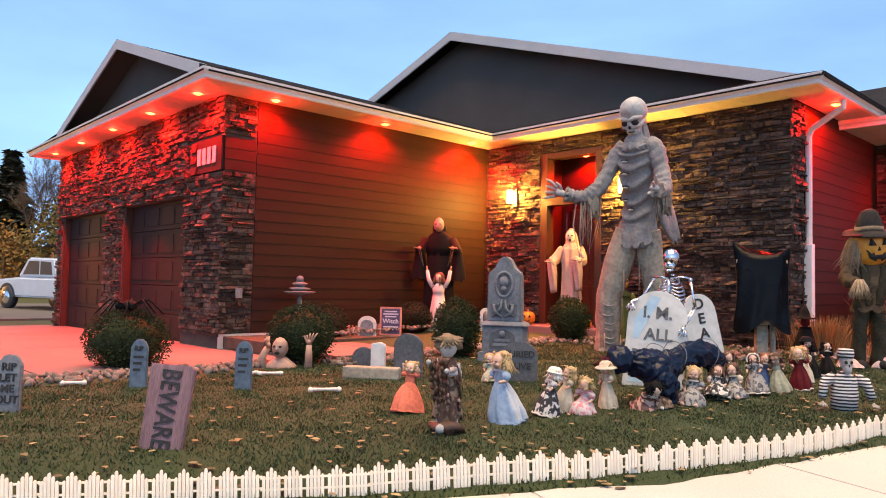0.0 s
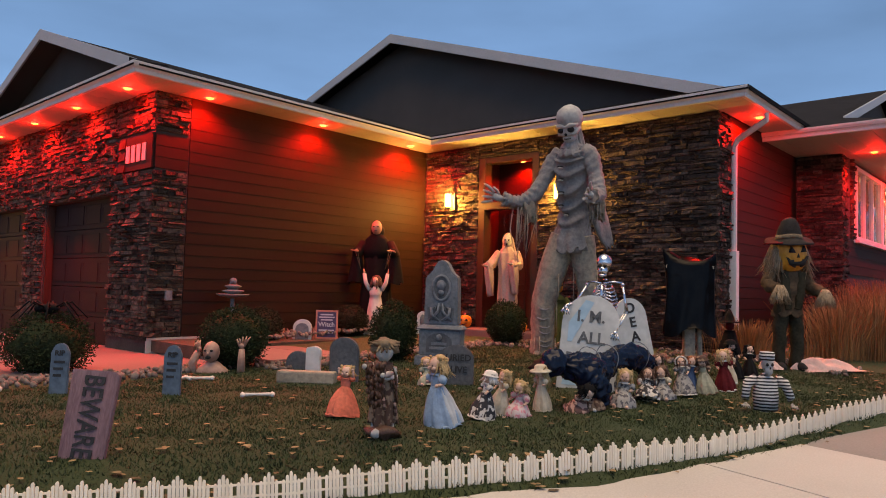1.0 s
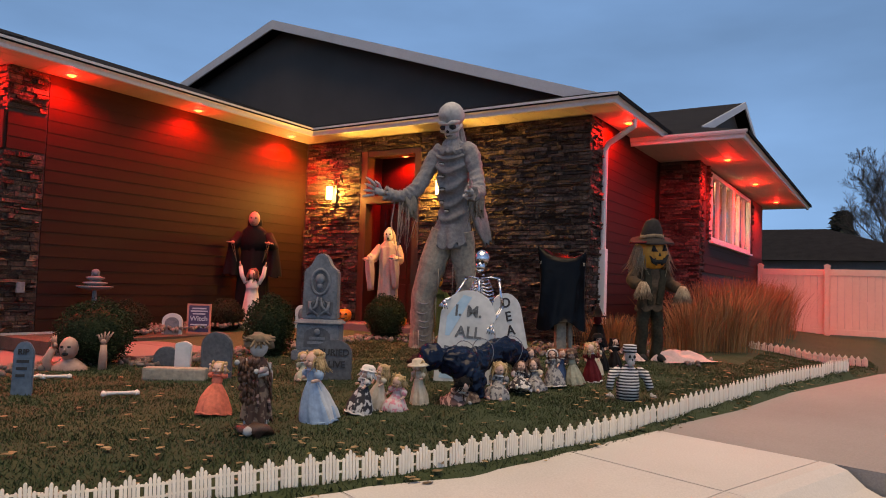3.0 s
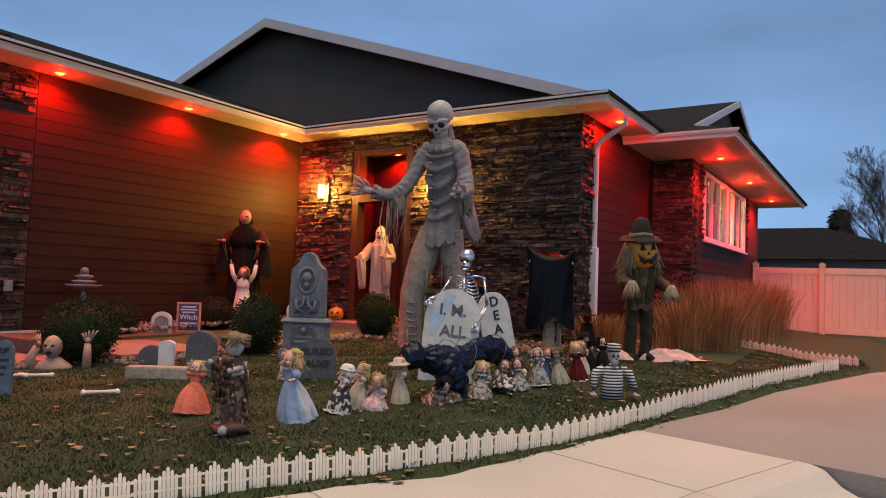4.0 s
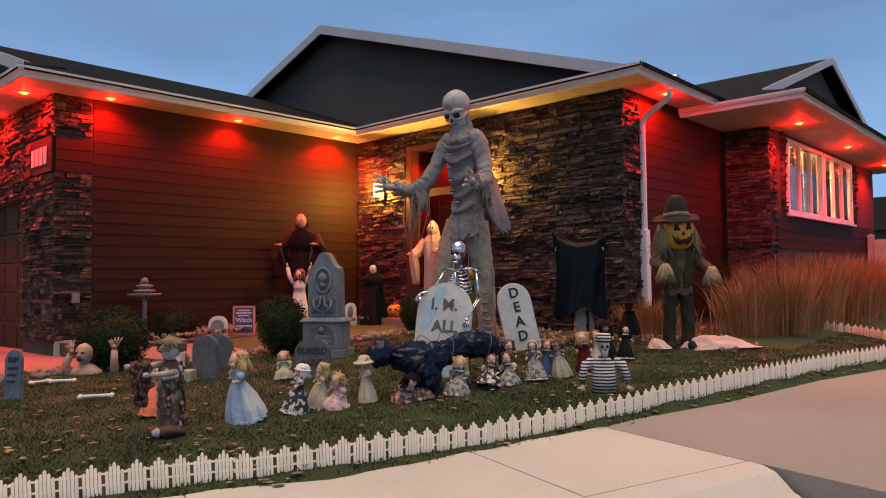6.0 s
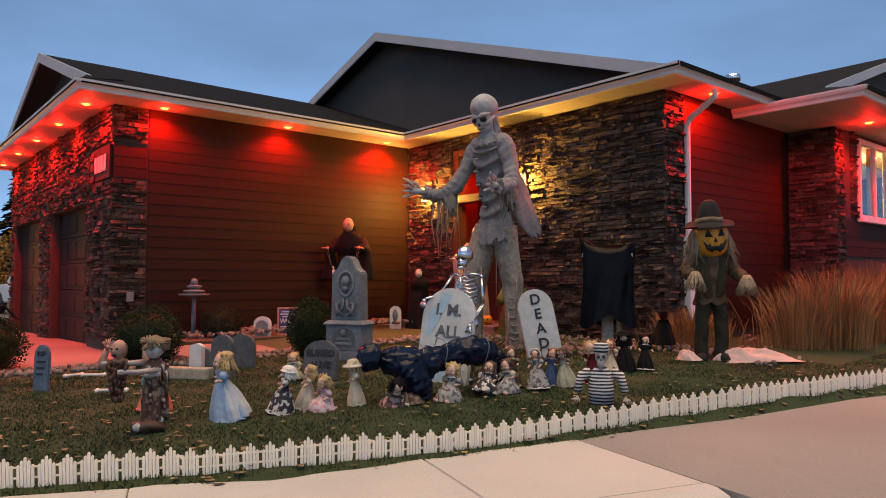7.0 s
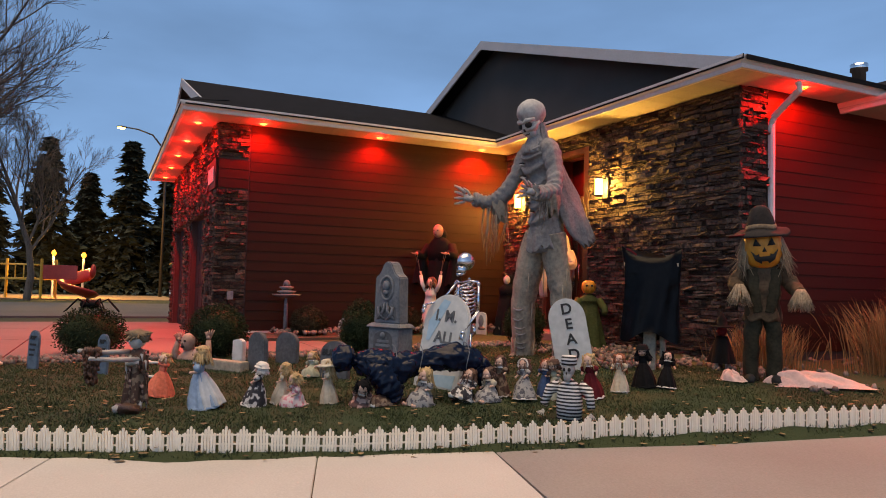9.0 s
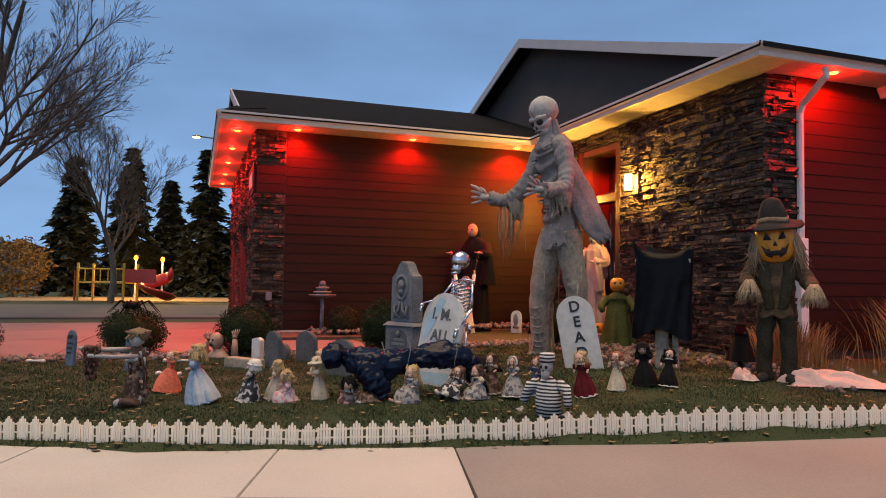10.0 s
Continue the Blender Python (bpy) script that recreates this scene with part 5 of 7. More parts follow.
    for sx in (-1, 1):
        f(M_HOLLOW, ball, head(sx * 0.062, -0.142, 2.955), (0.05, 0.042, 0.036), sub=3)
        f(M_BONE, limb, [head(sx * 0.14, -0.02, 2.95), head(sx * 0.105, -0.115, 2.905), head(sx * 0.04, -0.16, 2.9)], [0.018, 0.028, 0.016], 8)
    f(M_HOLLOW, ball, head(0, -0.165, 2.912), (0.022, 0.02, 0.03), sub=2)
    f(M_HOLLOW, ball, head(0, -0.155, 2.85), (0.052, 0.022, 0.014), sub=2)
    for k in range(7):
        x = -0.042 + k * 0.014
        f(M_BONE, limb, [head(x, -0.176, 2.876), head(x, -0.172, 2.853)], [0.0065, 0.005], 5)
    # a rag hanging down the back of the neck
    f(M_RAG, wrap, [(0.2, -0.1, 2.5), (0.2, -0.12, 2.72), (0.19, -0.17, 2.95)], [(0.06, 0.07), (0.07, 0.06), (0.04, 0.04)], 20, 16, lambda u, a: 0.012 * math.sin(6 * a), lambda a: 0.04 * math.sin(5 * a))
    # loose sleeves, hands, hanging threads
    arms = ([(-0.04, -0.14, 2.67), (-0.15, -0.17, 2.56), (-0.24, -0.26, 2.32), (-0.33, -0.38, 2.09), (-0.46, -0.5, 2.02), (-0.58, -0.62, 2.05)], [(0.26, -0.14, 2.67), (0.37, -0.13, 2.57), (0.44, -0.12, 2.32), (0.5, -0.18, 2.1), (0.56, -0.36, 2.03), (0.6, -0.5, 2.03)])
    for c, pts in enumerate(arms):
        f(M_RAG, wrap, pts, [0.11, 0.115, 0.095, 0.1, 0.09, 0.075], 30, 60, lambda u, a: 0.016 * crumple(u, a, 9, c * 3) + 0.008 * math.sin(2 * math.pi * u * 13 + 2 * math.cos(a)) * (0.3 + u))
        d = Vector(pts[-1]) - Vector(pts[-2])
        f(M_RAG, wrap, [Vector(pts[-1]) + d * 0.12, Vector(pts[-1]) - d * 0.2], [0.095, 0.08], 28, 8, lambda u, a: 0.012 * math.sin(7 * a) * (1 - u), lambda a: 0.03 * math.sin(9 * a))
        f(M_BONE, big_hand, Vector(pts[-1]) + d * 0.5, d + Vector((0, 0, 0.02)), (0.35, 0.1, 0.9) if c else (0.35, -0.2, 0.9), 0.17 if c else 0.19)
        # torn gauze under the forearm, ending in threads
        mid = Vector(pts[3]).lerp(Vector(pts[4]), 0.35)
        f(M_RAGT, wrap, [mid + Vector((0.02, 0.05, -0.26)), mid + Vector((0.01, 0.03, -0.12)), mid], [(0.05, 0.06), (0.085, 0.1), (0.085, 0.09)], 26, 12, lambda u, a: 0.014 * math.sin(5 * a + 3 * u), lambda a: 0.05 * math.sin(7 * a) + 0.04 * math.sin(4 * a))
        for k in range(20):
            p = Vector(pts[2]).lerp(Vector(pts[4]), g.uniform(0.35, 1)) + Vector((g.uniform(-0.06, 0.06), g.uniform(-0.06, 0.06), -0.08))
            L = g.uniform(0.15, 0.4) if c else g.uniform(0.25, 0.75)
            f(M_RAGT, limb, [p, p + Vector((g.gauss(0, 0.02), g.gauss(0, 0.02), -L * 0.5)), p + Vector((g.gauss(0, 0.03), g.gauss(0, 0.03), -L))], [g.uniform(0.006, 0.014), g.uniform(0.004, 0.009), 0.003], 5)
    return f.done("towering grey zombie statue in tattered rags, arms spread", "statue", (4.0, -1.6, 0.1))


giant()


def reaper():
    f = Figure("butler_figure")
    f(M_BLACKC, skirt, (0, 0, 0), 0.2, 0.3, 0.0, 1.5, folds=7, amp=0.12, seed=2, flat=0.7)
    f(M_BLACKC, limb, [(0, 0, 1.3), (0, 0, 1.5), (0, -0.02, 1.66), (0, -0.03, 1.76)], [(0.22, 0.15), (0.27, 0.16), (0.2, 0.13), (0.09, 0.09)], 14)
    f(M_FLESH, ball, (0, -0.1, 1.86), (0.095, 0.11, 0.13))
    f(M_BLACKC, ball, (0, 0.0, 1.8), (0.13, 0.09, 0.13))
    for sx in (-1, 1):
        f(M_HOLLOW, ball, (sx * 0.035, -0.195, 1.87), (0.02, 0.015, 0.014), sub=1)
        f(M_BLACKC, limb, [(sx * 0.22, 0, 1.6), (sx * 0.34, -0.08, 1.38), (sx * 0.3, -0.3, 1.44)], [0.09, 0.09, 0.07], 10)
        f(M_BLACKC, skirt, (sx * 0.34, -0.08, 1.42), 0.07, 0.14, -0.5, 0.0, folds=5, amp=0.2, ragged=0.06, seed=sx + 3, seg=24)
        f(M_FLESH, hand_at, (sx * 0.29, -0.36, 1.44), (sx * 0.4, -1, -0.1), 0.075)
        for o in (-0.02, 0.02):
            f(M_STRAW, limb, [(sx * 0.29 + o, -0.38, 1.42), (sx * 0.21, -0.36, 1.12)], [0.0035, 0.0035], 4)
    f(M_HOLLOW, ball, (0, -0.2, 1.8), (0.035, 0.012, 0.008), sub=1)
    f.done("bald sinister puppeteer figure in a black coat against the wall", "figure", (-0.34, -0.95, 0.16), 38)
    f = Figure("puppet_doll")
    f(M_WHITE, skirt, (0, 0, 0), 0.09, 0.17, 0.0, 0.72, folds=7, amp=0.14, seed=8)
    f(M_WHITE, limb, [(0, 0, 0.66), (0, 0, 0.78), (0, 0, 0.86)], [(0.09, 0.07), (0.11, 0.07), (0.04, 0.04)], 12)
    f(M_SKIN, ball, (0, -0.01, 0.95), (0.065, 0.07, 0.08))
    f(M_BROWNH, ball, (0, 0.02, 0.98), (0.085, 0.08, 0.08), rough=0.5)
    f(M_BROWNH, strands, (0, 0.01, 0.95), 0.075, 40, 0.14, 5, thick=0.009)
    for sx in (-1, 1):
        f(M_WHITE, limb, [(sx * 0.1, 0, 0.8), (sx * 0.17, -0.01, 0.92), (sx * 0.2, -0.02, 1.08)], [0.04, 0.035, 0.03], 8)
        f(M_SKIN, hand_at, (sx * 0.2, -0.02, 1.1), (sx * 0.3, 0, 1), 0.045)
    f.done("child-size puppet doll in a grey-white gown, arms on strings", "doll", (0.02, -1.28, 0.13), 38)


reaper()


# white gauze, its colour tinted pink for the red light by the door
M_GAUZE = cloth("red_lit_gauze", (0.4, 0.28, 0.25), vary=0.15)


def ghost(x, y, z, turn):
    f = Figure("ghost_figure")

    def pleat(u, a):
        return 0.018 * math.sin(9 * a + 2 * u) * (1.1 - u) + 0.012 * noise.noise((math.cos(a) * 2, math.sin(a) * 2, u * 6))

    f(M_GAUZE, wrap, [(0.02, 0, 0.0), (0.01, 0, 0.5), (0, 0, 1.0), (0, 0, 1.28), (0, -0.01, 1.38), (0, -0.02, 1.45)], [(0.19, 0.16), (0.17, 0.14), (0.15, 0.12), (0.185, 0.12), (0.13, 0.09), (0.06, 0.06)], 54, 60, pleat, lambda a: 0.03 * math.sin(8 * a))
    f(M_BONE, ball, (0, -0.05, 1.54), (0.075, 0.085, 0.115), sub=3, rough=0.1)
    f(M_GAUZE, wrap, [(0.02, 0.06, 0.95), (0.02, 0.05, 1.2), (0.01, 0.03, 1.45), (0, 0.01, 1.58), (0, -0.01, 1.68)], [(0.17, 0.06), (0.15, 0.07), (0.105, 0.08), (0.095, 0.085), (0.03, 0.03)], 40, 40, lambda u, a: 0.014 * math.sin(8 * a + 4 * u) * (1 - u), lambda a: 0.12 * abs(math.sin(5 * a)))
    for sx in (-1, 1):
        f(M_HOLLOW, ball, (sx * 0.03, -0.122, 1.55), (0.018, 0.014, 0.022), sub=1)
    f(M_HOLLOW, ball, (0, -0.125, 1.475), (0.018, 0.012, 0.03), sub=1)
    arms = ([(-0.13, 0, 1.34), (-0.25, -0.05, 1.15), (-0.33, -0.2, 1.08)], [(0.13, 0, 1.34), (0.2, -0.05, 1.12), (0.1, -0.2, 1.12)])
    for c, pts in enumerate(arms):
        f(M_GAUZE, wrap, pts, [0.075, 0.08, 0.075], 24, 24, lambda u, a: 0.012 * math.sin(4 * a + 9 * u))
        f(M_BONE, hand_at, Vector(pts[2]) + Vector((0, -0.06, 0.0)), (-0.3, -1, 0.2), 0.06)
        q = Vector(pts[2]) + Vector((0.03, 0.03, 0))
        f(M_GAUZE, wrap, [q + Vector((0.02, 0.04, -0.42)), q + Vector((0.01, 0.02, -0.2)), q], [(0.05, 0.07), (0.07, 0.08), (0.065, 0.065)], 28, 20, lambda u, a: 0.014 * math.sin(5 * a + 3 * u), lambda a: 0.1 * abs(math.sin(4.5 * a)))
    f.done("pale hooded ghost figure in torn white gauze by the door", "figure", (x, y, z), turn)


ghost(1.45, 0.5, 0.31, 28)


def scarecrow():
    f = Figure("scarecrow")
    M_COAT = cloth("brown_burlap", (0.085, 0.056, 0.033), vary=0.35)
    M_PANT = cloth("dark_trousers", (0.034, 0.029, 0.017), vary=0.4)
    M_HAT = cloth("dark_felt", (0.028, 0.024, 0.022))
    M_MANE = surface("tan_raffia", (0.2, 0.14, 0.085), (0.4, 0.29, 0.18), 0.9, 60, 8, 0.4, vary=0.3)

    def rumple(u, a, k):
        return 0.012 * noise.noise((math.cos(a) * 1.6 + k, math.sin(a) * 1.6, u * 8)) + 0.006 * math.sin(22 * u + 2 * math.cos(a) + k)

    for sx in (-1, 1):
        f(M_PANT, wrap, [(sx * 0.12, 0.02, 0.03), (sx * 0.125, 0.0, 0.35), (sx * 0.1, 0.0, 0.65), (sx * 0.07, 0, 0.86)], [0.085, 0.085, 0.095, 0.11], 28, 36, lambda u, a: rumple(u, a, sx), lambda a: 0.02 * math.sin(7 * a))
        f(M_HOLLOW, limb, [(sx * 0.13, 0.05, 0.03), (sx * 0.14, -0.08, 0.04), (sx * 0.145, -0.17, 0.03)], [0.055, 0.06, 0.035], 10)
    f(M_COAT, wrap, [(0, 0, 0.7), (0, 0, 0.85), (0, 0, 1.02), (0, -0.01, 1.18), (0, -0.02, 1.3)], [(0.2, 0.15), (0.175, 0.13), (0.2, 0.14), (0.205, 0.125), (0.09, 0.08)], 44, 44, lambda u, a: rumple(u, a, 4) + 0.02 * math.sin(5 * a) * max(0, 1 - 2.5 * u), lambda a: 0.06 * abs(math.sin(3.5 * a)))
    # open waistcoat fronts and belt rope
    for sx in (-1, 1):
        f(M_PANT, wrap, [(sx * 0.06, -0.13, 0.74), (sx * 0.1, -0.135, 0.95), (sx * 0.12, -0.13, 1.2)], [(0.05, 0.022), (0.06, 0.022), (0.05, 0.02)], 16, 16, lambda u, a: rumple(u, a, 9))
    # bent arms, forearms forward, ending in raffia
    arms = ([(-0.17, 0, 1.21), (-0.3, -0.02, 1.05), (-0.27, -0.24, 0.99)], [(0.17, 0, 1.21), (0.3, 0.0, 1.04), (0.36, -0.22, 0.95)])
    for k, pts in enumerate(arms):
        f(M_COAT, wrap, pts, [0.08, 0.085, 0.065], 24, 24, lambda u, a: rumple(u, a, 3 * k))
        q = Vector(pts[2])
        f(M_MANE, ball, q + Vector((0, -0.03, 0.0)), (0.065, 0.08, 0.05), rough=0.4, seed=k)
        f(M_MANE, strands, q + Vector((0, -0.04, 0.0)), 0.06, 190, 0.17, 20 + k, back=2, thick=0.0035, spread=0.9)
    # ribbed pumpkin head tipped forward, with cut face
    n0 = len(f.bm.verts)
    for k in range(14):
        a = 2 * math.pi * k / 14
        f(M_PUMP, ball, (0.098 * math.cos(a), -0.03 + 0.098 * math.sin(a), 1.43), (0.118, 0.118, 0.205), sub=3)
    for sx in (-1, 1):
        f(M_HOLLOW, prism, [(sx * 0.03, 1.475), (sx * 0.115, 1.48), (sx * 0.085, 1.555)], -0.245, -0.16)
    f(M_HOLLOW, prism, [(-0.024, 1.415), (0.024, 1.415), (0.0, 1.465)], -0.25, -0.19)
    f(M_HOLLOW, prism, [(-0.14, 1.425), (-0.09, 1.38), (-0.06, 1.392), (-0.055, 1.365), (0.055, 1.365), (0.06, 1.392), (0.09, 1.38), (0.14, 1.425), (0.1, 1.325), (0.04, 1.29), (0.03, 1.315), (-0.03, 1.315), (-0.04, 1.29), (-0.1, 1.325)], -0.246, -0.16)
    f(M_MANE, strands, (0, 0.02, 1.48), 0.215, 620, 0.34, 11, back=0.6, thick=0.0045, spread=0.12, sides=True)
    # tall felt hat with a wide drooping brim, a red patch and a tan band
    brim = [(0.31, -0.025), (0.295, -0.003), (0.24, 0.012), (0.165, 0.03), (0.16, 0.06), (0.14, 0.15), (0.1, 0.24), (0.08, 0.26), (0.03, 0.275), (0.005, 0.265)]
    f(M_HAT, lathe, brim, 36, place=(0, -0.01, 1.6))
    f(C_VELVET, wrap, [(-0.32, 0.03, 1.585), (-0.3, -0.1, 1.59), (-0.2, -0.22, 1.6)], [(0.02, 0.008), (0.05, 0.012), (0.03, 0.01)], 12, 12)
    f(M_STRAW, lathe, [(0.166, 0.0), (0.168, 0.02), (0.16, 0.05), (0.155, 0.051)], 28, place=(0, -0.01, 1.633))
    f.bm.verts.ensure_lookup_table()
    tip = Matrix.Translation((0, -0.02, 1.3)) @ Matrix.Rotation(radians(10), 4, "X") @ Matrix.Rotation(radians(-5), 4, "Y") @ Matrix.Translation((0, 0.02, -1.3))
    for v in f.bm.verts[n0:]:
        v.co = tip @ v.co
        if v.co.z > 1.55:
            v.co.z += 0.02 * math.sin(3 * math.atan2(v.co.y, v.co.x) + 1) * min(1, math.hypot(v.co.x, v.co.y) / 0.3)
    bmesh.ops.scale(f.bm, vec=(0.88, 0.88, 0.96), verts=f.bm.verts)
    f.done("tall scarecrow with a carved pumpkin head and felt hat", "scarecrow", (6.3, -0.42, 0.14), 46)


scarecrow()


def skeleton():
    f = Figure("skeleton")
    s = M_SILVER
    f(s, ball, (0, -0.02, 1.17), (0.072, 0.09, 0.085), sub=3)
    f(s, ball, (0, -0.07, 1.09), (0.05, 0.05, 0.055))
    f(s, limb, [(-0.035, -0.08, 1.055), (0, -0.115, 1.045), (0.035, -0.08, 1.055)], [0.014, 0.018, 0.014], 6)
    for sx in (-1, 1):
        f(M_HOLLOW, ball, (sx * 0.028, -0.098, 1.135), (0.018, 0.016, 0.017), sub=1)
    f(M_HOLLOW, ball, (0, -0.115, 1.1), (0.01, 0.012, 0.014), sub=1)
    f(M_HOLLOW, ball, (0, -0.11, 1.068), (0.026, 0.012, 0.006), sub=1)
    for k in range(16):
        z = 0.56 + k * 0.03
        f(s, ball, (0, 0.03 - 0.02 * math.sin(k / 15 * 3), z), (0.02, 0.022, 0.013), sub=1)
    for k in range(8):
        z, w = 0.96 - k * 0.035, (0.075, 0.1, 0.115, 0.125, 0.13, 0.125, 0.115, 0.1)[k]
        for sx in (-1, 1):
            f(s, limb, [(0, 0.03, z), (sx * w * 0.75, 0.04, z + 0.005), (sx * w, -0.02, z - 0.025), (sx * w * 0.75, -0.08, z - 0.04), (sx * 0.015, -0.1, z - 0.03 + 0.01 * k)], [0.008, 0.009, 0.009, 0.009, 0.007], 6)
    f(s, limb, [(0, -0.1, 0.96), (0, -0.105, 0.86), (0, -0.1, 0.78)], [(0.014, 0.006)] * 3, 6)
    for sx in (-1, 1):
        f(s, limb, [(sx * 0.01, -0.08, 0.975), (sx * 0.1, -0.05, 0.99), (sx * 0.17, 0.0, 0.98)], [0.009, 0.01, 0.014], 6)
        f(s, ball, (sx * 0.17, 0, 0.965), 0.022, sub=1)
        f(s, ball, (sx * 0.07, 0.02, 0.53), (0.055, 0.025, 0.06), sub=1)
        f(s, limb, [(sx * 0.07, 0, 0.5), (sx * 0.08, -0.02, 0.3), (sx * 0.08, 0.0, 0.26), (sx * 0.08, 0, 0.03)], [0.018, 0.014, 0.02, 0.012], 7)
        f(s, limb, [(sx * 0.08, 0.03, 0.015), (sx * 0.09, -0.11, 0.012)], [0.016, 0.02], 6)
    for pts in ([(-0.17, 0, 0.96), (-0.24, -0.1, 0.8), (-0.28, -0.26, 0.76)], [(0.17, 0, 0.96), (0.22, -0.04, 0.72), (0.15, -0.14, 0.54)]):
        f(s, limb, [pts[0], Vector(pts[0]).lerp(Vector(pts[1]), 0.5), pts[1]], [0.015, 0.011, 0.016], 7)
        for o in (-0.01, 0.01):
            f(s, limb, [Vector(pts[1]) + Vector((o, 0, 0)), Vector(pts[2]) + Vector((o, 0, 0))], [0.009, 0.008], 6)
        f(s, hand_at, Vector(pts[2]) + Vector((0, -0.02, -0.02)), (-0.15, -0.35, -1), 0.06)
    f.done("shiny silver skeleton leaning over a gravestone", "skeleton", (5.53, -3.42, 0.1), 12)


skeleton()


def prisoner():
    M_STR = striped("prison_stripes", (0.6, 0.58, 0.55), (0.02, 0.02, 0.022), 0.026)
    f = Figure("striped_zombie_figure")
    f(M_STR, limb, [(0, 0, -0.03), (0, 0, 0.12), (0, -0.01, 0.26), (0, -0.02, 0.31)], [(0.15, 0.11), (0.16, 0.11), (0.14, 0.09), (0.05, 0.05)], 16)
    for sx in (-1, 1):
        f(M_STR, limb, [(sx * 0.13, 0, 0.26), (sx * 0.24, -0.02, 0.22), (sx * 0.29, -0.08, 0.09)], [0.055, 0.055, 0.045], 10)
        f(M_BONE, hand_at, (sx * 0.29, -0.1, 0.04), (sx * 0.3, -0.8, -0.3), 0.055)
    f(M_BONE, ball, (0, -0.05, 0.41), (0.075, 0.085, 0.085))
    f(M_BONE, ball, (0, -0.09, 0.345), (0.05, 0.045, 0.05))
    for sx in (-1, 1):
        f(M_HOLLOW, ball, (sx * 0.03, -0.122, 0.405), (0.022, 0.018, 0.018), sub=1)
    f(M_HOLLOW, ball, (0, -0.135, 0.375), (0.009, 0.01, 0.013), sub=1)
    f(M_STR, lathe, [(0.09, 0.0), (0.092, 0.05), (0.085, 0.075), (0.01, 0.08)], 20, place=(0, -0.04, 0.44))
    bmesh.ops.scale(f.bm, vec=(0.64, 0.75, 0.9), verts=f.bm.verts)
    f.done("skull-faced zombie figure in striped prison clothes rising from the lawn", "figure", (6.93, -3.24, 0.07), 38)


prisoner()


def ground_breaker():
    f = Figure("ground_zombie_figure")
    f(M_FLESH, limb, [(0, 0, -0.03), (0, 0, 0.06), (0, 0, 0.14)], [(0.2, 0.12), (0.17, 0.1), (0.06, 0.06)], 14)
    f(M_FLESH, ball, (0, -0.03, 0.24), (0.085, 0.1, 0.115))
    for sx in (-1, 1):
        f(M_HOLLOW, ball, (sx * 0.033, -0.115, 0.26), (0.02, 0.015, 0.013), sub=1)
    f(M_HOLLOW, ball, (0, -0.118, 0.19), (0.035, 0.016, 0.02), sub=1)
    f(M_FLESH, ball, (0, -0.13, 0.23), (0.014, 0.02, 0.02), sub=1)
    f(M_FLESH, limb, [(-0.16, -0.02, -0.02), (-0.2, -0.04, 0.12), (-0.13, -0.07, 0.24)], [0.05, 0.045, 0.032], 9)
    f(M_FLESH, hand_at, (-0.12, -0.07, 0.27), (-0.25, 0, 1), 0.075)
    f(M_FLESH, limb, [(0.3, 0.02, -0.02), (0.31, 0.0, 0.16), (0.31, 0.0, 0.28)], [0.045, 0.04, 0.03], 9)
    f(M_FLESH, hand_at, (0.31, 0.0, 0.31), (0.1, 0, 1), 0.08)
    f.done("bald zombie head and hands clawing out of the ground", "figure", (2.12, -5.5, ground_z(2.12, -5.5) - 0.03), 38)


ground_breaker()


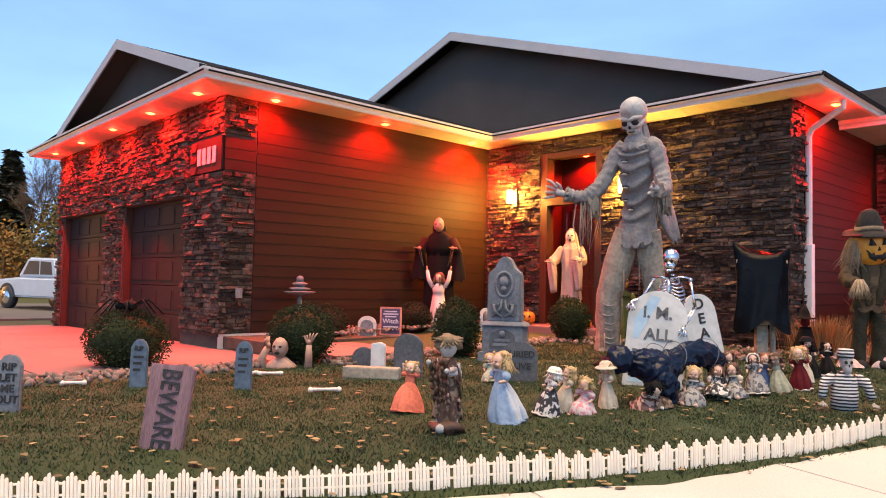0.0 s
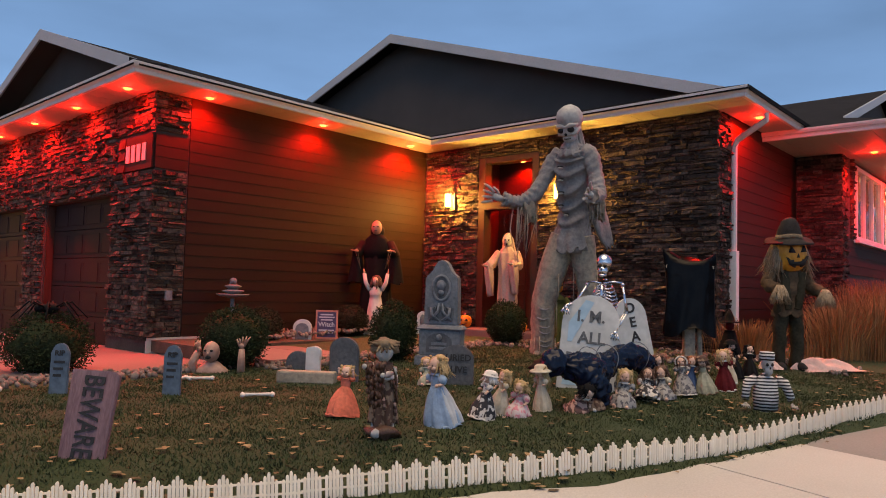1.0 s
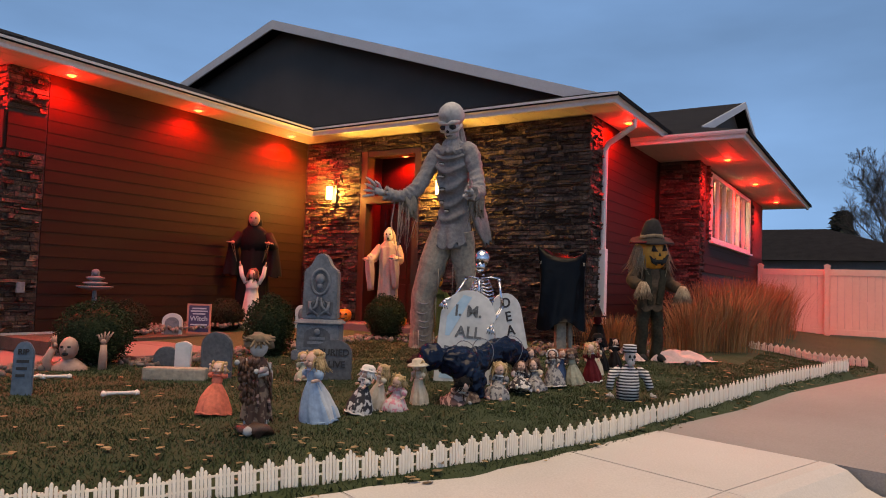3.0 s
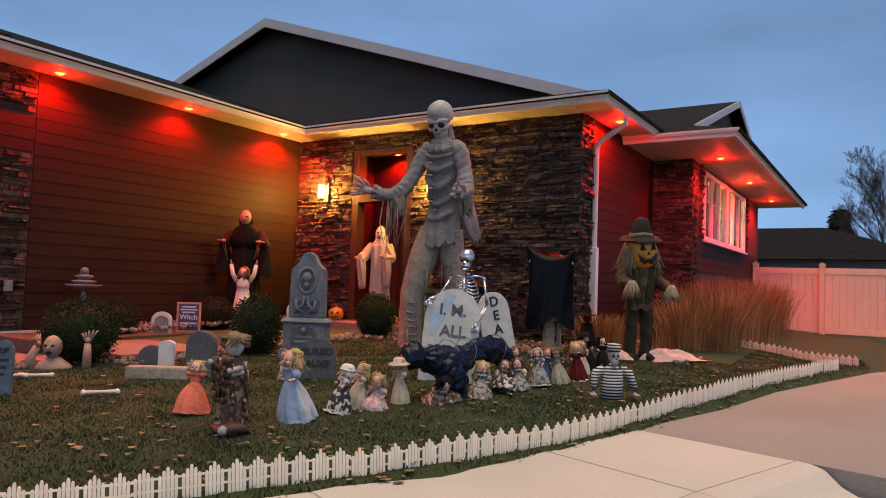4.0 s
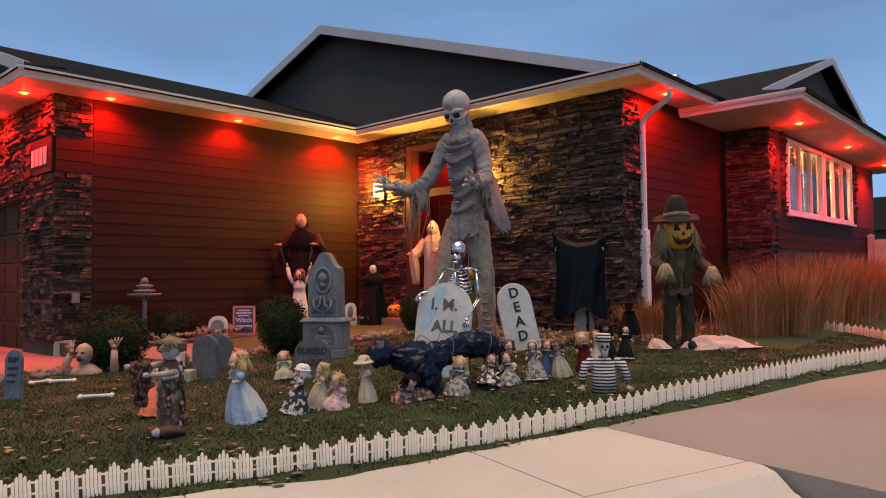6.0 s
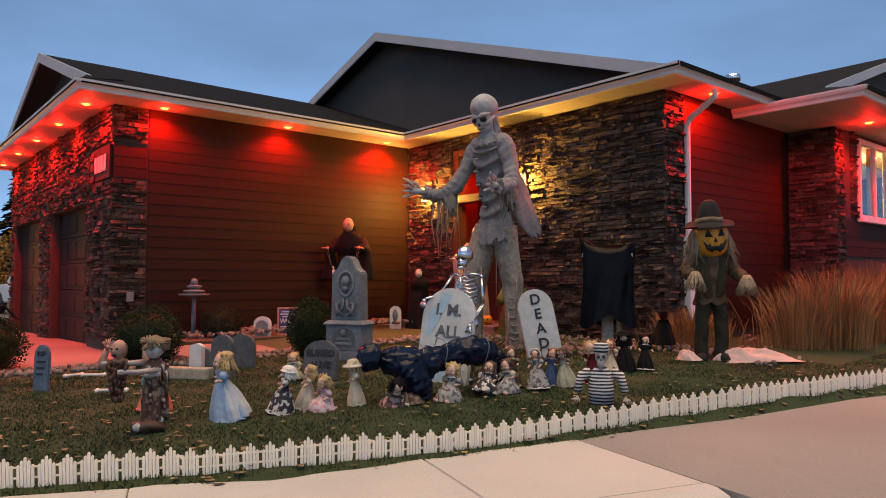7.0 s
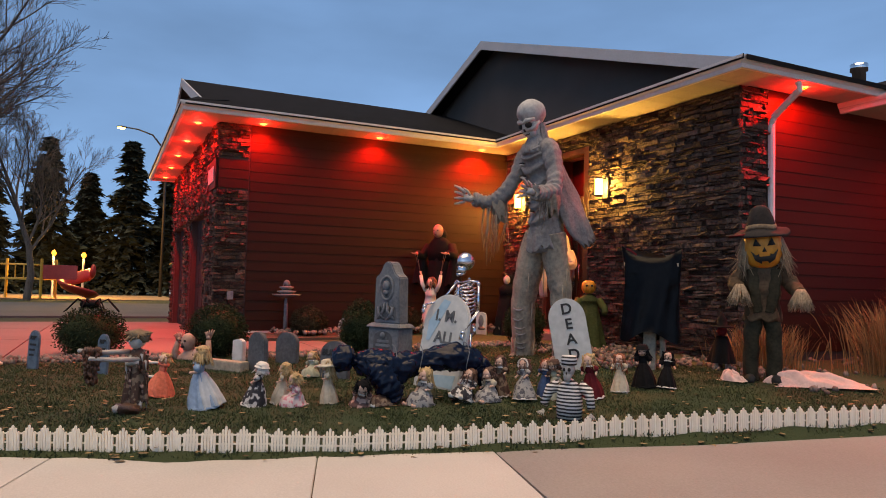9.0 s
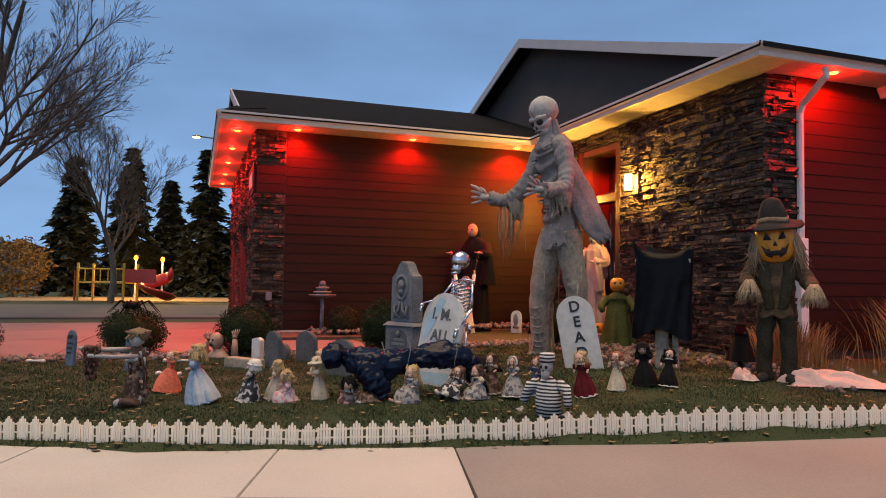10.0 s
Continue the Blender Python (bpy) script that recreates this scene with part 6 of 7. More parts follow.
def headhunter():
    f = Figure("ragged_doll_figure")
    f(C_BROWN, skirt, (0, 0, 0), 0.055, 0.085, 0.1, 0.4, folds=6, amp=0.2, ragged=0.05, seed=2)
    f(C_BROWN, limb, [(0, 0, 0.32), (0, 0, 0.42), (0, 0, 0.48)], [(0.075, 0.06), (0.085, 0.06), (0.03, 0.03)], 10)
    for sx in (-1, 1):
        f(M_BONE, limb, [(sx * 0.05, 0, 0.1), (sx * 0.06, -0.03, 0.0)], [0.022, 0.02], 7)
    f(M_BROWNH, ball, (0, -0.08, 0.03), (0.12, 0.09, 0.045), rough=0.7, seed=4)
    f(M_BONE, ball, (-0.03, -0.15, 0.035), 0.035, sub=1)
    f(M_BONE, ball, (0, -0.01, 0.54), (0.06, 0.065, 0.07), rough=0.3)
    f(M_STRAW, ball, (0, 0.01, 0.575), (0.085, 0.085, 0.06), rough=0.9, seed=5)
    for k in range(26):
        a = k * 2.4
        f(M_STRAW, limb, [(0.05 * math.cos(a), 0.05 * math.sin(a), 0.58), (0.1 * math.cos(a), 0.1 * math.sin(a), 0.6 - 0.02 * (k % 4))], [0.014, 0.006], 5)
    for x, z in ((-0.06, 0.45), (0.05, 0.4)):
        f(M_BONE, limb, [(x, -0.02, z), (x - 0.04, -0.24, z + 0.01), (x - 0.02, -0.46, z + 0.04)], [0.022, 0.018, 0.016], 7)
    f(M_BONE, limb, [(-0.06, -0.03, 0.38), (0.0, -0.1, 0.37), (0.06, -0.04, 0.38)], [0.02, 0.018, 0.02], 6)
    g = random.Random(9)
    for k in range(170):
        a, t = g.uniform(0, 6.283), g.random()
        w = 0.05 * (1 - 0.45 * t) * g.uniform(0.6, 1.25)
        f(M_BROWNH, ball, (-0.02 + w * math.cos(a), -0.4 + w * math.sin(a), 0.5 - 0.24 * t), (0.012, 0.012, 0.022), sub=1, rough=0.9, seed=k)
    for k in range(70):
        a, t = g.uniform(0, 6.283), g.random()
        q = Vector((0.075 * math.cos(a), 0.065 * math.sin(a), 0.12 + 0.34 * t))
        f((C_BROWN, M_BONE, M_BROWNH, C_STRIPE)[k % 4], limb, [q, q * 1.08 + Vector((0, 0, -0.03)), q * 1.1 + Vector((0.01, 0, -g.uniform(0.06, 0.12)))], [0.014, 0.011, 0.004], 5)
    f.done("ragged bony doll holding out a long-haired head", "doll", (5.49, -6.23, ground_z(5.49, -6.23)), 42)


headhunter()


def green_pumpkin_figure():
    f = Figure("pumpkin_head_figure")
    M_MOSS = cloth("moss_cloth", (0.07, 0.08, 0.025))
    f(M_MOSS, skirt, (0, 0, 0), 0.12, 0.24, 0.0, 0.72, folds=7, amp=0.16, seed=3)
    f(M_MOSS, limb, [(0, 0, 0.6), (0, 0, 0.75), (0, 0, 0.82)], [(0.13, 0.1), (0.15, 0.1), (0.05, 0.05)], 12)
    for k in range(9):
        a = 2 * math.pi * k / 9
        f(M_PUMP, ball, (0.04 * math.cos(a), 0.04 * math.sin(a), 0.93), (0.07, 0.07, 0.1))
    for sx in (-1, 1):
        f(M_HOLLOW, ball, (sx * 0.04, -0.105, 0.95), (0.02, 0.015, 0.018), sub=1)
        f(M_MOSS, limb, [(sx * 0.14, 0, 0.74), (sx * 0.24, -0.05, 0.6), (sx * 0.22, -0.16, 0.55)], [0.06, 0.055, 0.045], 8)
    f.done("small pumpkin-headed figure in mossy green cloth by the wall", "figure", (2.72, 0.1, 0.14), 60)


green_pumpkin_figure()

# dark crouching figure by the door
f = Figure("black_clad_figure")
f(M_BLACKC, skirt, (0, 0, 0), 0.14, 0.26, 0.0, 0.75, folds=6, amp=0.14, seed=7)
f(M_BLACKC, limb, [(0, 0, 0.7), (0, 0, 0.85), (0, 0, 0.95)], [(0.15, 0.12), (0.18, 0.12), (0.06, 0.06)], 12)
f(M_BONE, ball, (0, -0.05, 1.0), (0.065, 0.07, 0.085))
f(M_BLACKC, ball, (0, 0.01, 1.0), (0.09, 0.08, 0.11))
f.done("small black-clad figure with a bone-white face", "figure", (0.35, 0.1, 0.16), 35)
f = Figure("witch_figure")
f(M_BLACKC, skirt, (0, 0, 0), 0.06, 0.14, 0.12, 0.42, folds=6, amp=0.14, seed=7)
for sx in (-1, 1):
    f(M_BONE, limb, [(sx * 0.06, 0, 0.2), (sx * 0.06, 0, -0.02)], [0.025, 0.025], 7)
f(C_VELVET, ball, (0, 0, 0.48), (0.055, 0.06, 0.07))
f(M_BLACKC, lathe, [(0.13, 0), (0.12, 0.01), (0.06, 0.02), (0.05, 0.08), (0.005, 0.18)], 16, place=(0, 0, 0.52))
f.done("small dark witch figure in a pointed hat with pale legs", "figure", (5.52, -0.15, 0.13), 50)
# ---- gravestones and props ----
M_GSTONE = surface("grey_foam_stone", (0.1, 0.11, 0.12), (0.2, 0.21, 0.22), 0.85, 30, 4, 0.5, depth=0.012)
M_DSTONE = surface("dark_grey_stone", (0.06, 0.065, 0.07), (0.12, 0.125, 0.13), 0.85, 30, 4, 0.5)
M_BSTONE = surface("blue_grey_wood", (0.06, 0.09, 0.12), (0.12, 0.17, 0.22), 0.8, 24, 4, 0.3)
M_WSTONE = surface("white_painted_board", (0.42, 0.43, 0.4), (0.6, 0.6, 0.56), 0.8, 14, 2.5, 0.2)
M_PINKW = surface("faded_pink_wood", (0.14, 0.075, 0.085), (0.27, 0.16, 0.17), 0.85, 30, 5, 0.5, stretch=(4, 4, 0.7))
M_BLUEP = surface("pale_blue_paint", (0.25, 0.4, 0.5), (0.4, 0.55, 0.62), 0.7, 12, 4, 0.1)
M_GREYP = surface("grey_letter_paint", (0.05, 0.055, 0.06), (0.16, 0.17, 0.17), 0.8, 30, 12, 0.05)


def arch(w, h, rise, n=14):
    """Outline of a board with a rounded top."""
    pts = [(-w / 2, -0.04), (w / 2, -0.04)]
    for k in range(n + 1):
        a = math.pi * k / n
        pts.append((w / 2 * math.cos(a), h - rise + rise * math.sin(a)))
    return pts


def stone(name, outline, thick, material, label, x, y, turn, tilt=(0, 0), category="gravestone", bevel=0.008):
    t = thing(name, label, category, group="gravestones")
    t.matrix_world = pose(x, y, ground_z(x, y), tilt[0], tilt[1], turn)
    bm = prism(outline, -thick / 2, thick / 2)
    if bevel:
        bmesh.ops.bevel(bm, geom=list(bm.edges), offset=bevel, segments=2, affect="EDGES")
    part("slab", bm, material, t)
    return t


def words(t, text, size, z, thick, x=0.0, material=None, turn=0.0, stretch=1.0):
    letters(text, size, material or M_BLACKPAINT, t, pose(x, -thick / 2 - 0.004, z, 0, turn, 0), stretch=stretch, bold=0.024)


t = stone("gravestone", arch(0.53, 0.87, 0.27), 0.05, M_WSTONE, "white painted gravestone reading I. M. ALL BONES", 5.5, -3.7, 24, (-10, 3))
words(t, "I. M.", 0.15, 0.66, 0.05, 0.0, M_GREYP)
words(t, "ALL", 0.15, 0.46, 0.05, 0.02, M_GREYP)
words(t, "BONES", 0.13, 0.27, 0.05, 0.0, M_GREYP)
part("paint_stroke", prism([(-0.2, 0.42), (-0.16, 0.42), (0.02, 0.8), (-0.06, 0.82), (-0.2, 0.6)], -0.029, -0.0255), M_BLUEP, t, "pale blue brush stroke")
part("paint_stroke", prism([(-0.22, 0.02), (0.2, 0.02), (0.22, 0.14), (-0.2, 0.1)], -0.029, -0.0255), M_BLUEP, t, "pale blue brush stroke")
t = stone("gravestone", arch(0.4, 0.78, 0.22), 0.05, M_WSTONE, "leaning cream gravestone reading DEAD downwards", 5.12, -1.86, 55, (-4, -11))
for k, c in enumerate("DEAD"):
    words(t, c, 0.16, 0.66 - 0.165 * k, 0.05, 0.01)
t = stone("gravestone", arch(0.34, 0.37, 0.13), 0.06, M_DSTONE, "dark grey gravestone reading BURIED ALIVE", 4.5, -4.36, 38, (-3, 0))
words(t, "BURIED", 0.085, 0.25, 0.06)
words(t, "ALIVE", 0.085, 0.14, 0.06)
t = stone("wooden_sign", [(-0.125, -0.06), (0.125, -0.06), (0.13, 0.45), (0.1, 0.47), (-0.135, 0.46)], 0.03, M_PINKW, "weathered pink-grey board painted BEWARE sideways", 4.88, -7.86, 40, (-6, 5), "sign", 0.004)
letters("BEWARE", 0.16, M_BLACKPAINT, t, pose(-0.005, -0.019, 0.22, 0, 90, 0), stretch=0.72, bold=0.012)


def coffin_top(w, h):
    return [(-w / 2, -0.04), (w / 2, -0.04), (w / 2, h * 0.82), (w * 0.28, h * 0.97), (0, h), (-w * 0.28, h * 0.97), (-w / 2, h * 0.82)]


t = stone("gravestone", coffin_top(0.17, 0.4), 0.04, M_GSTONE, "small grey gravestone reading RIP LET ME OUT", 3.2, -8.27, 48, (-3, 0))
for k, w in enumerate(("RIP", "LET", "ME", "OUT")):
    words(t, w, 0.075, 0.31 - 0.075 * k, 0.04)
for x, y, tn, h in ((2.55, -7.15, 46, 0.42), (3.15, -6.47, 44, 0.42)):
    t = stone("gravestone", coffin_top(0.15, h), 0.035, M_BSTONE, "small blue-grey gravestone reading RIP", x, y, tn, (-2, 0))
    words(t, "RIP", 0.06, h * 0.8, 0.035)
    for k in range(3):
        part("lettering_bar", box(-0.045, 0.045 - 0.012 * k, -0.0215, -0.0185, h * 0.6 - 0.055 * k, h * 0.6 - 0.055 * k + 0.022), M_BLACKPAINT, t)
t = stone("gravestone", arch(0.27, 0.42, 0.13), 0.06, M_DSTONE, "small rounded dark blue-grey gravestone", 3.6, -4.95, 28)
for k in range(3):
    part("lettering_bar", box(-0.06, 0.06, -0.029, -0.026, 0.24 - 0.05 * k, 0.262 - 0.05 * k), M_BLACKPAINT, t)
t = stone("stone_slab", [(-0.07, -0.04), (0.07, -0.04), (0.075, 0.3), (0.02, 0.33), (-0.07, 0.31)], 0.07, M_WSTONE, "broken upright pale stone slab with moss", 3.3, -5.1, 40)
solid("fallen_slab", box(-0.3, 0.26, -0.07, 0.07, -0.01, 0.11, bevel=0.02), M_RAGT, "long pale log-like slab lying on the grass", "slab", (3.42, -5.24, ground_z(3.4, -5.2)), 36)
t = stone("gravestone", arch(0.26, 0.2, 0.12), 0.08, M_DSTONE, "low dark rounded gravestone half sunk", 2.6, -4.75, 40)
t = stone("gravestone", arch(0.3, 0.36, 0.13), 0.07, M_DSTONE, "rounded dark gravestone at the bed's edge", 3.05, -4.5, 40)
t = stone("gravestone", arch(0.2, 0.4, 0.1), 0.05, M_WSTONE, "slim pale gravestone with a ghostly relief", 0.3, -0.4, 40)
part("relief", ball((0, -0.03, 0.24), (0.05, 0.02, 0.11)), M_GSTONE, t, smooth=True)
t = stone("gravestone", arch(0.28, 0.28, 0.12), 0.06, M_WSTONE, "small pale gravestone with a carved panel in red light", 0.0, -2.85, 42, (-5, 0))
t.location.z += 0.05
part("carved_panel", prism(arch(0.2, 0.22, 0.09), -0.036, -0.031), M_GSTONE, t)
t.location.x += 0.12
t = thing("witch_sign", "framed blackboard sign with white lettering leaning in the bed", "sign", (0.2, -2.45, 0.16), 42)
M_CORAL = surface("coral_frame", (0.5, 0.18, 0.12), (0.6, 0.25, 0.17), 0.6, 20, 4, 0.1)
M_CHALK = surface("pale_lettering", (0.45, 0.45, 0.5), (0.6, 0.6, 0.62), 0.8, 30, 8, 0.05)
M_VIOLET = surface("violet_board", (0.05, 0.04, 0.09), (0.08, 0.06, 0.14), 0.6, 30, 5, 0.1)
part("panel", box(-0.15, 0.15, -0.012, 0.012, 0.02, 0.42), M_VIOLET, t)
for x0, x1, z0, z1 in ((-0.17, -0.145, 0, 0.44), (0.145, 0.17, 0, 0.44), (-0.145, 0.145, 0, 0.025), (-0.145, 0.145, 0.415, 0.44)):
    part("frame", box(x0, x1, -0.018, 0.018, z0, z1), M_CORAL, t)
letters("Witch", 0.1, M_CHALK, t, pose(0, -0.016, 0.22), bold=0.02)
for z, w in ((0.37, 0.1), (0.33, 0.12), (0.29, 0.09), (0.13, 0.12), (0.09, 0.1)):
    part("lettering_bar", box(-w, w, -0.018, -0.0125, z - 0.008, z + 0.012), M_CHALK, t)

# tall carved monument
m = thing("monument", "tall grey carved tombstone with a skull in an oval", "gravestone", (3.4, -3.34, ground_z(3.4, -3.34)), 28)


def tier(w, d, z0, z1, w2=None, bevel=0.012):
    w2 = w2 or w
    bm = bmesh.new()
    lo = [bm.verts.new((sx * w / 2, sy * d / 2, z0)) for sx, sy in ((-1, -1), (1, -1), (1, 1), (-1, 1))]
    hi = [bm.verts.new((sx * w2 / 2, sy * (d - w + w2) / 2, z1)) for sx, sy in ((-1, -1), (1, -1), (1, 1), (-1, 1))]
    bm.faces.new(lo[::-1])
    bm.faces.new(hi)
    for k in range(4):
        bm.faces.new((lo[k], lo[(k + 1) % 4], hi[(k + 1) % 4], hi[k]))
    bmesh.ops.bevel(bm, geom=list(bm.edges), offset=bevel, segments=2, affect="EDGES")
    return bm


part("plinth", tier(0.56, 0.34, -0.03, 0.1), M_GSTONE, m)
part("plinth", tier(0.48, 0.27, 0.1, 0.4), M_GSTONE, m)
part("cornice", tier(0.55, 0.33, 0.4, 0.45, 0.46), M_GSTONE, m)
bm = prism([(-0.2, 0.45), (0.2, 0.45), (0.19, 1.0), (0.12, 1.05), (0.06, 1.17), (0.0, 1.2), (-0.06, 1.17), (-0.12, 1.05), (-0.19, 1.0)], -0.09, 0.09)
bmesh.ops.bevel(bm, geom=list(bm.edges), offset=0.014, segments=2, affect="EDGES")
body = part("headstone", bm, M_GSTONE, m)
bm = bmesh.new()
N = 28
ring = [Vector((0.1 * math.cos(2 * math.pi * k / N), -0.094, 0.87 + 0.14 * math.sin(2 * math.pi * k / N))) for k in range(N + 1)]
limb(ring, [0.017] * (N + 1), 8, bm=bm, cap=False)
part("oval_frame", bm, M_GSTONE, body, smooth=True)
part("oval_hollow", prism([(0.09 * math.cos(2 * math.pi * k / 24), 0.87 + 0.13 * math.sin(2 * math.pi * k / 24)) for k in range(24)], -0.0935, -0.091), M_DSTONE, body)
bm = ball((0, -0.1, 0.9), (0.055, 0.035, 0.065))
ball((0, -0.105, 0.82), (0.036, 0.03, 0.04), bm)
part("skull_relief", bm, M_GSTONE, body, smooth=True)
part("recessed_panel", prism(arch(0.32, 0.66, 0.02)[2:] + [(-0.15, 0.5), (0.15, 0.5)], -0.0932, -0.091), M_DSTONE, body)
for sx in (-1, 1):
    bm = limb([(sx * 0.02, -0.1, 0.5), (sx * 0.1, -0.11, 0.56), (sx * 0.11, -0.11, 0.64), (sx * 0.05, -0.11, 0.66), (sx * 0.06, -0.105, 0.6)], [0.014, 0.02, 0.018, 0.014, 0.008], 8)
    limb([(sx * 0.13, -0.1, 0.5), (sx * 0.03, -0.11, 0.6), (sx * 0.02, -0.105, 0.7)], [0.012, 0.018, 0.008], 8, bm=bm)
    part("scroll", bm, M_GSTONE, body, smooth=True)
part("arched_panel", prism([(-0.15, 0.14), (0.15, 0.14), (0.15, 0.26)] + [(0.15 * math.cos(math.pi * k / 10), 0.26 + 0.1 * math.sin(math.pi * k / 10)) for k in range(1, 10)] + [(-0.15, 0.26)], -0.138, -0.1365), M_DSTONE, m)
for z, w in ((0.24, 0.09), (0.19, 0.11)):
    part("lettering_bar", box(-w, w, -0.144, -0.1385, z - 0.015, z + 0.015), M_GSTONE, m)
bm = ball((0, -0.145, 0.31), (0.035, 0.02, 0.04))
part("skull_relief", bm, M_GSTONE, m, smooth=True)

# body wrapped in black plastic, on the lawn before the gravestone
bm = bmesh.new()


def crinkle(u, a):
    p = Vector((math.cos(a) * 1.3, math.sin(a) * 1.3, u * 9))
    return 0.045 * (abs(noise.noise(p * 0.7)) - 0.25) + 0.034 * (abs(noise.noise(p * 1.7)) - 0.2) + 0.012 * noise.noise(p * 4)


wrap([(-0.52, 0.0, 0.35), (-0.42, -0.02, 0.32), (-0.24, -0.03, 0.27), (-0.06, 0.0, 0.3), (0.1, 0.03, 0.33), (0.3, 0.05, 0.36), (0.48, 0.06, 0.33), (0.66, 0.05, 0.22)], [0.06, 0.115, 0.14, 0.11, 0.09, 0.115, 0.105, 0.04], 48, 90, crinkle, bm=bm)
wrap([(-0.2, -0.1, 0.03), (-0.24, -0.12, 0.12), (-0.32, -0.09, 0.24), (-0.4, -0.03, 0.33)], [0.06, 0.105, 0.12, 0.09], 40, 40, crinkle, bm=bm)
wrap([(0.66, 0.02, 0.02), (0.62, 0.04, 0.14), (0.54, 0.05, 0.28)], [0.05, 0.07, 0.08], 30, 24, crinkle, bm=bm)
ball((-0.62, 0.0, 0.35), (0.105, 0.1, 0.11), bm, rough=0.25, sub=4)
bag = thing("body_bag", "body wrapped in crumpled blue-black plastic, tied with cord", "prop", (5.93, -4.08, ground_z(5.93, -4.08)), 77)
part("wrapping", bm, M_BAGB, bag, smooth=True)
for x, z, r in ((-0.2, 0.32, 0.145), (0.02, 0.35, 0.13), (0.42, 0.37, 0.122)):
    bm = limb([(x + 0.01 * math.sin(3 * a), r * math.cos(a) + 0.03, z + r * math.sin(a)) for a in [2 * math.pi * k / 20 for k in range(21)]], [0.0035] * 21, 5, cap=False)
    part("cord", bm, M_GSTONE, bag, "white cord")
solid("dark_cushion", ball((0, 0, 0.06), (0.3, 0.2, 0.1), rough=0.4, sub=3), M_BLACKC, "dark cloth-covered mound on the grass", "prop", (4.75, -3.0, ground_z(4.75, -3.0)), 30, smooth=True)

# black bag draped over a cross-bar on a post
drape = thing("draped_bag", "torn black plastic bag draped over a pale wooden post", "prop", (5.36, -1.05, ground_z(5.36, -1.05)), 42)
bm = bmesh.new()
cols, n, rws = [], 40, 12
for k in range(n + 1):
    a = 2 * math.pi * k / n
    col = []
    for j in range(rws + 1):
        t = j / rws
        w = 0.31 - 0.03 * math.sin(t * 3) + 0.012 * math.sin(5 * a + 4 * t)
        dpt = 0.05 + 0.13 * t + 0.03 * math.sin(7 * a + 5 * t) * t
        z = 1.22 - 0.86 * t + 0.1 * (1 - t) * abs(math.cos(a)) ** 3 * (1.4 if math.cos(a) < 0 else 1.0) + (0.06 * math.sin(3 * a) if j == rws else 0)
        col.append(bm.verts.new((w * math.cos(a) * (1 if abs(math.cos(a)) < 0.9 else 1.04), dpt * math.sin(a) + 0.015 * noise.noise((k * 0.3, t * 5, 0)), z)))
    cols.append(col)
for a, b in zip(cols, cols[1:]):
    for j in range(rws):
        bm.faces.new((a[j], b[j], b[j + 1], a[j + 1]))
bmesh.ops.remove_doubles(bm, verts=bm.verts, dist=0.0005)
bmesh.ops.holes_fill(bm, edges=[e for e in bm.edges if e.is_boundary and e.verts[0].co.z > 1.0])
part("bag", bm, M_BAG, drape, smooth=True)
part("cross_bar", box(-0.29, 0.29, -0.02, 0.02, 1.13, 1.17), M_RAGT, drape)
part("post", box(-0.07, 0.06, -0.05, 0.05, -0.03, 1.13, bevel=0.012), M_RAGT, drape, "pale weathered wooden post")
part("post", limb([(0.14, 0.02, -0.03), (0.12, 0.0, 0.6)], [0.035, 0.03], 8), M_RAGT, drape)
part("red_tape", limb([(-0.26, -0.06, 1.32), (-0.2, -0.07, 1.29), (-0.15, -0.07, 1.25)], [(0.012, 0.003)] * 3, 6), C_VELVET, drape)

# pagoda garden lantern
lant = thing("garden_lantern", "tiered pagoda bird-bath lantern on a slim post", "garden ornament", (-0.4, -3.74, 0.16))
part("post", limb([(0, 0, -0.02), (0, 0, 0.62)], [0.04, 0.028], 12), M_GSTONE, lant, smooth=True)
part("bowl", lathe([(0.05, 0.6), (0.2, 0.63), (0.24, 0.655), (0.23, 0.66), (0.1, 0.665)], 28), M_GSTONE, lant, smooth=True)
for z, r in ((0.7, 0.16), (0.77, 0.12)):
    part("tier", lathe([(0.04, z - 0.05), (r, z), (r * 0.97, z + 0.012), (0.05, z + 0.03)], 24), M_GSTONE, lant, smooth=True)
part("finial", ball((0, 0, 0.85), (0.055, 0.055, 0.05)), M_GSTONE, lant, smooth=True)
for k in range(4):
    a = k * math.pi / 2
    part("strut", limb([(0.08 * math.cos(a), 0.08 * math.sin(a), 0.65), (0.05 * math.cos(a), 0.05 * math.sin(a), 0.84)], [0.008, 0.008], 5), M_GSTONE, lant)


def pumpkin(x, y, z, r, label):
    p = thing("pumpkin", label, "pumpkin", (x, y, z), 35)
    bm = bmesh.new()
    for k in range(11):
        a = 2 * math.pi * k / 11
        ball((r * 0.4 * math.cos(a), r * 0.4 * math.sin(a), r * 0.8), (r * 0.62, r * 0.62, r * 0.8), bm)
    part("shell", bm, M_PUMP, p, smooth=True)
    part("stalk", limb([(0, 0, r * 1.45), (0.02, 0, r * 1.8)], [r * 0.13, r * 0.1], 7), M_RAGT, p)
    for sx in (-1, 1):
        part("cut_eye", prism([(sx * r * 0.15, r * 0.9), (sx * r * 0.55, r * 0.9), (sx * r * 0.35, r * 1.2)], -r * 1.02, -r * 0.8), M_HOLLOW, p)
    part("cut_mouth", prism([(-r * 0.55, r * 0.62), (0, r * 0.45), (r * 0.55, r * 0.62), (0, r * 0.3)], -r * 1.03, -r * 0.8), M_HOLLOW, p)


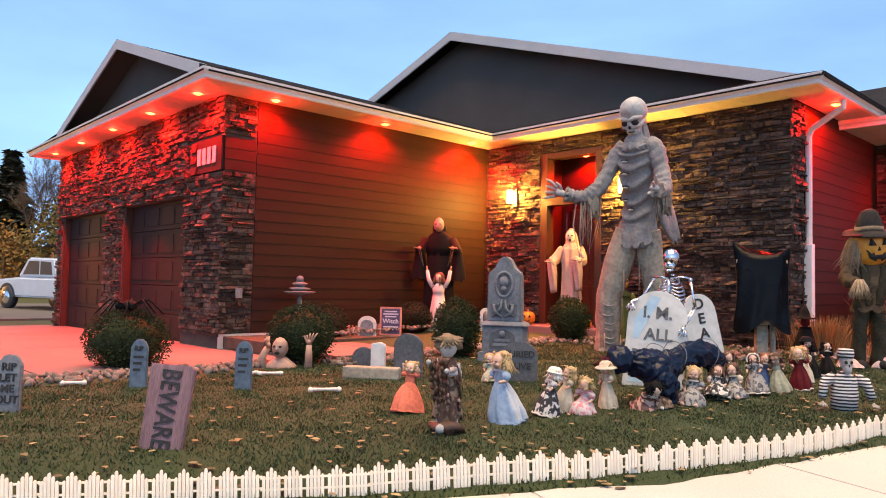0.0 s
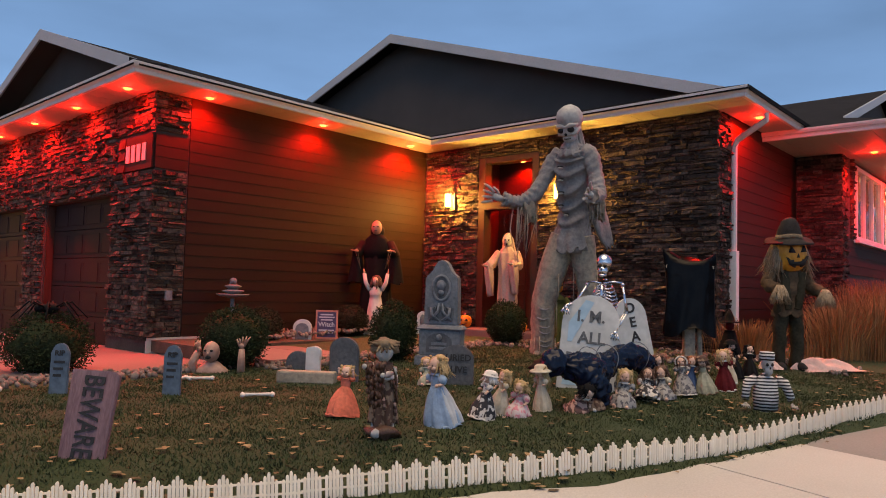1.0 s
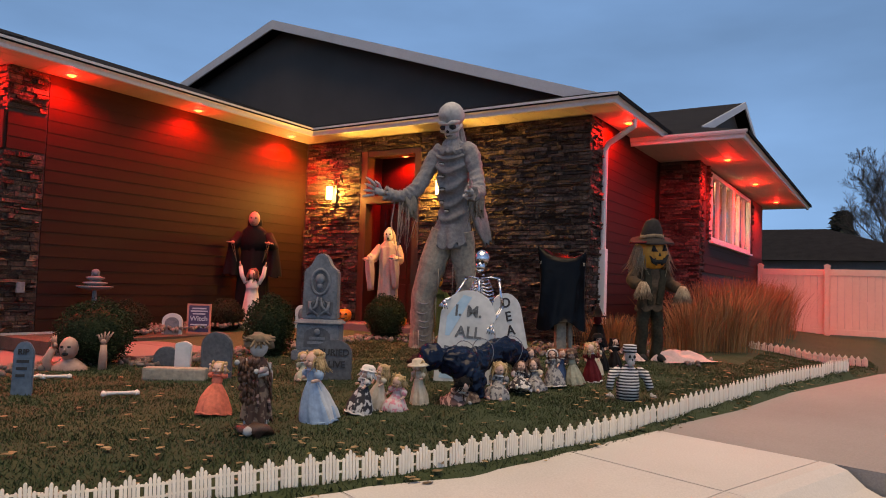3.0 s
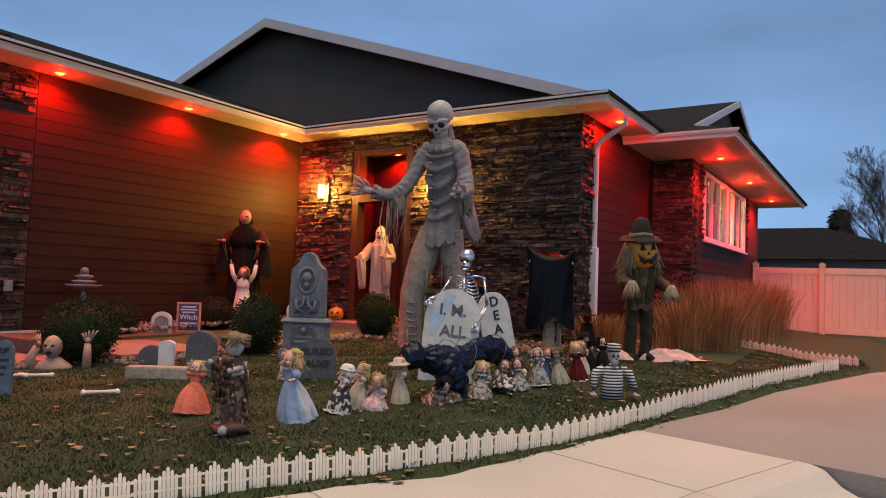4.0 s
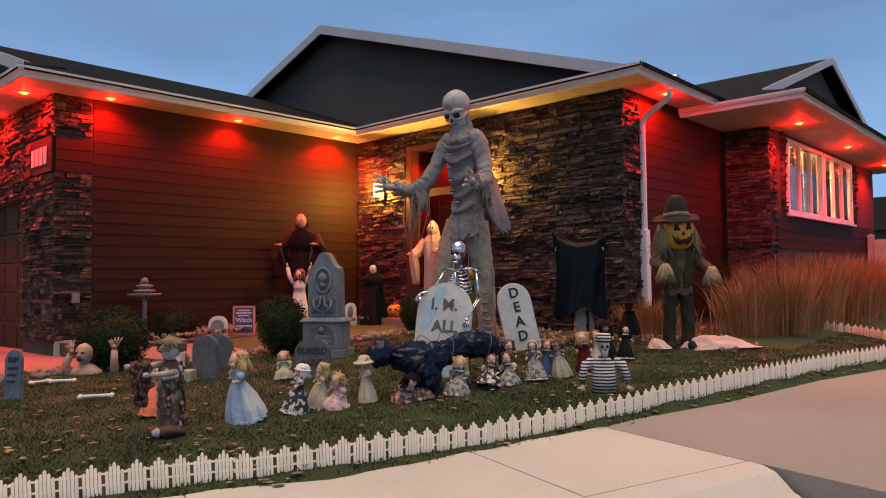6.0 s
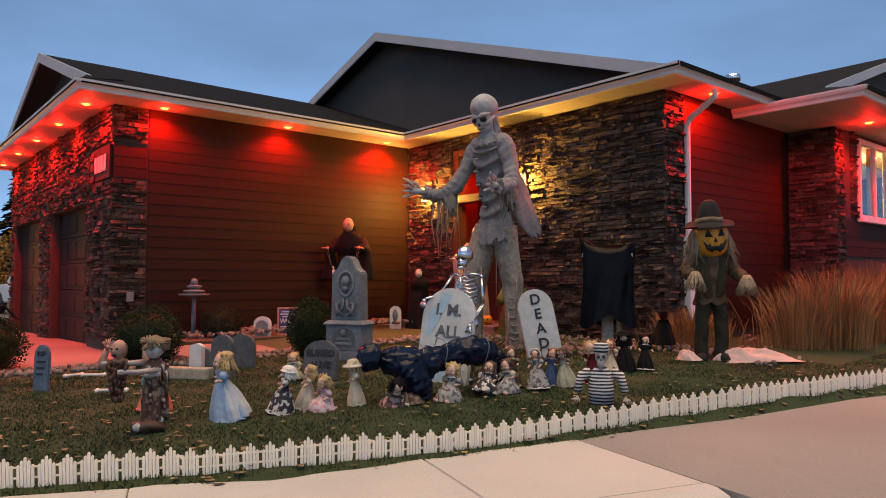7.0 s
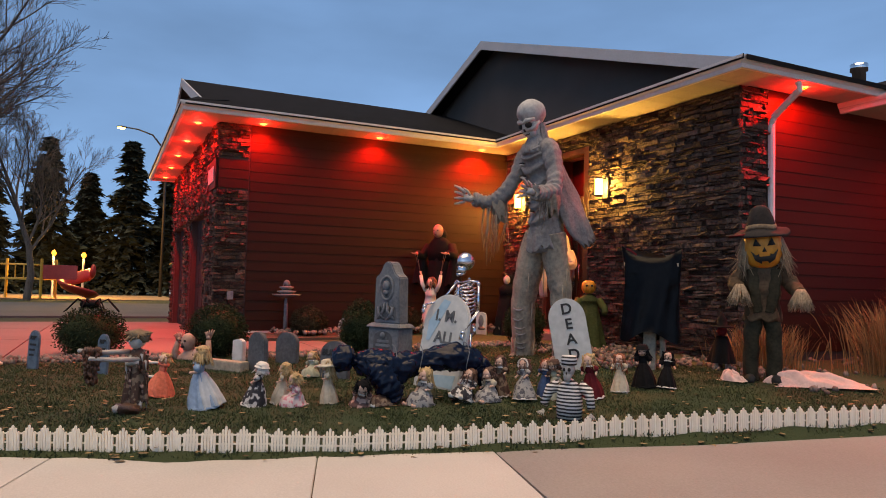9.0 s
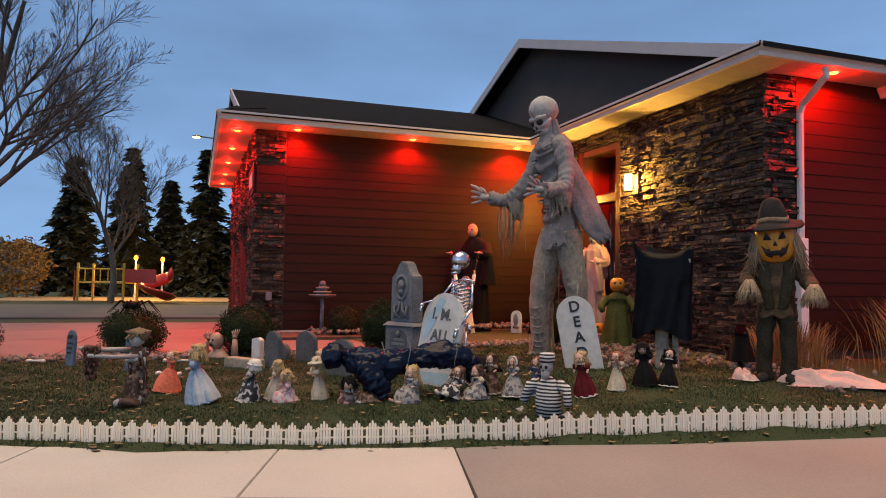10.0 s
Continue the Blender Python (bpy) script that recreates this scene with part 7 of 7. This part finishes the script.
pumpkin(0.62, 0.35, 0.3, 0.14, "carved orange pumpkin on the porch")
pumpkin(1.95, 0.25, 0.3, 0.1, "small orange pumpkin on the porch")


def bone(x, y, turn, L, label):
    f = Figure("bone")
    f(M_WHITE, limb, [(-L / 2, 0, 0.03), (0, 0, 0.032), (L / 2, 0, 0.03)], [0.018, 0.013, 0.018], 8)
    for sx in (-1, 1):
        for sy in (-1, 1):
            f(M_WHITE, ball, (sx * L / 2, sy * 0.016, 0.03), 0.024, sub=1)
    f.done(label, "bone", (x, y, ground_z(x, y)), turn, "bones on the lawn")


bone(3.78, -6.04, 60, 0.24, "long white plastic bone on the grass")
bone(2.2, -7.57, 70, 0.17, "white plastic bone on the grass")
bone(2.62, -5.9, 60, 0.2, "white plastic bone beside the zombie head")
bone(2.48, -6.05, 100, 0.16, "white plastic bone beside the zombie head")

# pink cloth heaps by the scarecrow
def heap(L, W, H, seed):
    """A crumpled cloth lying in folds."""
    bm, n, m2 = bmesh.new(), 44, 26
    grid = []
    for i in range(n + 1):
        row = []
        for j in range(m2 + 1):
            u, v = 2 * i / n - 1, 2 * j / m2 - 1
            k = 1 + 0.25 * noise.noise((u * 2, v * 2, seed))
            e = max(0.0, 1 - (u * u + v * v))
            fold = 0.5 + 0.5 * math.sin(7 * u + 5 * v + 4 * noise.noise((u * 2, v * 2, seed + 5)))
            row.append(bm.verts.new((L * u * k, W * v * k, H * (e ** 0.6) * (0.55 + 0.45 * fold) * (1.2 - 0.5 * u) + 0.006)))
        grid.append(row)
    for i in range(n):
        for j in range(m2):
            bm.faces.new((grid[i][j], grid[i + 1][j], grid[i + 1][j + 1], grid[i][j + 1]))
    return bm


M_PINKC = cloth("pale_pink_cloth", (0.62, 0.42, 0.36), vary=0.12)
solid("crumpled_cloth", heap(0.5, 0.16, 0.13, 1.0), M_PINKC, "crumpled pale pink cloth lying on the bed's edge", "cloth", (6.62, 0.0, ground_z(6.62, 0.0)), 62, smooth=True)
solid("crumpled_cloth", heap(0.13, 0.09, 0.09, 6.0), M_PINKC, "small crumpled pale pink cloth", "cloth", (6.2, -0.72, ground_z(6.2, -0.72)), 20, smooth=True)

# spider on the big bush
f = Figure("toy_spider")
f(M_BLACKC, ball, (0, 0, 0), (0.11, 0.09, 0.06))
f(M_BLACKC, ball, (0.0, -0.11, 0), 0.05)
for k in range(8):
    a = math.radians(20 + 45 * k)
    f(M_BLACKC, limb, [(0.05 * math.cos(a), 0.05 * math.sin(a), 0), (0.2 * math.cos(a), 0.2 * math.sin(a), 0.07), (0.36 * math.cos(a), 0.36 * math.sin(a), -0.1)], [0.012, 0.011, 0.006], 6)
f.done("large black toy spider sitting on a bush", "toy spider", (0.75, -6.62, ground_z(0.75, -6.6) + 0.72))
# red tag on the garage corner
solid("wall_outlet", box(-0.05, 0.05, -0.02, 0.02, -0.07, 0.07, bevel=0.008), M_GSTONE, "small red-lit outlet box on the stone corner", "outlet box", (-0.62, -4.62, 0.78), 90)
# timber edging of the bed
edging = thing("bed_edging", "low rustic wooden edging round the bed", "edging", (0, 0, 0))
for i in range(14):
    x = 2.5 + 0.17 * i
    part("log", limb([(x, -1.32 + 0.012 * i, 0.05), (x + 0.16, -1.3 + 0.012 * i, 0.17 - 0.1 * (i % 2))], [0.018, 0.016], 6), M_RAGT, edging)
# ---- distance ----
M_BARK = surface("bark", (0.055, 0.046, 0.04), (0.13, 0.11, 0.092), 0.95, 20, 4, 0.8, stretch=(3, 3, 0.6))
M_NEEDLE = surface("spruce_needles", (0.008, 0.014, 0.01), (0.022, 0.036, 0.022), 0.9, 6, 2, 0.0, vary=0.4)
M_GOLD = surface("golden_leaves", (0.09, 0.055, 0.014), (0.19, 0.12, 0.035), 0.85, 6, 2, 0.0, vary=0.4)
M_OLIVE = surface("olive_leaves", (0.05, 0.05, 0.015), (0.11, 0.1, 0.03), 0.85, 6, 2, 0.0, vary=0.4)


def bare_tree(x, y, h, seed, lean=(0.0, 0.0), leaves=None, z=-0.2, deep=4, fork=0.3):
    g = random.Random(seed)
    t = thing("tree", "tall bare autumn tree with fine spreading twigs", "tree", (x, y, z), group="bare trees")
    bm, tips = bmesh.new(), []

    def grow(p, d, L, r, level):
        steps = 6 if level < 3 else 4
        pts, dirs, q = [p], [d], p
        for k in range(steps):
            d = (d + Vector((g.gauss(0, 0.09), g.gauss(0, 0.09), 0.05 if level else 0.0))).normalized()
            q = q + d * L / steps
            pts.append(q)
            dirs.append(d)
        limb(pts, [max(0.005, r * (1 - 0.75 * k / steps)) for k in range(steps + 1)], (9, 6, 5, 3, 3)[min(level, 4)], bm=bm, cap=False)
        if level >= deep:
            tips.append(q)
            return
        for k in range((10, 10, 9, 7)[min(level, 3)]):
            u = g.uniform(fork if level == 0 else 0.18, 1.0)
            i = min(steps - 1, int(u * steps))
            base, ax = pts[i].lerp(pts[i + 1], u * steps - i), dirs[i + 1]
            out = ax.cross(Vector((g.gauss(0, 1), g.gauss(0, 1), g.gauss(0, 1)))).normalized()
            nd = (ax * math.cos(0.62) + out * math.sin(g.uniform(0.45, 0.85)) + Vector((0, 0, 0.12))).normalized()
            grow(base, nd, L * (1.05 - 0.5 * u) * (0.72 if level == 0 else 0.55) * g.uniform(0.8, 1.2), r * (1 - 0.75 * u) * 0.6, level + 1)

    grow(Vector((0, 0, 0)), Vector((lean[0], lean[1], 1)).normalized(), h * 0.72, h * 0.017, 0)
    part("trunk", bm, M_BARK, t, smooth=True)
    if leaves:
        vs, fs = [], []
        for p in tips:
            if p.z > h * 0.45 or g.random() < 0.6:
                continue
            for _ in range(3):
                c = p + Vector((g.gauss(0, 0.2), g.gauss(0, 0.2), g.gauss(0, 0.2)))
                q, s, k = Euler((g.uniform(0, 6), g.uniform(0, 6), g.uniform(0, 6))).to_matrix(), g.uniform(0.05, 0.1), len(vs)
                vs += [tuple(c + q @ Vector(v) * s) for v in ((-0.6, 0, 0), (0, -1, 0.1), (0.6, 0, 0), (0, 1, 0.1))]
                fs.append((k, k + 1, k + 2, k + 3))
        joined("leaves", vs, fs, leaves, "sparse golden leaves", "", parent=t)


def spruce(x, y, h, seed, z=-0.2):
    g = random.Random(seed)
    t = thing("spruce", "tall dark spruce with drooping branches", "tree", (x, y, z), group="spruces")
    part("trunk", limb([(0, 0, 0), (0, 0, h * 0.95)], [h * 0.02, h * 0.003], 7), M_BARK, t)
    vs, fs = [], []
    levels = 34
    for i in range(levels):
        f = i / levels
        zz = h * (0.08 + 0.9 * f)
        R = h * 0.24 * (1 - f) ** 0.9 * g.uniform(0.85, 1.1) + 0.1
        for b in range(int(13 - 7 * f)):
            a = g.uniform(0, 6.283)
            L = R * g.uniform(0.7, 1.12)
            for s in range(11):
                u = (s + 0.6) / 11
                c = Vector((L * u * math.cos(a), L * u * math.sin(a), zz - 0.3 * L * u * u + g.gauss(0, 0.04)))
                for _ in range(3):
                    w, k = g.uniform(0.3, 0.6), len(vs)
                    aa = a + g.gauss(0, 0.9)
                    d1 = Vector((math.cos(aa), math.sin(aa), g.uniform(-0.7, 0.1))) * w
                    d2 = Vector((-math.sin(aa), math.cos(aa), g.gauss(0, 0.4))) * w * 0.4
                    vs += [tuple(c - d2), tuple(c + d1), tuple(c + d2)]
                    fs.append((k, k + 1, k + 2))
    joined("needles", vs, fs, M_NEEDLE, "", "", parent=t)


def shrub(x, y, r, h, material, label, seed, z=-0.2):
    t = thing("leafy_tree", label, "tree", (x, y, z), group="far leafy trees")
    vs, fs = leaf_cloud(2600, r, r, h / 2, h * 0.56, 0.13, seed, 0.5)
    joined("leaves", [tuple(v) for v in vs], fs, material, "", "", parent=t)
    part("trunk", limb([(0, 0, 0), (0.1, 0, h * 0.5), (0.05, 0, h * 0.8)], [0.09, 0.06, 0.02], 6), M_BARK, t)


bare_tree(-11.2, -12.5, 13.0, 3)
bare_tree(-27.0, -9.8, 10.5, 5, (0.05, 0.2), M_GOLD, fork=0.25)
bare_tree(-40.0, 0.5, 9.0, 8)
bare_tree(-30.0, 6.0, 8.0, 9)
for i, (x, y, h) in enumerate(((-40, -13.5, 9.5), (-41.5, -10.2, 10.6), (-41, -5.2, 10.8), (-42, -2.4, 10.2), (-44, 1.2, 9.6), (-46, -7.8, 9.0), (-44, 5, 9), (-50, 10, 9))):
    spruce(x, y, h, 20 + i)
for i, (x, y, r, h) in enumerate(((-34, -1.0, 1.6, 3.4), (-31, 1.5, 2.0, 5.0), (-30, 4.5, 2.2, 5.5), (-33, 8, 2.4, 6.0), (-36, -16, 2.0, 3.2), (-28, 11, 2.4, 5.5))):
    shrub(x, y, r, h, M_OLIVE if i % 2 else M_GOLD, "olive and golden leafed tree beyond the road", 60 + i)
spruce(6.4, 38.0, 6.6, 90)
bare_tree(9.5, 33.0, 9.0, 12)
bare_tree(13.0, 36.0, 8.0, 13)

M_ROADF = surface("far_road", (0.055, 0.055, 0.055), (0.085, 0.083, 0.08), 0.9, 60, 0.6, 0.3)
solid("far_road", prism([(-24, -60), (-12.5, -60), (-12.5, 60), (-24, 60)], -0.3, -0.185, axis="z"), M_ROADF, "pale grey residential road beyond the driveway", "road", kind="structure")
M_SAND = surface("playground_sand", (0.2, 0.145, 0.08), (0.28, 0.21, 0.12), 0.95, 40, 0.6, 0.4)
solid("playground_sand", prism([(-38, -16), (-29, -16), (-29, -3), (-38, -3)], -0.3, -0.18, axis="z"), M_SAND, "sandy playground surface under lamp light", "sand", kind="structure")


def street_lamp(x, y, h, turn, reach):
    s = thing("street_lamp", "tall metal street lamp with a glowing amber head", "street lamp", (x, y, -0.2), turn)
    part("pole", limb([(0, 0, 0), (0, 0, h * 0.8), (reach * 0.1, 0, h * 0.9), (reach * 0.35, 0, h * 0.97), (reach * 0.7, 0, h * 0.995), (reach, 0, h)], [0.1, 0.07, 0.06, 0.05, 0.045, 0.04], 10), M_DARK, s, smooth=True)
    part("head", ball((reach + 0.2, 0, h), (0.32, 0.12, 0.08)), M_DARK, s)
    part("lens", ball((reach + 0.25, 0, h - 0.06), (0.24, 0.12, 0.1)), M_AMBERGLOW, s, "glowing amber lens")


street_lamp(-36.0, -3.4, 10.4, -90, 2.4)


def park_lamp(x, y, h):
    s = thing("park_lamp", "low park lamp with a bright amber head", "park lamp", (x, y, -0.2), group="park lamps")
    part("pole", limb([(0, 0, 0), (0, 0, h)], [0.06, 0.05], 8), M_TRIM, s)
    b = part("head", ball((0, 0, h + 0.1), (0.12, 0.12, 0.16)), M_PARKGLOW, s, "glowing amber lamp head")
    b.visible_shadow = False
    lamp_point("park_light", (x, y, h - 0.05), 500, (1.0, 0.48, 0.1), 0.2)


park_lamp(-32.5, -9.1, 2.3)
park_lamp(-31.0, -7.6, 2.2)

M_PLAYR = surface("red_plastic", (0.35, 0.02, 0.015), (0.45, 0.035, 0.02), 0.4, 10, 2, 0.03)
M_PLAYY = surface("yellow_plastic", (0.5, 0.3, 0.03), (0.62, 0.38, 0.05), 0.4, 10, 2, 0.03)
play = thing("playground", "yellow and red climbing frame with a spiral slide", "playground", (-29.5, -10.2, -0.2), 70)
for x in (-1.2, 1.2):
    for y in (-0.8, 0.8):
        part("post", limb([(x, y, 0), (x, y, 2.0)], [0.07, 0.07], 8), M_PLAYY, play)
part("deck", box(-1.25, 1.25, -0.85, 0.85, 0.95, 1.05), M_PLAYY, play)
for k in range(7):
    part("bar", limb([(-1.2 + k * 0.4, -0.85, 1.05), (-1.2 + k * 0.4, -0.85, 1.7)], [0.03, 0.03], 6), M_PLAYY, play)
part("rail", limb([(-1.2, -0.85, 1.7), (1.2, -0.85, 1.7)], [0.04, 0.04], 6), M_PLAYY, play)
part("panel", box(1.3, 2.9, -0.86, -0.8, 1.0, 1.7, bevel=0.02), M_PLAYR, play)
bm = limb([(2.6 + 0.7 * math.cos(a), 0.7 * math.sin(a), 1.5 - a * 0.2) for a in [k * 0.5 for k in range(14)]], [(0.35, 0.12)] * 14, 10)
part("spiral_slide", bm, M_PLAYR, play, smooth=True)
part("ladder_side", limb([(-1.3, -0.9, 0), (-1.3, -0.9, 1.6)], [0.05, 0.05], 6), M_PLAYR, play)


# pickup truck on the far side of the driveway
def pickup(x, y, z, turn, material, label):
    c = thing("pickup_truck", label, "truck", (x, y, z), turn)
    bm = prism([(-2.9, 0.55), (-2.9, 1.1), (-1.0, 1.12), (-0.95, 1.08), (1.1, 1.1), (2.5, 1.0), (2.85, 0.9), (2.9, 0.5), (2.4, 0.42), (-2.6, 0.42)], -0.95, 0.95)
    bmesh.ops.bevel(bm, geom=list(bm.edges), offset=0.06, segments=3, affect="EDGES")
    part("body", bm, material, c)
    bm = prism([(-0.95, 1.1), (-0.75, 1.75), (0.75, 1.78), (1.35, 1.1)], -0.85, 0.85)
    bmesh.ops.bevel(bm, geom=list(bm.edges), offset=0.06, segments=3, affect="EDGES")
    part("cab", bm, material, c)
    for sy in (-1, 1):
        part("side_window", prism([(-0.68, 1.2), (-0.58, 1.62), (0.0, 1.65), (0.0, 1.2)], sy * 0.84, sy * 0.862), M_DARK, c)
        part("side_window", prism([(0.08, 1.2), (0.08, 1.65), (0.65, 1.66), (1.0, 1.2)], sy * 0.84, sy * 0.862), M_DARK, c)
        part("tail_light", box(-2.92, -2.8, sy * 0.95 - 0.06, sy * 0.95 + 0.02, 0.75, 1.0), M_PLAYR, c, "red tail light")
        part("decal", prism([(-2.5, 0.8), (-2.2, 0.8), (-2.05, 0.95), (-2.4, 0.95)], sy * 0.949, sy * 0.956), M_PLAYR, c)
        for x in (-1.75, 1.75):
            bm = bmesh.new()
            ringp = [(0.2, -0.12), (0.36, -0.12), (0.4, -0.08), (0.4, 0.08), (0.36, 0.12), (0.2, 0.12)]
            bm = lathe(ringp, 24)
            bmesh.ops.transform(bm, matrix=pose(x, sy * 0.86, 0.4, 90), verts=bm.verts)
            w = part("wheel", bm, M_DARK, c, "black tyre", True)
            bm = lathe([(0.05, -0.125), (0.22, -0.125), (0.24, -0.1), (0.24, 0.1), (0.22, 0.125), (0.05, 0.125)], 20)
            bmesh.ops.transform(bm, matrix=pose(x, sy * 0.86, 0.4, 90), verts=bm.verts)
            part("rim", bm, M_CHROME, w, "silver rim", True)
            bm = prism([(x + 0.5 * math.cos(math.pi * k / 12), 0.42 + 0.48 * math.sin(math.pi * k / 12)) for k in range(13)], sy * 0.93, sy * 0.954)
            part("wheel_arch", bm, M_DARK, c)
    part("bumper", box(-3.0, -2.88, -0.9, 0.9, 0.45, 0.62, bevel=0.02), M_CHROME, c)


M_TRUCK = surface("pale_truck_paint", (0.5, 0.54, 0.58), (0.56, 0.6, 0.64), 0.25, 4, 1, 0.0, coat=0.6)
M_TRUCKD = surface("black_truck_paint", (0.015, 0.015, 0.018), (0.025, 0.025, 0.028), 0.25, 4, 1, 0.0, coat=0.6)
pickup(-18.0, -2.3, -0.2, 197.5, M_TRUCK, "pale blue-white pickup truck with a red decal, parked")
pickup(-24.0, 2.5, -0.2, 95, M_TRUCKD, "black pickup truck parked across the road")


def far_house(x, y, w, d, h, turn, label, wallmat):
    f = thing("far_house", label, "house", (x, y, -0.1), turn)
    part("wall", box(-w / 2, w / 2, -d / 2, d / 2, 0, h), wallmat, f)
    o = 0.5
    bm = bmesh.new()
    e = [bm.verts.new(p) for p in ((-w / 2 - o, -d / 2 - o, h), (w / 2 + o, -d / 2 - o, h), (w / 2 + o, d / 2 + o, h), (-w / 2 - o, d / 2 + o, h))]
    r = [bm.verts.new((-w / 2 + d / 2, 0, h + d * 0.2)), bm.verts.new((w / 2 - d / 2, 0, h + d * 0.2))]
    for q in ((e[0], e[1], r[1], r[0]), (e[1], e[2], r[1]), (e[2], e[3], r[0], r[1]), (e[3], e[0], r[0]), (e[3], e[2], e[1], e[0])):
        bm.faces.new(q)
    part("roof", bm, M_SHINGLE, f)
    for k in range(3):
        wx = -w / 3 + k * w / 3
        p = part("window", box(wx - 0.6, wx + 0.6, -d / 2 - 0.04, -d / 2 + 0.02, 1.0, 2.1), M_VINYL, f)
        part("pane", box(wx - 0.52, wx + 0.52, -d / 2 - 0.055, -d / 2 - 0.045, 1.08, 2.02), M_DARK, p)


M_GREYS = surface("grey_far_siding", (0.1, 0.11, 0.12), (0.15, 0.16, 0.17), 0.8, 20, 2, 0.1)
M_TANS = surface("tan_far_siding", (0.28, 0.2, 0.14), (0.36, 0.27, 0.19), 0.8, 20, 2, 0.1)
far_house(4.5, 25.5, 12, 8, 2.6, 0, "dark roofed neighbouring house behind the fence", M_GREYS)
far_house(16.5, 30.0, 12, 8, 2.6, 0, "grey neighbouring house farther down the street", M_GREYS)
far_house(-33.0, 6.0, 10, 7, 2.5, 80, "tan house across the road", M_TANS)
far_house(-60.0, -22, 12, 8, 2.6, 90, "low far house beyond the park", M_GREYS)

# ---- ledgestone cladding ----
stone_meshes = []
for v in range(10):
    g = random.Random(500 + v)
    bm = box(0, 1, 0, 1, 0, 1)
    bmesh.ops.subdivide_edges(bm, edges=[e for e in bm.edges if abs(e.verts[0].co.x - e.verts[1].co.x) > 0.5], cuts=1)
    for w in bm.verts:
        if w.co.y < 0.5:
            w.co.y += g.uniform(-0.3, 0.42)
            w.co.x += (0.5 - w.co.x) * g.uniform(0.0, 0.06)
            w.co.z += (0.5 - w.co.z) * g.uniform(0.02, 0.22)
    stone_meshes.append(mesh_of("stone", bm, M_STONE))


def ledgestone(wall, axis, fixed, a, b, z0, z1, keep, seed, blocked=()):
    """Courses of split stone on a wall: the first ones up to keep are parts, the rest one joined part. axis y: the wall faces -y and
    runs along x; axis x: it faces +x and runs along y."""
    g = random.Random(seed)
    pieces, z = [], z0
    while z < z1 - 0.02:
        h = min(g.choice((0.025, 0.03, 0.04, 0.05, 0.06, 0.075)), z1 - z)
        u = a
        while u < b - 0.02:
            L = min(g.choice((0.07, 0.1, 0.14, 0.19, 0.26, 0.36)) * g.uniform(0.85, 1.15), b - u)
            if b - u - L < 0.06:
                L = b - u
            if not any(u + L > p0 + 0.01 and u < p1 - 0.01 and z + h > q0 + 0.01 and z < q1 - 0.01 for p0, p1, q0, q1 in blocked):
                pieces.append((u, z, L, h, g.choice((0.015, 0.026, 0.038, 0.052, 0.07)) * g.uniform(0.8, 1.15), g.randrange(10)))
            u += L
        z += h
    g.shuffle(pieces)
    vs, fs = [], []
    for i, (u, zz, L, h, deep, kind) in enumerate(pieces):
        if axis == "y":
            m = Matrix.Translation((u, fixed - deep, zz)) @ Matrix.Diagonal((L - 0.004, deep, h - 0.005, 1))
        else:
            m = Matrix.Translation((fixed + deep, u, zz)) @ Matrix.Rotation(math.pi / 2, 4, "Z") @ Matrix.Diagonal((L - 0.004, deep, h - 0.005, 1))
        if i < keep:
            ob = new("stone", stone_meshes[kind])
            ob.parent = wall
            ob.matrix_world = m
        else:
            k, me = len(vs), stone_meshes[kind]
            vs += [tuple(m @ v.co) for v in me.vertices]
            fs += [[k + j for j in p.vertices] for p in me.polygons]
    if vs:
        joined("stonework", vs, fs, M_STONE, "dark stacked ledgestone", "", parent=wall)


BOARD = (-1.78, WX + 0.1, 2.54, 3.08)
ledgestone(entry_wall, "y", WY, 1.99, BX + 0.03, 0.1, SOFFIT, 300, 1)
ledgestone(entry_wall, "y", WY, WX + 0.04, 0.64, 0.1, SOFFIT, 120, 2)
ledgestone(entry_wall, "y", WY, 0.66, 1.97, 3.42, SOFFIT, 20, 3)
ledgestone(flank, "x", BX, WY - 0.04, 1.1, 0.1, SOFFIT, 80, 4)
ledgestone(garage_side, "x", WX, GF - 0.03, -4.38, 0.2, SOFFIT, 90, 5, [(-5, -4, 2.56, 3.06)])
ledgestone(garage_front, "y", GF, -1.98, WX + 0.03, 0.15, SOFFIT, 120, 6, [BOARD])
ledgestone(garage_front, "y", GF, -5.7, -4.77, -0.1, 2.27, 60, 7)
ledgestone(garage_front, "y", GF, -8.95, -8.62, -0.2, 2.27, 30, 8)
ledgestone(garage_front, "y", GF, -8.95, -1.98, 2.28, SOFFIT, 200, 9)
ledgestone(wing_front, "y", WINGY, BX + 0.03, WINGX + 0.03, 0.1, SOFFIT_W, 90, 10)
ledgestone(wing_side, "x", WINGX, WINGY - 0.03, 4.72, 0.1, SOFFIT_W, 40, 11)
ledgestone(wing_side, "x", WINGX, 5.02, 5.27, 2.1, SOFFIT_W, 20, 12)
ledgestone(wing_side, "x", WINGX, 10.05, 10.4, 2.1, SOFFIT_W, 20, 13)
siding(garage_side, "x", WX + 0.004, GF, -4.38, 2.57, 3.05, 0.16)
